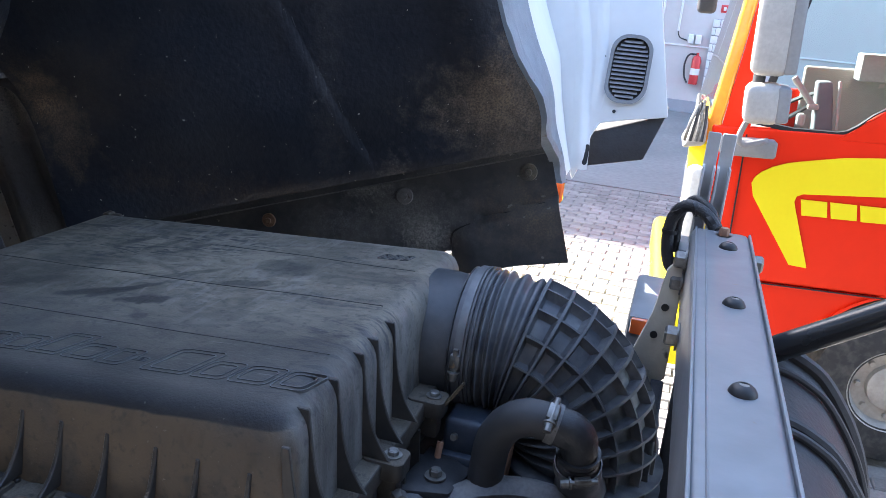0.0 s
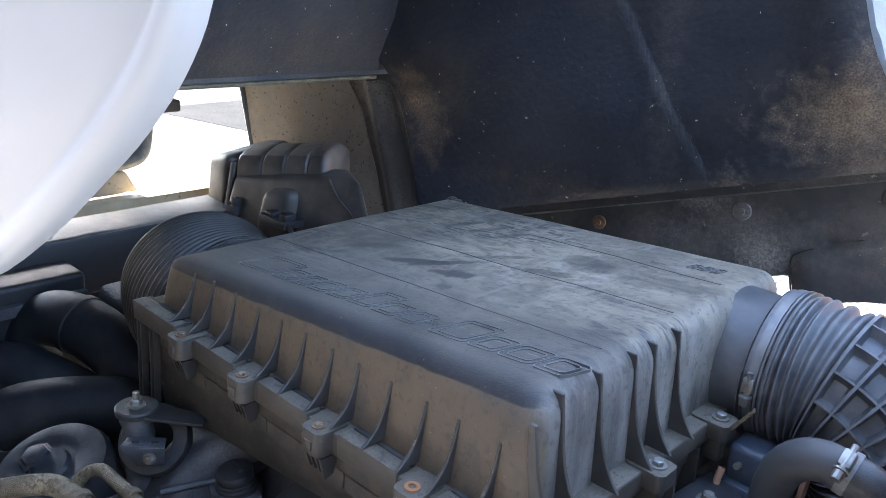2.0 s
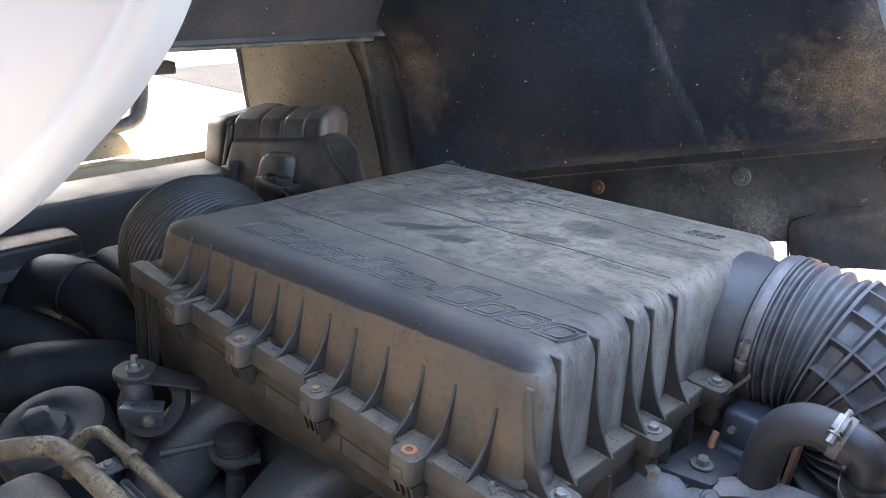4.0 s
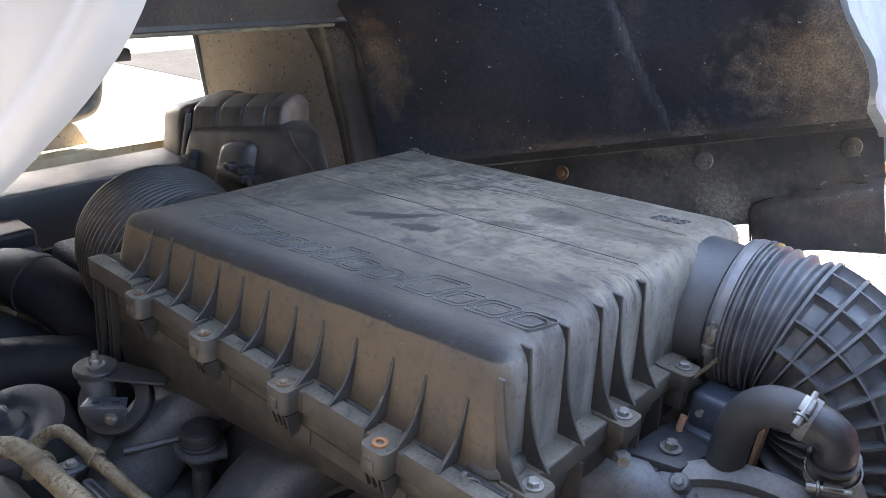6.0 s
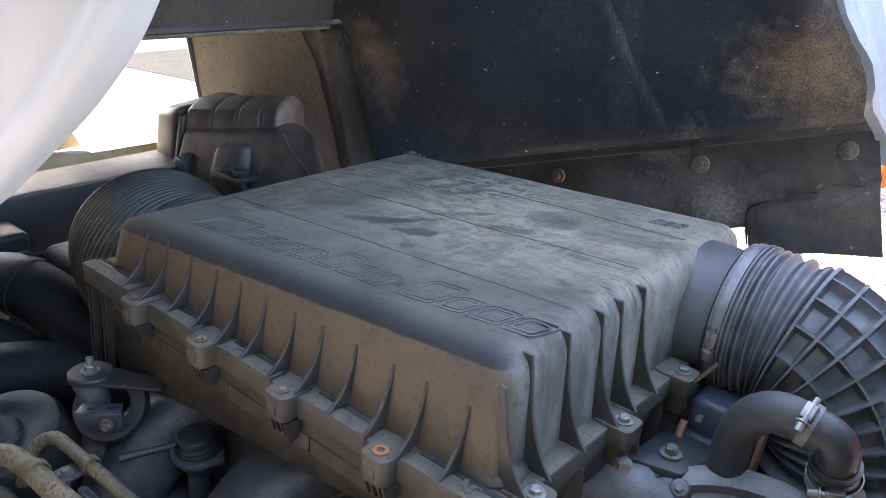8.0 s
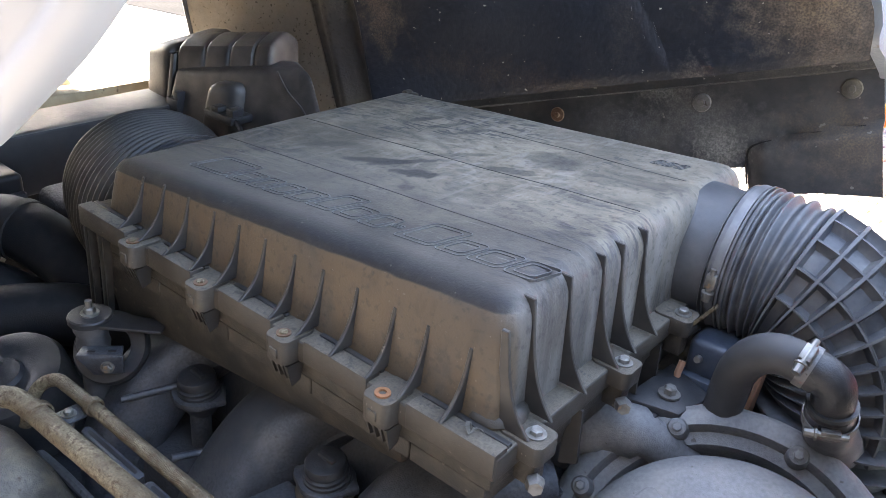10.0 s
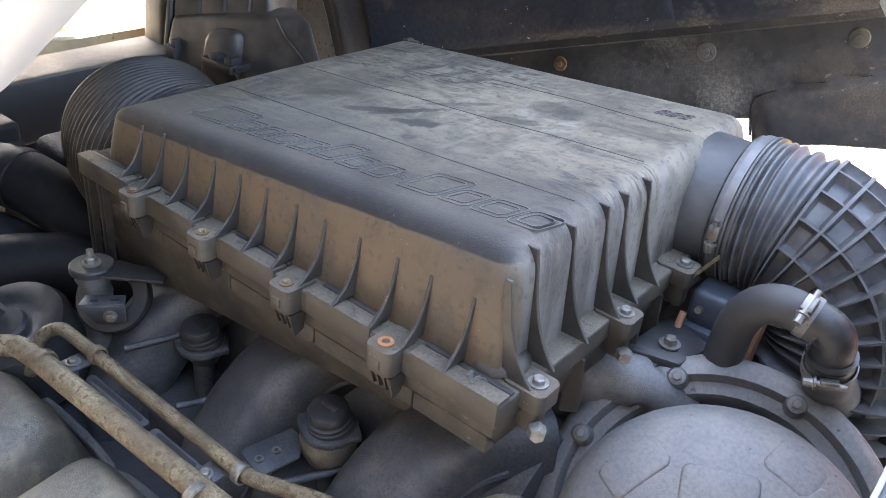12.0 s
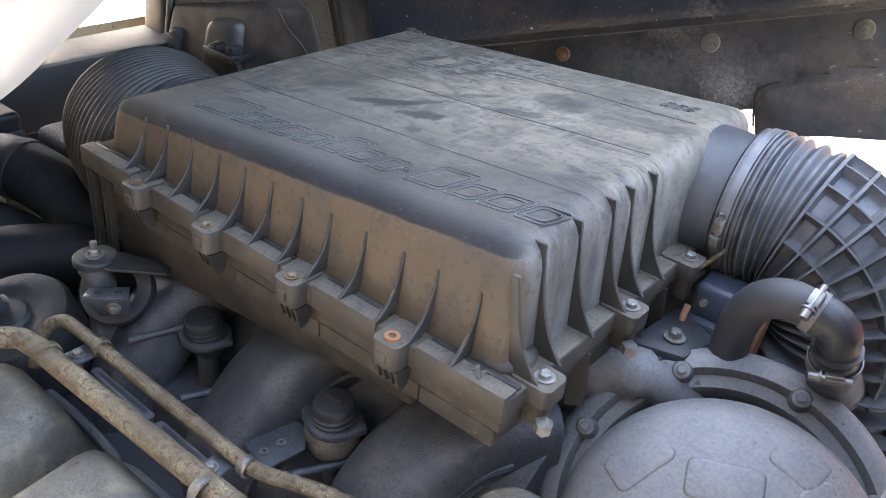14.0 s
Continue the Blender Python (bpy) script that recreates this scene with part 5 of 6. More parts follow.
cab = thing("tilted_cab", "white truck cab tilted forward with a dirty black underside", "truck cab", at=pose(-1.3, 0.3, 1.0))
U0, U1 = -0.783, 0.045
PROF = [(0.064, -0.136), (0.079, -0.145), (0.11, -0.154), (0.2, -0.188), (0.28, -0.198), (0.36, -0.205), (0.44, -0.22), (0.52, -0.25), (0.58, -0.31), (0.62, -0.40), (0.64, -0.55), (0.645, -0.8), (0.64, -1.05), (0.61, -1.17), (0.55, -1.24)]
# Unseen roof: its reach is set by the light wanted on the lid.
OPEN = 0.42        # the roof sheet is cut back this far from the rear edge


def bulge(u, v):
    """Slow dents and one long crease in the pressed sheet."""
    d = 0.014 * noise.noise(Vector((u * 3, v * 3, 0.3))) + 0.004 * noise.noise(Vector((u * 9, v * 9, 1.3)))
    c = (u + 0.229) + 0.247 * (v - 0.094)
    fade = min(1.0, max(0.0, (v - 0.07) / 0.04)) * math.exp(-(max(0.0, v - 0.3) / 0.15) ** 2)
    d += (0.0045 / (1 + math.exp(max(-40.0, min(40.0, -c / 0.0022)))) * math.exp(-max(0.0, c) / 0.12) - 0.0015 * math.exp(-(c / 0.02) ** 2) * (c < 0)) * fade
    d -= 0.03 * math.exp(-((u - 0.02) / 0.06) ** 2) * min(1.0, max(0.0, v - 0.05) * 6)
    return d


def rear_out(v):
    """How far the rear edge stands out beyond the rest."""
    return 0.026 * math.exp(-((v - 0.13) / 0.075) ** 2)


us = [U0 + (U1 - U0) * i / 90 for i in range(91)]
us = sorted(us + [-0.1668, -0.1655] + [-0.325 + 0.0018 * i for i in range(64)])
rows = []
for u in us:
    r = []
    for k in range((len(PROF) - 1) * 4 + 1):
        i, f = min(k // 4, len(PROF) - 2), k / 4 - min(k // 4, len(PROF) - 2)
        v, w = PROF[i][0] * (1 - f) + PROF[i + 1][0] * f, PROF[i][1] * (1 - f) + PROF[i + 1][1] * f
        if w < -0.30 and u > U1 - OPEN:
            v, w = 0.575, -0.30
        near = math.exp(-((u - U0) / 0.13) ** 2) * min(1.0, max(0.0, (0.37 - v) / 0.07))
        r.append(C(u + rear_out(v) * max(0.0, (u - U1 + 0.12) / 0.12), v, (w + bulge(u, v)) * (1 - near) - 0.168 * near))
    rows.append(r)
on(cab, "tunnel_shell", loft(rows, 0.012), M_UNDER, "black underseal with rust-brown dust patches", 50)
ledge = [[C(u, v, w) for v, w in ((0.066, -0.138), (0.062, -0.06), (0.057, -0.014), (0.054, -0.008), (0.033, -0.006), (0.029, 0.0))] for u in us]
on(cab, "edge_rail", loft(ledge, 0.004), M_RAIL, "scuffed black steel rail")


def skirt_w(u, v):
    s = 0.0
    if u > -0.17:
        d = -0.075 + 0.1 * (u + 0.15) - v        # below the slanting crease
        side = min(1.0, max(0.0, (u + 0.165) / 0.03))
        s += 0.006 * math.exp(-((d - 0.002) / 0.004) ** 2) * side
        s -= 0.014 * side * min(1.0, max(0.0, d / 0.02)) ** 0.7
    return s - 0.01 * max(0.0, -v) + 0.003 * noise.noise(Vector((u * 7, v * 7, 2.1)))


sk = [[C(u, v, skirt_w(u, v)) for v in [0.031 - ((0.198 + 0.1 * max(0.0, u + 0.05)) if u > -0.166 else 0.151) * k / 22 for k in range(23)]] for u in us]
on(cab, "skirt", loft(sk, 0.005), M_SKIRT, "worn black lower skirt with a pressed corner", 50)
# Black bead along the pressed crease, drawing in its dark line of shade.
crease_line = smooth_path([Vector((u, v, 0)) for u, v in ((-0.168, -0.150), (-0.167, -0.115), (-0.163, -0.094), (-0.150, -0.081), (-0.10, -0.073), (-0.03, -0.065), (0.036, -0.060))], 5)
on(cab, "skirt_crease", sweep([C(p.x, p.y, skirt_w(p.x, p.y) - 0.0058) for p in crease_line], 0.0019, 6), M_BLACKRIM)
for P, r, rm in (((-0.503, 0.876, 1.609), 0.014, M_RUSTWASH), ((-0.247, 0.923, 1.689), 0.0165, M_ALU), ((-0.026, 0.962, 1.761), 0.0165, M_COVER)):
    q = Vector(P)
    d = (q - CO)
    on(cab, "skirt_rivet", lathe([(0, 0.006), (r * 0.35, 0.006), (r * 0.4, 0.003), (r * 0.9, 0.0025), (r, 0.0), (r, -0.012), (0, -0.012)], 24, (0.15, -1, 0.05), q + Vector((0, -0.006, 0))), rm, "round dirty rivet head")
# Unseen upper body and front floor, added to keep the sun off the bay.
on(cab, "cab_body", hexa([C(-1.6, 0.66, 0.32), C(-1.6, 0.66, -1.27), C(-0.42, 0.66, -1.27), C(-0.42, 0.66, 0.32), C(-1.5, 1.9, 0.3), C(-1.5, 1.9, -1.25), C(-0.43, 1.9, -1.25), C(-0.43, 1.9, 0.3)], 0.05, 3), M_WHITE, "unseen white cab body that blocks the sun")
on(cab, "cab_floor_front", hexa([C(-1.6, 0.5, 0.3), C(-1.6, 0.5, -1.27), C(-0.86, 0.46, -1.27), C(-0.86, 0.46, 0.3), C(-1.6, 0.68, 0.3), C(-1.6, 0.68, -1.27), C(-0.86, 0.68, -1.27), C(-0.86, 0.68, 0.3)], 0.01, 2), M_UNDER)
# front cross wall above the wheel arch, and the bare arch edge
fw = []
for v in (0.348, 0.36, 0.40, 0.46, 0.53, 0.60, 0.65):
    fw.append([C(-0.81 + 0.95 * max(0.0, v - 0.36), v, w) for w in (-0.12, -0.35, -0.5, -0.7, -0.9, -1.1, -1.25)])
on(cab, "front_wall", loft(fw, 0.01), M_UNDER)
on(cab, "front_wall_lip", sweep([C(-0.83, 0.348, -0.19), C(-0.812, 0.346, -0.7), C(-0.812, 0.350, -1.25)], 0.005, 10), M_COVER)
ARCH = [(-0.779, -0.02), (-0.780, 0.08), (-0.782, 0.19), (-0.786, 0.265), (-0.793, 0.300), (-0.807, 0.328), (-0.830, 0.342), (-0.866, 0.347)]
on(cab, "arch_edge", sweep(smooth_path([C(u - 0.003, v, -0.171) for u, v in ARCH], 4), 0.0035, 10), M_BLACKRIM)
curve = smooth_path([Vector((u, v, 0)) for u, v in ARCH[2:]], 4)
on(cab, "arch_corner", loft([[C(p.x, p.y, -0.170) for p in curve], [C(max(p.x, U0) + 0.006, p.y + (0.012 if p.x < U0 else 0), -0.171) for p in curve]], 0.006), M_UNDER)
# dusty wheel-arch liner behind it
def liner_at(u, v):
    return C(u, v, -0.02 + 0.012 * math.exp(-((u + 0.93 + 0.08 * v) / 0.02) ** 2) - 0.010 * math.exp(-((u + 0.985 + 0.05 * v) / 0.012) ** 2) + 0.05 * max(0, (u + 0.92)) * 2 + 0.004 * noise.noise(Vector((u * 9, v * 9, 0))))


def seam_u(v):
    return -1.022 - 0.075 * (v - 0.06) - 0.3 * max(0.0, v - 0.30)


VS = [-0.2 + 0.63 * k / 24 for k in range(25)]
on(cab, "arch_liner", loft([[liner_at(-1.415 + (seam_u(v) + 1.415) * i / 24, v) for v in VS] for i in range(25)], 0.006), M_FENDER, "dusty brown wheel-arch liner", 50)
on(cab, "arch_wall", loft([[liner_at(seam_u(v) + 0.001 + (U0 + 0.02 - seam_u(v)) * i / 40, v) + Vector((0, 0.002, 0)) for v in VS] for i in range(41)], 0.006), M_ARCH, "grimy brown arch wall, darkened for the shade by the tunnel corner", 50)
on(cab, "liner_crease", sweep(smooth_path([C(seam_u(v) - 0.003, v, -0.016) for v in (-0.15, -0.05, 0.05, 0.15, 0.25, 0.30, 0.33, 0.356)], 3), 0.003, 8), M_FENDER)
on(cab, "liner_scratch", sweep([C(-1.106, 0.345, -0.019), C(-1.067, 0.310, -0.019), C(-1.036, 0.281, -0.019)], 0.0014, 6), M_ARCH)
on(cab, "liner_edge", sweep([C(-1.415, v, -0.022) for v in (-0.2, 0.1, 0.43)], 0.009, 8), M_RAIL)
# white side panel close to the camera, with its rolled edge
EDGE = [(0.075, 2.42), (0.064, 2.25), (0.052, 2.13), (0.037, 2.055), (0.017, 2.019), (-0.021, 1.984), (-0.066, 1.952), (-0.137, 1.905), (-0.245, 1.845), (-0.42, 1.770), (-0.72, 1.64), (-1.2, 1.46), (-1.55, 1.36)]
ep = smooth_path([(x, -0.3, z) for x, z in EDGE], 4)
rows = []
for s, yy in ((0.0, -0.300), (0.0, -0.308), (0.003, -0.313), (0.008, -0.3155), (0.013, -0.3155), (0.0165, -0.3125), (0.021, -0.312), (0.026, -0.3145), (0.05, -0.319), (0.1, -0.328), (0.2, -0.345), (0.5, -0.40)):
    rows.append([(p.x - s * 0.55, yy, p.z + s * 0.83) for p in ep])
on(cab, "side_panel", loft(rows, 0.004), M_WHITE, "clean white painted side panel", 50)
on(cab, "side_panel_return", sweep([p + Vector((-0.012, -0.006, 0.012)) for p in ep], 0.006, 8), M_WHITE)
# Two unseen walls on the near side, added to keep light off the bay.
inner = [[(p.x - 0.02, -0.285, p.z + 0.012), (p.x - 0.07, -0.28, p.z + 0.12), (p.x - 0.2, -0.27, p.z + 0.4)] for p in ep if p.x < -0.3]
on(cab, "inner_side_wall", loft(inner, 0.004), M_UNDER, "", 50)
on(cab, "near_arch_liner", loft([[(x, -0.36 + 0.03 * math.sin(x * 4), z) for z in (0.7, 1.0, 1.3, 1.5, 1.66)] for x in (-1.55, -1.3, -1.0, -0.8, -0.66)], 0.006), M_FENDER)
# rear edge: bare flange turning out to the white rear panel with its vent
def wall_w(v):
    for (va, wa), (vb, wb) in zip(PROF, PROF[1:]):
        if va <= v <= vb:
            return wa + (wb - wa) * (v - va) / (vb - va)
    return PROF[0][1] if v < PROF[0][0] else PROF[8][1]


PANEL_EDGE = [(1.712, 0.027), (1.745, 0.012), (1.80, -0.008), (1.87, -0.03), (1.95, -0.05), (2.05, -0.1), (2.25, -0.19), (2.4, -0.24)]


def panel_x(z):
    for (za, xa), (zb, xb) in zip(PANEL_EDGE, PANEL_EDGE[1:]):
        if za <= z <= zb:
            return xa + (xb - xa) * (z - za) / (zb - za)
    return PANEL_EDGE[0][1] if z < 1.712 else PANEL_EDGE[-1][1]


fl = []
for k in range(33):
    v = -0.03 + 0.55 * k / 32
    s = min(1.0, max(0.0, (v + 0.0) / 0.09))
    s = s * s * (3 - 2 * s)
    p = C(U1 + rear_out(v), v, wall_w(max(v, 0.064)) * s + bulge(U1, v) * s)
    z = p.z
    e = Vector((panel_x(max(1.72, z - 0.01)), 1.195 + 0.45 * (z - 1.75), max(1.72, z - 0.012)))
    wob = 0.0014 * math.sin(v * 60) + 0.001 * math.sin(v * 137)
    fl.append([p + Vector((-0.008, 0.0, 0)), p + Vector((0.010 + wob, 0.004, 0.0)), p + Vector((0.014 + wob, 0.03, -0.002)), p.lerp(e, 0.28) + Vector((-0.003, 0, 0)), p.lerp(e, 0.5) + Vector((0.006, 0, 0)), e + Vector((0.004, -0.004, 0)), e + Vector((0.006, 0.004, 0))])
on(cab, "rear_flange", loft([r[:5] for r in fl], 0.003), M_PRIMER, "chipped grey flange", 50)
on(cab, "rear_pressing", loft([r[4:] for r in fl], 0.003), M_WHITELIT, "", 50)
RP = [(0.075, 2.4), (0.14, 2.085), (0.195, 1.856), (0.178, 1.852), (0.12, 1.842), (0.062, 1.828), (0.048, 1.80), (0.044, 1.76), (0.027, 1.712), (0.012, 1.745), (-0.008, 1.80), (-0.03, 1.87), (-0.05, 1.95), (-0.1, 2.05), (-0.19, 2.25), (-0.24, 2.4)]
SHEAR = Matrix(((1, 0, 0, 0), (0, 1, 0.45, -0.45 * 1.75), (0, 0, 1, 0), (0, 0, 0, 1)))      # the panel leans back
on(cab, "rear_panel", turned(plate(RP, 1.19, 1.205, 0.003), SHEAR), M_WHITELIT, "white rear corner panel")
for path, wide, high in (([(0.034, 1.735), (0.028, 1.80), (0.016, 1.87), (0.004, 1.95), (-0.022, 2.05), (-0.085, 2.25), (-0.12, 2.39)], 0.020, 0.011), ([(0.05, 1.85), (0.045, 1.92), (0.034, 2.0), (0.012, 2.12), (-0.02, 2.3)], 0.016, 0.006)):
    ridge = smooth_path([Vector((x, 0, z)) for x, z in path], 5)
    on(cab, "panel_pressing", turned(loft([[(p.x + wide * k / 6, 1.1905 - high * (0.5 + 0.5 * math.cos(math.pi * k / 6)) * min(1.0, 0.15 + 0.25 * i), p.z) for k in range(-6, 7)] for i, p in enumerate(ridge)]), SHEAR), M_WHITELIT, "", 70)
for p in ((0.045, 1.96, 0.9), (0.086, 1.855, 0.9)):
    on(cab, "panel_hole", turned(lathe([(0, 0.002), (0.0035, 0.002), (0.0035, -0.003), (0, -0.003)], 16, (0, -1, 0), (p[0], 1.189, p[1])), SHEAR), M_BLACKRIM, smooth=25)
for x0, z0 in ((-0.107, 2.022), (0.046, 1.765)):
    on(cab, "panel_slot", turned(plate([(x0 + px * (1 + 0.2 * pz), z0 + pz) for px, pz in round_poly(-0.005, 0.005, -0.02, 0.02, 0.0048, 4)], 1.1875, 1.1895, 0.0), SHEAR), M_BLACKRIM, smooth=0)
on(cab, "corner_box", hexa([(0.035, 1.21, 1.735), (0.16, 1.225, 1.765), (0.16, 1.42, 1.765), (0.035, 1.42, 1.735), (0.048, 1.235, 1.81), (0.192, 1.25, 1.86), (0.192, 1.42, 1.86), (0.048, 1.42, 1.81)], 0.004), M_DARKPL, "charcoal plastic corner piece")
vent = on(cab, "vent_frame", turned(merge(loft([[(px * k + (0.1), yy, pz * k2 + 1.941) for px, pz in round_poly(-0.043, 0.043, -0.068, 0.068, 0.034, 6)] for k, k2, yy in ((1.0, 1.0, 1.192), (1.0, 1.0, 1.180), (0.84, 0.9, 1.180), (0.82, 0.89, 1.192))], close=True)), SHEAR), M_GREYPL, "grey plastic vent frame")
part("vent_backing", turned(plate([(0.1 + px, 1.941 + pz) for px, pz in round_poly(-0.037, 0.037, -0.062, 0.062, 0.028, 6)], 1.1885, 1.1895), SHEAR), M_BLACKRIM, vent)
for k in range(14):
    z = 1.941 - 0.054 + 0.0083 * k
    half = 0.034 - max(0.0, abs(z - 1.941) - 0.034) * 0.75
    part("vent_slat", turned(hexa([(0.1 - half, 1.182, z - 0.0028), (0.1 + half, 1.182, z - 0.0028), (0.1 + half, 1.189, z + 0.001), (0.1 - half, 1.189, z + 0.001), (0.1 - half, 1.182, z - 0.0012), (0.1 + half, 1.182, z - 0.0012), (0.1 + half, 1.189, z + 0.0026), (0.1 - half, 1.189, z + 0.0026)]), SHEAR), M_GREYPL, vent, smooth=0)
marker = thing("marker_lamp", "small orange side marker lamp on the cab corner", "marker lamp", at=pose(0.03, 1.0, 1.68))
on(marker, "lens", slab(0.018, 0.034, 1.0, 1.03, 1.70, 1.75, 0.006, 3), M_ORLAMP)

# ---------------------------------------------------------------- steel rest beam beside the elbow
rest = thing("cab_rest_beam", "galvanised steel cab rest beam with rubber buttons", "steel beam", at=pose(0.3, 0.2, 1.5))
on(rest, "beam", hexa([(0.268, -0.32, 1.70), (0.338, -0.32, 1.70), (0.338, 0.60, 1.70), (0.262, 0.60, 1.70), (0.268, -0.32, 1.8), (0.334, -0.32, 1.8), (0.334, 0.60, 1.8), (0.262, 0.60, 1.8)], 0.009, 4), M_BEAM)
for x0, x1, z0, z1 in ((0.2655, 0.2685, 1.792, 1.8015), (0.3325, 0.3355, 1.790, 1.8012)):
    on(rest, "beam_hem", slab(x0, x1, -0.31, 0.597, z0, z1, 0.0012, 2), M_BEAM)
on(rest, "beam_crease", slab(0.2775, 0.2795, -0.31, 0.597, 1.7985, 1.8008, 0.0008, 1), M_BEAM)
for y in (0.517, 0.31, 0.11, -0.09):
    bt = on(rest, "rubber_button", lathe([(0, 0.0055), (0.003, 0.0055), (0.004, 0.0072), (0.006, 0.0068), (0.009, 0.0045), (0.0106, 0.002), (0.0112, 0.0), (0.0112, -0.004), (0, -0.004)], 28, (0, 0, 1), (0.305, y, 1.8)), M_BLACKRIM, "black rubber button")
    part("button_slot", slab(0.300, 0.310, y - 0.0025, y + 0.0025, 1.8052, 1.8068, 0.0006, 1), M_STEEL, bt)
bolt0 = on(rest, "brass_nut", lathe([(0, 0.01), (0.0055, 0.01), (0.0065, 0.007), (0.0065, 0.0), (0.011, 0.0), (0.011, -0.002), (0, -0.002)], 6, (0, 0, 1), (0.301, 0.575, 1.8)), M_COPPER, "brown brass nut")
for x, y, z, ax in ((0.26, 0.55, 1.765, -1), (0.26, 0.55, 1.735, -1), (0.34, 0.57, 1.77, 1), (0.34, 0.56, 1.735, 1), (0.262, 0.40, 1.72, -1)):
    hexbolt(rest.children[0], (x, y, z), (ax, 0, 0), 0.012, 0.013, 0.016)
sb = on(rest, "side_bracket", plate([(0.262, 1.78), (0.240, 1.75), (0.232, 1.69), (0.205, 1.60), (0.20, 1.53), (0.212, 1.50), (0.232, 1.57), (0.262, 1.60)], 0.545, 0.556, 0.002), M_CREAM, "cream painted bracket plate")
for q in ((0.246, 1.70), (0.238, 1.66), (0.225, 1.60)):
    part("bracket_hole", lathe([(0, 0.0015), (0.005, 0.0015), (0.005, -0.004), (0, -0.004)], 14, (0, -1, 0), (q[0], 0.545, q[1])), M_BLACKRIM, sb)
on(rest, "bracket_gusset", plate([(0.36, 1.35), (0.52, 1.35), (0.54, 1.60), (0.44, 1.56)], 0.245, 0.262, 0.002, "x"), M_ENGINE)
on(rest, "post", slab(0.275, 0.325, 0.5, 0.56, 0.9, 1.70, 0.004), M_ENGINE)
chan = thing("upright_channel", "pair of grey steel upright channels bolted together", "steel channel", at=pose(0.29, 0.65, 1.75))
for x0, x1 in ((0.262, 0.279), (0.281, 0.299)):
    on(chan, "channel", merge(slab(x0, x0 + 0.003, 0.645, 0.67, 1.76, 1.872, 0.0008, 1), slab(x1 - 0.003, x1, 0.645, 0.67, 1.76, 1.872, 0.0008, 1), slab(x0, x1, 0.667, 0.67, 1.76, 1.916, 0.0008, 1)), M_ZINC)
on(chan, "channel_foot", slab(0.25, 0.32, 0.595, 0.672, 1.74, 1.766, 0.002), M_BEAM)
loom = thing("cable_loom", "black taped cable loop over the beam end", "cable", at=pose(0.25, 0.62, 1.8))
on(loom, "cable", sweep(smooth_path([(0.292, 0.60, 1.800), (0.276, 0.61, 1.816), (0.252, 0.625, 1.820), (0.236, 0.63, 1.80), (0.234, 0.63, 1.765), (0.242, 0.625, 1.735), (0.26, 0.62, 1.722)], 6), 0.0085, 12), M_WIRE)
on(loom, "cable", sweep(smooth_path([(0.296, 0.605, 1.798), (0.28, 0.615, 1.822), (0.258, 0.635, 1.827), (0.245, 0.64, 1.80), (0.246, 0.64, 1.75)], 6), 0.006, 10), M_WIRE)
for c, ax in (((0.262, 0.619, 1.8185), (1, 0.3, 0.3)), ((0.284, 0.605, 1.808), (1, 0.4, 0.9)), ((0.2405, 0.629, 1.813), (0.6, 0.2, -0.8)), ((0.2345, 0.630, 1.780), (0, 0, 1))):
    on(loom, "tie", lathe([(0.0088, -0.0028), (0.0108, -0.0028), (0.0108, 0.0028), (0.0088, 0.0028)], 14, ax, c, closed=True), M_BLACKRIM)
strut = thing("support_strut", "black steel tube running out from the beam", "strut", at=pose(0.4, 0.3, 1.7))
on(strut, "tube", sweep([(0.32, 0.41, 1.705), (0.363, 0.40, 1.727), (0.457, 0.38, 1.797), (0.75, 0.32, 2.01)], 0.0145, 18), M_TUBE)
mud = thing("rear_mudguard", "curved black plastic mudguard below the beam", "mudguard", at=pose(0.42, 0.2, 1.4))
ARC = smooth_path([(0.335, 0, 1.722), (0.372, 0, 1.717), (0.40, 0, 1.706), (0.426, 0, 1.686), (0.464, 0, 1.631), (0.49, 0, 1.562), (0.505, 0, 1.46), (0.51, 0, 1.34)], 4)


def guard_at(p, y):
    return (p.x - 0.03 * (0.42 - y), y, p.z - 0.12 * (0.42 - y))


on(mud, "guard", loft([[guard_at(p, y) for p in ARC] for y in (0.42, 0.36, 0.28, 0.2, 0.1, 0.0, -0.12, -0.25)], 0.006), M_DARKPL)
for y, r in ((0.42, 0.008), (0.375, 0.004), (0.28, 0.006), (0.265, 0.004), (0.1, 0.006), (-0.1, 0.006)):
    on(mud, "guard_bead", sweep([Vector(guard_at(p, y)) + Vector((0.003, 0, 0.004)) for p in ARC], r, 8), M_DARKPL)
box_r = thing("bracket_box", "small blue-grey painted box behind the elbow", "bracket", at=pose(0.25, 0.7, 1.5))
on(box_r, "shell", slab(0.2, 0.255, 0.60, 0.80, 1.40, 1.66, 0.008), M_BEAM)
on(box_r, "red_reflector", slab(0.205, 0.235, 0.592, 0.602, 1.635, 1.658, 0.003), M_ORLAMP, "red reflector strip")
bolt_plate = thing("engine_bracket", "black cast bracket with a flanged bolt beside the air box", "bracket", at=pose(0.03, 0.3, 1.4))
bp = on(bolt_plate, "foot", plate([(-0.01, 0.255), (0.05, 0.272), (0.062, 0.33), (0.0, 0.36)], 1.521, 1.533, 0.002, "z"), M_CAP)
hexbolt(bp, (0.026, 0.296, 1.535), r=0.0075, h=0.009, washer=0.0125)
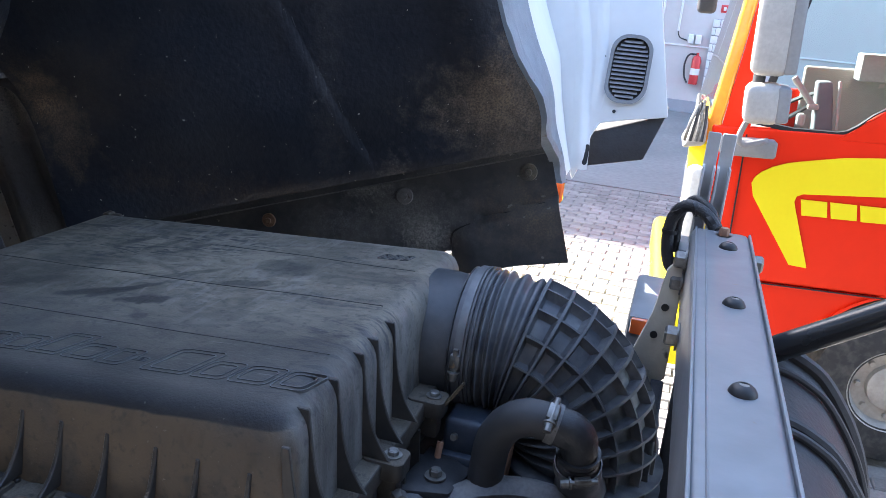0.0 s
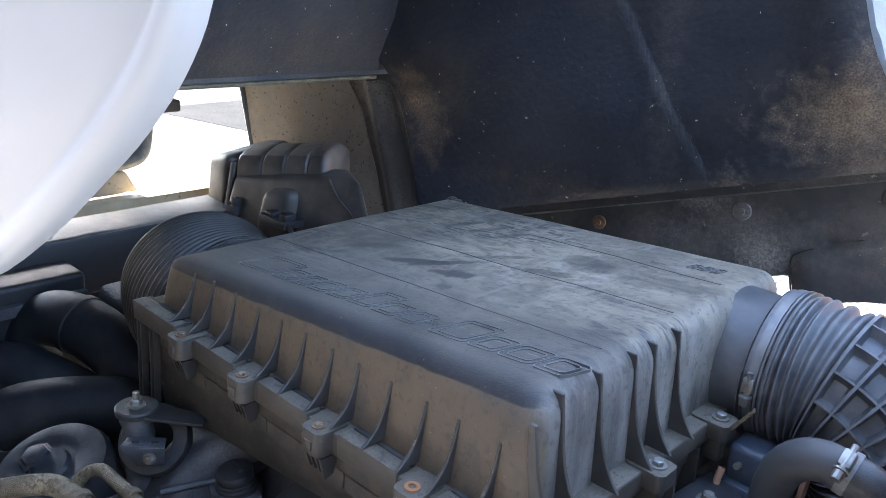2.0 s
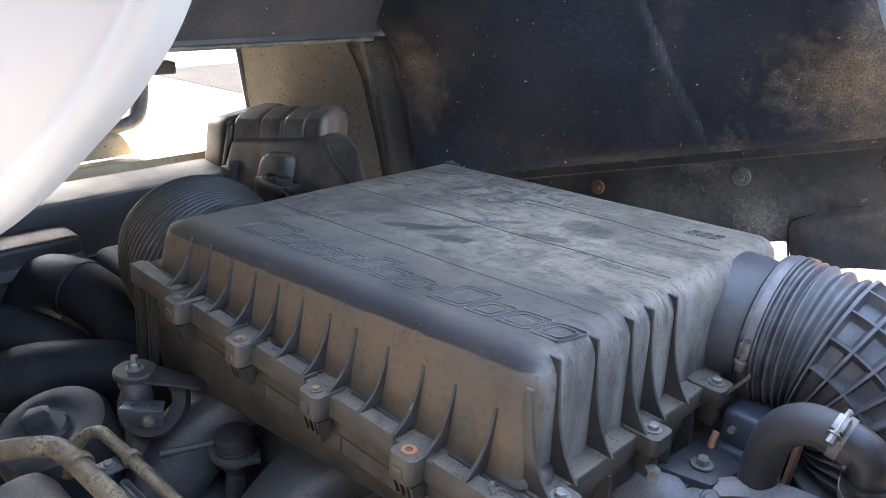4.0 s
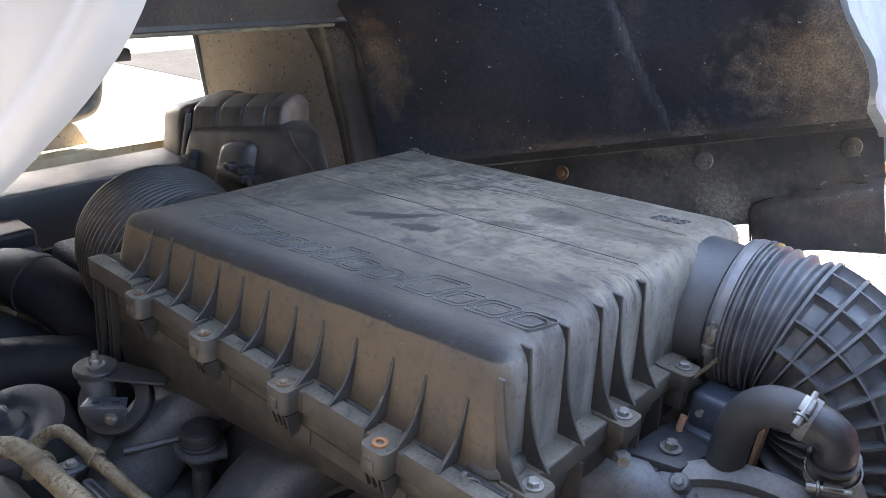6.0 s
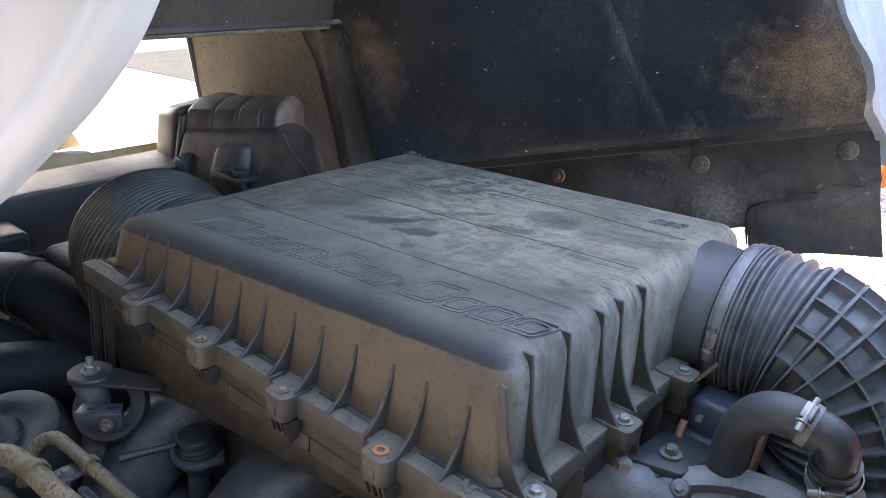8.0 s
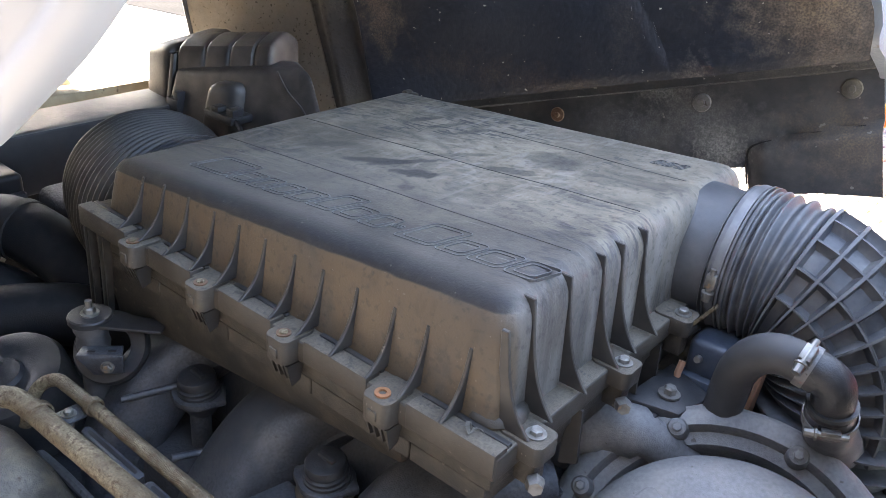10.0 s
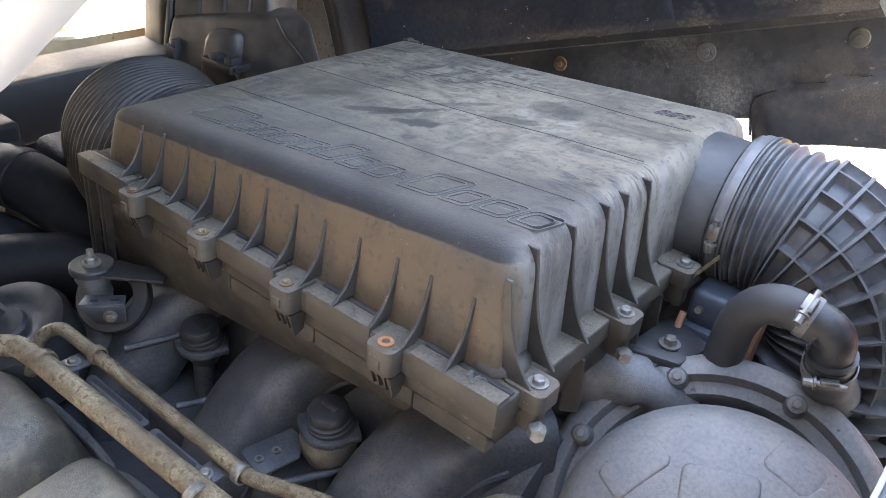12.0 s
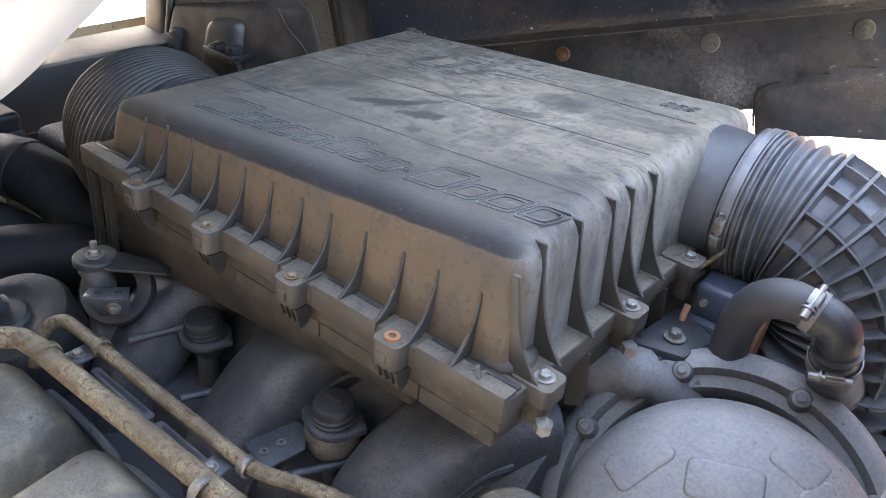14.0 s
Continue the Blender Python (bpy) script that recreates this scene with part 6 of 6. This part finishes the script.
on(bolt_plate, "arm", hexa([(-0.01, 0.23, 1.3), (0.03, 0.25, 1.3), (0.03, 0.35, 1.3), (-0.01, 0.35, 1.3), (-0.01, 0.23, 1.525), (0.03, 0.25, 1.525), (0.03, 0.35, 1.525), (-0.01, 0.35, 1.525)], 0.003), M_CAP)
sens = thing("sensor_block", "dark blue-black sensor block with a copper bracket", "sensor", at=pose(0.03, 0.4, 1.4))
on(sens, "block", merge(slab(0.014, 0.09, 0.355, 0.43, 1.53, 1.578, 0.008, 3), slab(0.008, 0.06, 0.345, 0.43, 1.49, 1.535, 0.005, 2)), M_BLUEPL)
on(sens, "copper_bracket", sweep(smooth_path([(0.016, 0.345, 1.55), (0.016, 0.338, 1.532), (0.024, 0.336, 1.52), (0.038, 0.336, 1.512), (0.05, 0.34, 1.49)], 4), 0.0042, 8), M_COPPER)
on(sens, "tan_strip", hexa([(0.014, 0.348, 1.592), (0.036, 0.348, 1.626), (0.036, 0.356, 1.626), (0.014, 0.356, 1.592), (0.012, 0.348, 1.596), (0.034, 0.348, 1.631), (0.034, 0.356, 1.631), (0.012, 0.356, 1.596)], 0.0006, 1), M_PIPE, "bare tan metal strip")
on(sens, "copper_strip", hexa([(0.088, 0.365, 1.48), (0.094, 0.365, 1.48), (0.096, 0.38, 1.48), (0.088, 0.38, 1.48), (0.096, 0.36, 1.58), (0.101, 0.36, 1.58), (0.102, 0.375, 1.58), (0.095, 0.375, 1.58)], 0.001, 1), M_COPPER)
on(sens, "terminal", lathe([(0, 0.006), (0.004, 0.006), (0.005, 0.0), (0, 0)], 10, (0, -1, 0.2), (0.03, 0.354, 1.556)), M_STEEL)
# chassis below
chassis = thing("chassis_frame", "dark steel chassis side member of the truck", "chassis", at=pose(-0.5, 0.3, 0.6))
for y in (-0.1, 0.7):
    on(chassis, "side_member", slab(-1.45, 3.0, y - 0.04, y + 0.04, 0.65, 0.92, 0.005), M_ENGINE)
on(chassis, "gearbox_cover", slab(0.0, 0.5, 0.1, 0.75, 0.9, 1.30, 0.03, 3), M_ENGINE)
on(chassis, "cross_member", slab(0.0, 0.27, 0.62, 0.86, 1.15, 1.42, 0.01, 2), M_ENGINE)
# Dark slab added to close the bright gap below the elbow.
on(chassis, "heat_shield", slab(-0.25, 0.24, 0.66, 0.68, 1.1, 1.57, 0.004), M_ENGINE)
on(chassis, "bumper", slab(-1.72, -1.5, -0.9, 1.5, 0.45, 0.8, 0.03, 3), M_DARKPL)

# ---------------------------------------------------------------- red truck parked beside
TR = pose(0.37, 3.42, 0.0, 0, -2, 3)
truck = thing("red_truck", "red and yellow cab-over truck parked on the pavers", "truck", at=TR)


def tp(name, bm, material, label="", smooth=38, under=None):
    return part(name, bm, material, under or truck, label, smooth)


tp("door_skin", hexa([(0.10, 0.02, 0.86), (2.3, 0.02, 0.86), (2.3, 0.08, 0.86), (0.10, 0.08, 0.86), (0.04, 0.0, 1.58), (2.3, 0.0, 1.62), (2.3, 0.06, 1.62), (0.04, 0.06, 1.58)], 0.015, 3), M_RED, "bright red door skin")
fender = [(0.13, 0.55), (0.60, 0.55)] + [(1.06 - 0.475 * math.cos(radians(a)), 0.40 + 0.475 * math.sin(radians(a))) for a in range(20, 161, 7)] + [(1.52, 0.55), (2.2, 0.55), (2.2, 0.850), (0.11, 0.850)]
tp("sill_panel", plate(fender, 0.035, 0.075, 0.004), M_RED, "red lower panel with the wheel arch")
arch = [(1.06 - 0.49 * math.cos(radians(a)), 0.40 + 0.49 * math.sin(radians(a))) for a in range(20, 161, 7)]
tp("wheel_arch", loft([[(x, yy, z) for x, z in arch] for yy in (0.022, 0.06)], 0.014), M_RED, "flared wheel arch lip")
tp("front_panel", hexa([(0.0, 0.12, 0.5), (0.12, 0.02, 0.5), (0.16, 2.1, 0.5), (0.12, 2.0, 0.5), (-0.045, 0.10, 1.47), (0.06, 0.0, 1.54), (0.16, 2.12, 1.52), (0.10, 2.02, 1.46)], 0.03, 4), M_YELLOW, "yellow front panel")
tp("front_pillar", hexa([(0.0, 0.03, 1.48), (0.070, 0.0, 1.52), (0.078, 0.06, 1.52), (0.01, 0.1, 1.48), (0.156, 0.09, 2.55), (0.210, 0.07, 2.55), (0.217, 0.13, 2.55), (0.164, 0.16, 2.55)], 0.018, 4), M_ORANGE, "orange windscreen pillar")
tp("door_frame", hexa([(0.072, 0.004, 1.52), (0.20, 0.0, 1.54), (0.20, 0.05, 1.54), (0.080, 0.06, 1.52), (0.212, 0.074, 2.55), (0.30, 0.07, 2.55), (0.30, 0.12, 2.55), (0.219, 0.13, 2.55)], 0.008, 2), M_RED, "red door frame beside the pillar")
tp("far_pillar", hexa([(0.10, 2.02, 1.5), (0.22, 2.06, 1.54), (0.23, 2.1, 1.54), (0.11, 2.1, 1.5), (0.25, 1.96, 2.55), (0.35, 1.99, 2.55), (0.35, 2.05, 2.55), (0.25, 2.04, 2.55)], 0.015, 3), M_MIRROR)
tp("rear_pillar", slab(1.35, 1.5, 0.03, 0.1, 1.6, 2.6, 0.01), M_RED)
tp("roof", slab(0.16, 2.3, 0.06, 2.06, 2.53, 2.68, 0.05, 4), M_RED)
tp("back_wall", slab(2.24, 2.3, 0.04, 2.1, 0.86, 1.65, 0.01), M_RED)
tp("far_side", slab(0.12, 2.3, 2.04, 2.1, 0.6, 1.6, 0.01), M_RED)
tp("cab_floor", slab(0.1, 2.26, 0.08, 2.06, 0.86, 0.94, 0.01), M_DARKPL)
ws = tp("windscreen", loft([[(0.01, 0.10, 1.52), (0.015, 1.06, 1.52), (0.12, 2.02, 1.52)], [(0.17, 0.15, 2.52), (0.18, 1.06, 2.52), (0.26, 1.97, 2.52)]]), M_GLASS, "clear windscreen", 60)
ws.visible_shadow = False
win = [(0.20, 1.60), (0.36, 1.578), (0.56, 1.578), (0.60, 1.588), (0.64, 1.615), (0.70, 1.672), (0.75, 1.706), (0.85, 1.724), (1.34, 1.735), (1.34, 2.5), (0.42, 2.5)]
cx, cz = sum(p[0] for p in win) / len(win), sum(p[1] for p in win) / len(win)
rows = []
for k, yy in ((1.0, 0.028), (1.0, 0.006), (0.93, 0.006), (0.92, 0.028)):
    rows.append([(cx + (px - cx) * k, yy, cz + (pz - cz) * k) for px, pz in win])
tp("window_seal", loft(rows, close=True), M_BLACKRIM, "black rubber window seal")
sp = tp("side_window", loft([[(cx + (px - cx) * k, 0.018, cz + (pz - cz) * k) for px, pz in win] for k in (0.94, 0.5, 0.02)], close=True), M_GLASS, "clear side window", 0)
sp.visible_shadow = False
# upper skin round the window
tp("door_step", hexa([(0.57, -0.004, 1.56), (2.3, -0.002, 1.56), (2.3, 0.06, 1.56), (0.57, 0.06, 1.56), (0.765, 0.004, 1.712), (2.3, 0.004, 1.735), (2.3, 0.06, 1.735), (0.765, 0.06, 1.712)], 0.006, 2), M_RED)


def stripe(poly, name="yellow_stripe"):
    """A flat stripe on the door, which leans a little."""
    bm = bmesh.new()
    pts = [(x - 0.085, 0.013 - (z - 0.86) / 0.72 * 0.02, z) for x, z in poly]
    a, c = [bm.verts.new((x, y - 0.003, z)) for x, y, z in pts], [bm.verts.new((x, y + 0.004, z)) for x, y, z in pts]
    bm.faces.new(a)
    bm.faces.new(c[::-1])
    for i in range(len(pts)):
        bm.faces.new((a[i - 1], a[i], c[i], c[i - 1]))
    return tp(name, bm, M_YELLOW, smooth=0)


stripe([(0.334, 1.33), (0.35, 1.27), (0.559, 0.963), (0.639, 0.957), (0.545, 1.22), (0.53, 1.265), (0.535, 1.29), (0.56, 1.304), (0.9, 1.328), (2.2, 1.36), (2.2, 1.53), (0.867, 1.50), (0.7, 1.485), (0.531, 1.452), (0.47, 1.438), (0.41, 1.414), (0.365, 1.385), (0.342, 1.358)])
for k in range(8):
    stripe([(0.572 + 0.125 * k, 1.205), (0.680 + 0.125 * k, 1.207), (0.668 + 0.125 * k, 1.279), (0.556 + 0.125 * k, 1.279)], "yellow_square")
tp("door_gap", slab(0.19, 0.196, -0.002, 0.012, 0.9, 1.55, 0.0), M_BLACKRIM, smooth=0)
tp("sill_line", slab(0.1, 2.2, 0.012, 0.02, 0.851, 0.857, 0.001), M_BLACKRIM)
for z0, z1 in ((1.83, 2.3), (1.63, 1.80)):
    mir = tp("mirror_shell", hexa([(0.125, -0.30, z0), (0.285, -0.27, z0), (0.295, -0.10, z0), (0.145, -0.12, z0), (0.118, -0.30, z1), (0.28, -0.27, z1), (0.29, -0.10, z1), (0.138, -0.12, z1)], 0.04, 5), M_MIRROR, "weathered grey mirror shell")
    part("mirror_back", hexa([(0.262, -0.275, z0 + 0.008), (0.315, -0.26, z0 + 0.012), (0.325, -0.11, z0 + 0.012), (0.272, -0.11, z0 + 0.008), (0.256, -0.275, z1 - 0.008), (0.31, -0.26, z1 - 0.012), (0.32, -0.11, z1 - 0.012), (0.266, -0.11, z1 - 0.008)], 0.012, 3), M_GREYPL, mir, "darker grey mirror back")
tp("mirror_arm", sweep(smooth_path([(0.17, -0.2, 1.66), (0.14, -0.2, 1.57), (0.16, -0.18, 1.53), (0.22, -0.14, 1.535), (0.27, -0.08, 1.54)], 5), 0.013, 12), M_GREYPL, "bent grey mirror arm")
tp("mirror_stem", sweep([(0.18, -0.2, 1.79), (0.18, -0.2, 1.84)], 0.025, 12), M_DARKPL)
tp("mirror_foot", slab(0.08, 0.32, -0.09, 0.0, 1.46, 1.54, 0.015, 3), M_GREYPL)
tp("front_blinker", slab(-0.10, -0.02, -0.02, 0.08, 2.06, 2.2, 0.02, 3), M_DARKPL)
tp("headlight", slab(-0.035, 0.1, 0.02, 0.35, 1.0, 1.38, 0.04, 4), M_LENS, "clear headlight")
tp("front_bumper", slab(-0.1, 0.15, 0.03, 2.1, 0.35, 0.62, 0.05, 4), M_YELLOW)
cowl = tp("cowl_trim", hexa([(-0.085, 0.0, 1.46), (0.02, -0.01, 1.48), (0.04, 0.3, 1.48), (-0.08, 0.3, 1.46), (-0.02, 0.02, 1.64), (0.02, 0.0, 1.60), (0.04, 0.28, 1.60), (-0.01, 0.26, 1.64)], 0.02, 3), M_MIRROR, "weathered grey cowl trim")
for k in range(4):
    part("wiper_link", sweep(smooth_path([(-0.075 + 0.025 * k, -0.02, 1.5), (-0.06 + 0.022 * k, -0.03 + 0.01 * k, 1.58), (-0.03 + 0.012 * k, 0.02, 1.66 + 0.012 * (k % 3))], 4), 0.008, 8), M_DARKPL if k % 2 else M_STEEL, cowl)
tp("wiper", merge(sweep(smooth_path([(-0.02, 0.15, 1.53), (0.0, 0.6, 1.56), (0.03, 1.1, 1.60)], 4), 0.012, 8), slab(-0.05, 0.0, 0.1, 0.22, 1.50, 1.56, 0.01)), M_DARKPL)
for y in (0.35, 1.3):
    st = tp("cab_seat", slab(0.95, 1.5, y, y + 0.5, 0.95, 1.32, 0.05, 4), M_SEAT, "grey cab seat")
    part("backrest", hexa([(1.4, y, 1.3), (1.55, y, 1.3), (1.55, y + 0.5, 1.3), (1.4, y + 0.5, 1.3), (1.55, y + 0.05, 2.05), (1.65, y + 0.05, 2.05), (1.65, y + 0.45, 2.05), (1.55, y + 0.45, 2.05)], 0.04, 4), M_SEAT, st)
tp("inner_trim", slab(0.72, 2.2, 1.97, 2.02, 0.95, 1.762, 0.02, 3), M_TRIM, "beige far door trim")
tp("document_box", slab(1.015, 1.45, 1.80, 1.96, 1.70, 1.868, 0.012, 2), M_MIRROR, "pale box on the far side")
tp("console_column", hexa([(0.586, 0.58, 1.40), (0.69, 0.58, 1.40), (0.69, 0.70, 1.40), (0.586, 0.70, 1.40), (0.557, 0.60, 1.765), (0.632, 0.60, 1.768), (0.632, 0.68, 1.768), (0.557, 0.68, 1.765)], 0.015, 3), M_SEAT, "blue-grey column in the cab")
tp("door_strap", hexa([(0.690, 0.59, 1.40), (0.704, 0.59, 1.40), (0.704, 0.61, 1.40), (0.690, 0.61, 1.40), (0.655, 0.59, 1.772), (0.669, 0.59, 1.772), (0.669, 0.61, 1.772), (0.655, 0.61, 1.772)], 0.003, 1), M_MIRROR)
tp("shift_lever", merge(sweep(smooth_path([(0.445, 0.60, 1.775), (0.50, 0.60, 1.708), (0.555, 0.60, 1.640)], 4), 0.016, 12), slab(0.53, 0.585, 0.58, 0.62, 1.622, 1.652, 0.01, 2), slab(0.49, 0.53, 0.58, 0.62, 1.538, 1.60, 0.012, 3)), M_MIRROR, "pale lever with its knob")
tp("near_trim", slab(0.2, 2.2, 0.085, 0.12, 0.95, 1.57, 0.01, 2), M_DARKPL)
tp("back_trim", slab(2.18, 2.235, 0.1, 2.0, 0.95, 2.5, 0.01, 2), M_SEAT)
tp("dashboard", slab(0.12, 0.5, 0.1, 2.0, 1.2, 1.5, 0.06, 4), M_SEAT)
stw = turned(lathe([(0.21, -0.011), (0.22, 0.0), (0.21, 0.011), (0.2, 0.0)], 32, (0, 0, 1), (0, 0, 0), closed=True), Matrix.Translation((0.46, 0.9, 1.56)) @ Matrix.Rotation(radians(-35), 4, "Y"))
tp("steering_wheel", stw, M_DARKPL)
whl = tp("front_wheel", lathe([(0.20, -0.11), (0.30, -0.12), (0.375, -0.10), (0.385, -0.05), (0.385, 0.05), (0.375, 0.10), (0.30, 0.12), (0.20, 0.11)], 48, (0, -1, 0), (1.06, 0.16, 0.385), closed=True), M_TYRE, "dusty black tyre")
part("rim", lathe([(0.215, 0.10), (0.212, 0.115), (0.195, 0.10), (0.185, 0.05), (0.12, 0.045), (0.115, 0.075), (0.09, 0.085), (0.0, 0.085)], 40, (0, -1, 0), (1.06, 0.16, 0.385)), M_RIM, whl)
for k in range(8):
    a = radians(45 * k)
    part("wheel_nut", lathe([(0, 0.022), (0.014, 0.022), (0.016, 0.0)], 6, (0, -1, 0), (1.06 + 0.155 * math.cos(a), 0.113, 0.385 + 0.155 * math.sin(a))), M_RIM, whl, smooth=20)
wh2 = tp("far_wheel", lathe([(0.20, -0.11), (0.30, -0.12), (0.375, -0.10), (0.385, 0.0), (0.375, 0.10), (0.30, 0.12), (0.20, 0.11), (0, 0.1)], 32, (0, 1, 0), (1.12, 1.95, 0.385)), M_TYRE)
tp("chassis_rail", slab(0.2, 5.5, 0.5, 1.6, 0.55, 0.85, 0.02), M_ENGINE)
body = tp("box_body", slab(2.45, 6.0, 0.0, 2.15, 0.8, 2.9, 0.03, 3), M_RED, "red box body")
for y in (0.18, 1.95):
    tp("rear_wheel", lathe([(0, -0.1), (0.20, -0.11), (0.30, -0.12), (0.375, -0.10), (0.385, 0.0), (0.375, 0.10), (0.30, 0.12), (0.20, 0.11), (0, 0.1)], 32, (0, 1, 0), (4.6, y, 0.385)), M_TYRE)
tp("chrome_grab", sweep(smooth_path([(1.02, -0.03, 1.0), (1.01, -0.06, 1.05), (1.01, -0.06, 1.2), (1.02, -0.02, 1.25)], 4), 0.02, 12), M_CHROME)

# ---------------------------------------------------------------- hall behind the yard
BY = 17.4
tagged(part("wall_hall", slab(-60, 30, BY, BY + 0.4, 0.0, 15.0, 0.0), M_WALL, smooth=0), "pale grey clad hall wall in shade", "wall", kind="structure")
tagged(part("trim_plinth", slab(-45, 30, BY - 0.04, BY - 0.003, 0.0, 0.25, 0.01), M_PLINTH, smooth=0), "grey concrete plinth along the hall wall", "trim", kind="structure")
tagged(part("trim_wall_rail", slab(-45, 30, BY - 0.03, BY - 0.003, 1.33, 1.36, 0.003), M_WHITEPIPE, smooth=0), "thin horizontal rail on the hall wall", "trim", kind="structure")
cond = thing("conduit", "pale electric conduits with wall sockets", "conduit", at=pose(-0.3, BY, 1.4))
for x in (-0.55, -0.2):
    on(cond, "pipe", sweep([(x, BY - 0.05, 1.62 if x > -0.4 else 1.4), (x, BY - 0.05, 4.5)], 0.022, 10), M_WHITEPIPE)
on(cond, "cable", sweep(smooth_path([(-0.2, BY - 0.05, 1.62), (-0.15, BY - 0.06, 1.5), (0.0, BY - 0.06, 1.45)], 4), 0.012, 8), M_WIRE)
for x in (0.02, 0.17):
    on(cond, "socket", slab(x, x + 0.11, BY - 0.12, BY - 0.004, 1.4, 1.58, 0.01), M_WHITEPIPE)
ext = thing("fire_extinguisher", "red fire extinguisher with a black hose on the wall", "fire extinguisher", at=pose(0.26, BY - 0.12, 0.6))
on(ext, "cylinder", lathe([(0, -0.27), (0.085, -0.27), (0.09, -0.25), (0.09, 0.22), (0.07, 0.28), (0.03, 0.31), (0.03, 0.36), (0, 0.36)], 24, (0, 0, 1), (0.26, BY - 0.11, 0.87)), M_EXT)
on(ext, "hose", sweep(smooth_path([(0.24, BY - 0.14, 1.2), (0.1, BY - 0.15, 1.18), (0.04, BY - 0.15, 1.0), (0.07, BY - 0.15, 0.75), (0.14, BY - 0.14, 0.62)], 5), 0.018, 8), M_WIRE)
on(ext, "label_band", lathe([(0.0915, -0.08), (0.0925, -0.08), (0.0925, 0.05), (0.0915, 0.05)], 24, (0, 0, 1), (0.26, BY - 0.11, 0.87), closed=True), M_BLOCK)
sign = thing("fire_sign", "small red fire extinguisher sign on the wall", "sign", at=pose(0.62, BY - 0.02, 2.1))
on(sign, "board", slab(0.55, 0.7, BY - 0.02, BY - 0.003, 2.05, 2.2, 0.003), M_EXT)
on(sign, "symbol", slab(0.6, 0.65, BY - 0.0245, BY - 0.0205, 2.09, 2.16, 0.001), M_BLOCK)
pier = thing("block_pier", "white glazed block pier against the hall wall", "pier", at=pose(0.66, BY - 0.1, 0.3))
on(pier, "pier_core", slab(0.46, 0.88, BY - 0.08, BY - 0.002, 0.45, 1.92, 0.0), M_PLINTH, smooth=0)
for r in range(9):
    for k in range(3):
        x0 = 0.445 + 0.15 * k - (0.07 if r % 2 else 0)
        x1 = x0 + 0.138
        x0, x1 = max(0.45, x0), min(0.89, x1)
        if x1 - x0 > 0.02:
            on(pier, "block", slab(x0, x1, BY - 0.11, BY - 0.07, 0.47 + 0.162 * r, 0.615 + 0.162 * r, 0.006), M_BLOCK)

# ---------------------------------------------------------------- yard ground and pavers
tagged(part("ground", slab(-300, 300, -300, 300, -0.3, -0.012, 0.0), M_GROUND, smooth=0), "grey concrete yard ground", "ground", kind="structure")
tagged(part("pavement_strip", slab(-300, 300, 9.1, BY - 0.04, -0.02, 0.0, 0.0), M_GROUND, smooth=0), "smooth grey concrete strip before the hall", "pavement", kind="structure")
# Flat wedge of darker ground laid over the concrete.
tagged(part("asphalt_strip", plate([(-10.6, 4.5), (-7.0, 5.37), (-6.2, 9.5), (-10.3, 9.5), (-10.05, 6.4), (-9.97, 5.3)], -0.05, -0.006, 0.0, "z"), M_DARKGROUND, smooth=0), "darker grey strip crossing the concrete yard", "road", kind="structure")
pave = thing("pavement_blocks", "grey concrete block paving in running bond", "pavement", kind="structure")


def paver_mesh(w, d):
    bm = slab(-w / 2, w / 2, -d / 2, d / 2, -0.06, 0.0, 0.0)
    top = [e for e in bm.edges if all(v.co.z > -0.01 for v in e.verts)]
    bmesh.ops.bevel(bm, geom=top, offset=0.008, segments=1, affect="EDGES")
    me = bpy.data.meshes.new("paver")
    bm.to_mesh(me)
    bm.free()
    me.materials.append(M_PAVER)
    return me


PW, PD = 0.205, 0.103
pmesh = paver_mesh(PW, PD)
base_v = [v.co.copy() for v in pmesh.vertices]
base_f = [tuple(p.vertices) for p in pmesh.polygons]
verts, faces, count = [], [], 0
rng = random.Random(4)
for r in range(-20, 62):
    for k in range(-12, 10):
        x, y = k * 0.213 + (0.1065 if r % 2 else 0.0), 3.4 + r * 0.111
        if y > 9.04 or not -2.2 < x < 1.9:
            continue
        dz, rz, tx, ty = rng.uniform(-0.004, 0.003), rng.uniform(-0.02, 0.02), rng.uniform(-0.02, 0.02), rng.uniform(-0.02, 0.02)
        m = Matrix.LocRotScale((x, y, dz), Euler((tx, ty, rz)), None)
        if count < 300 and -0.9 < x < 0.5 and 4.4 < y < 8.0:
            ob = new("paver", pmesh)
            ob.parent = pave
            ob.matrix_basis = m
            count += 1
        else:
            o = len(verts)
            verts += [m @ v for v in base_v]
            faces += [tuple(i + o for i in f) for f in base_f]
me = bpy.data.meshes.new("paver_field")
me.from_pydata(verts, [], faces)
me.materials.append(M_PAVER)
fld = new("paver_field", me)
fld.parent = pave
fld["kind"] = "stuff"


# unseen wall added behind the camera to hold back light from that side
tagged(part("wall_yard", slab(-40, 40, -3.6, -3.2, 0.0, 6.5, 0.0), M_LIGHTBLOCK, smooth=0), "unseen dark wall added behind the camera to block light", "wall", kind="structure")
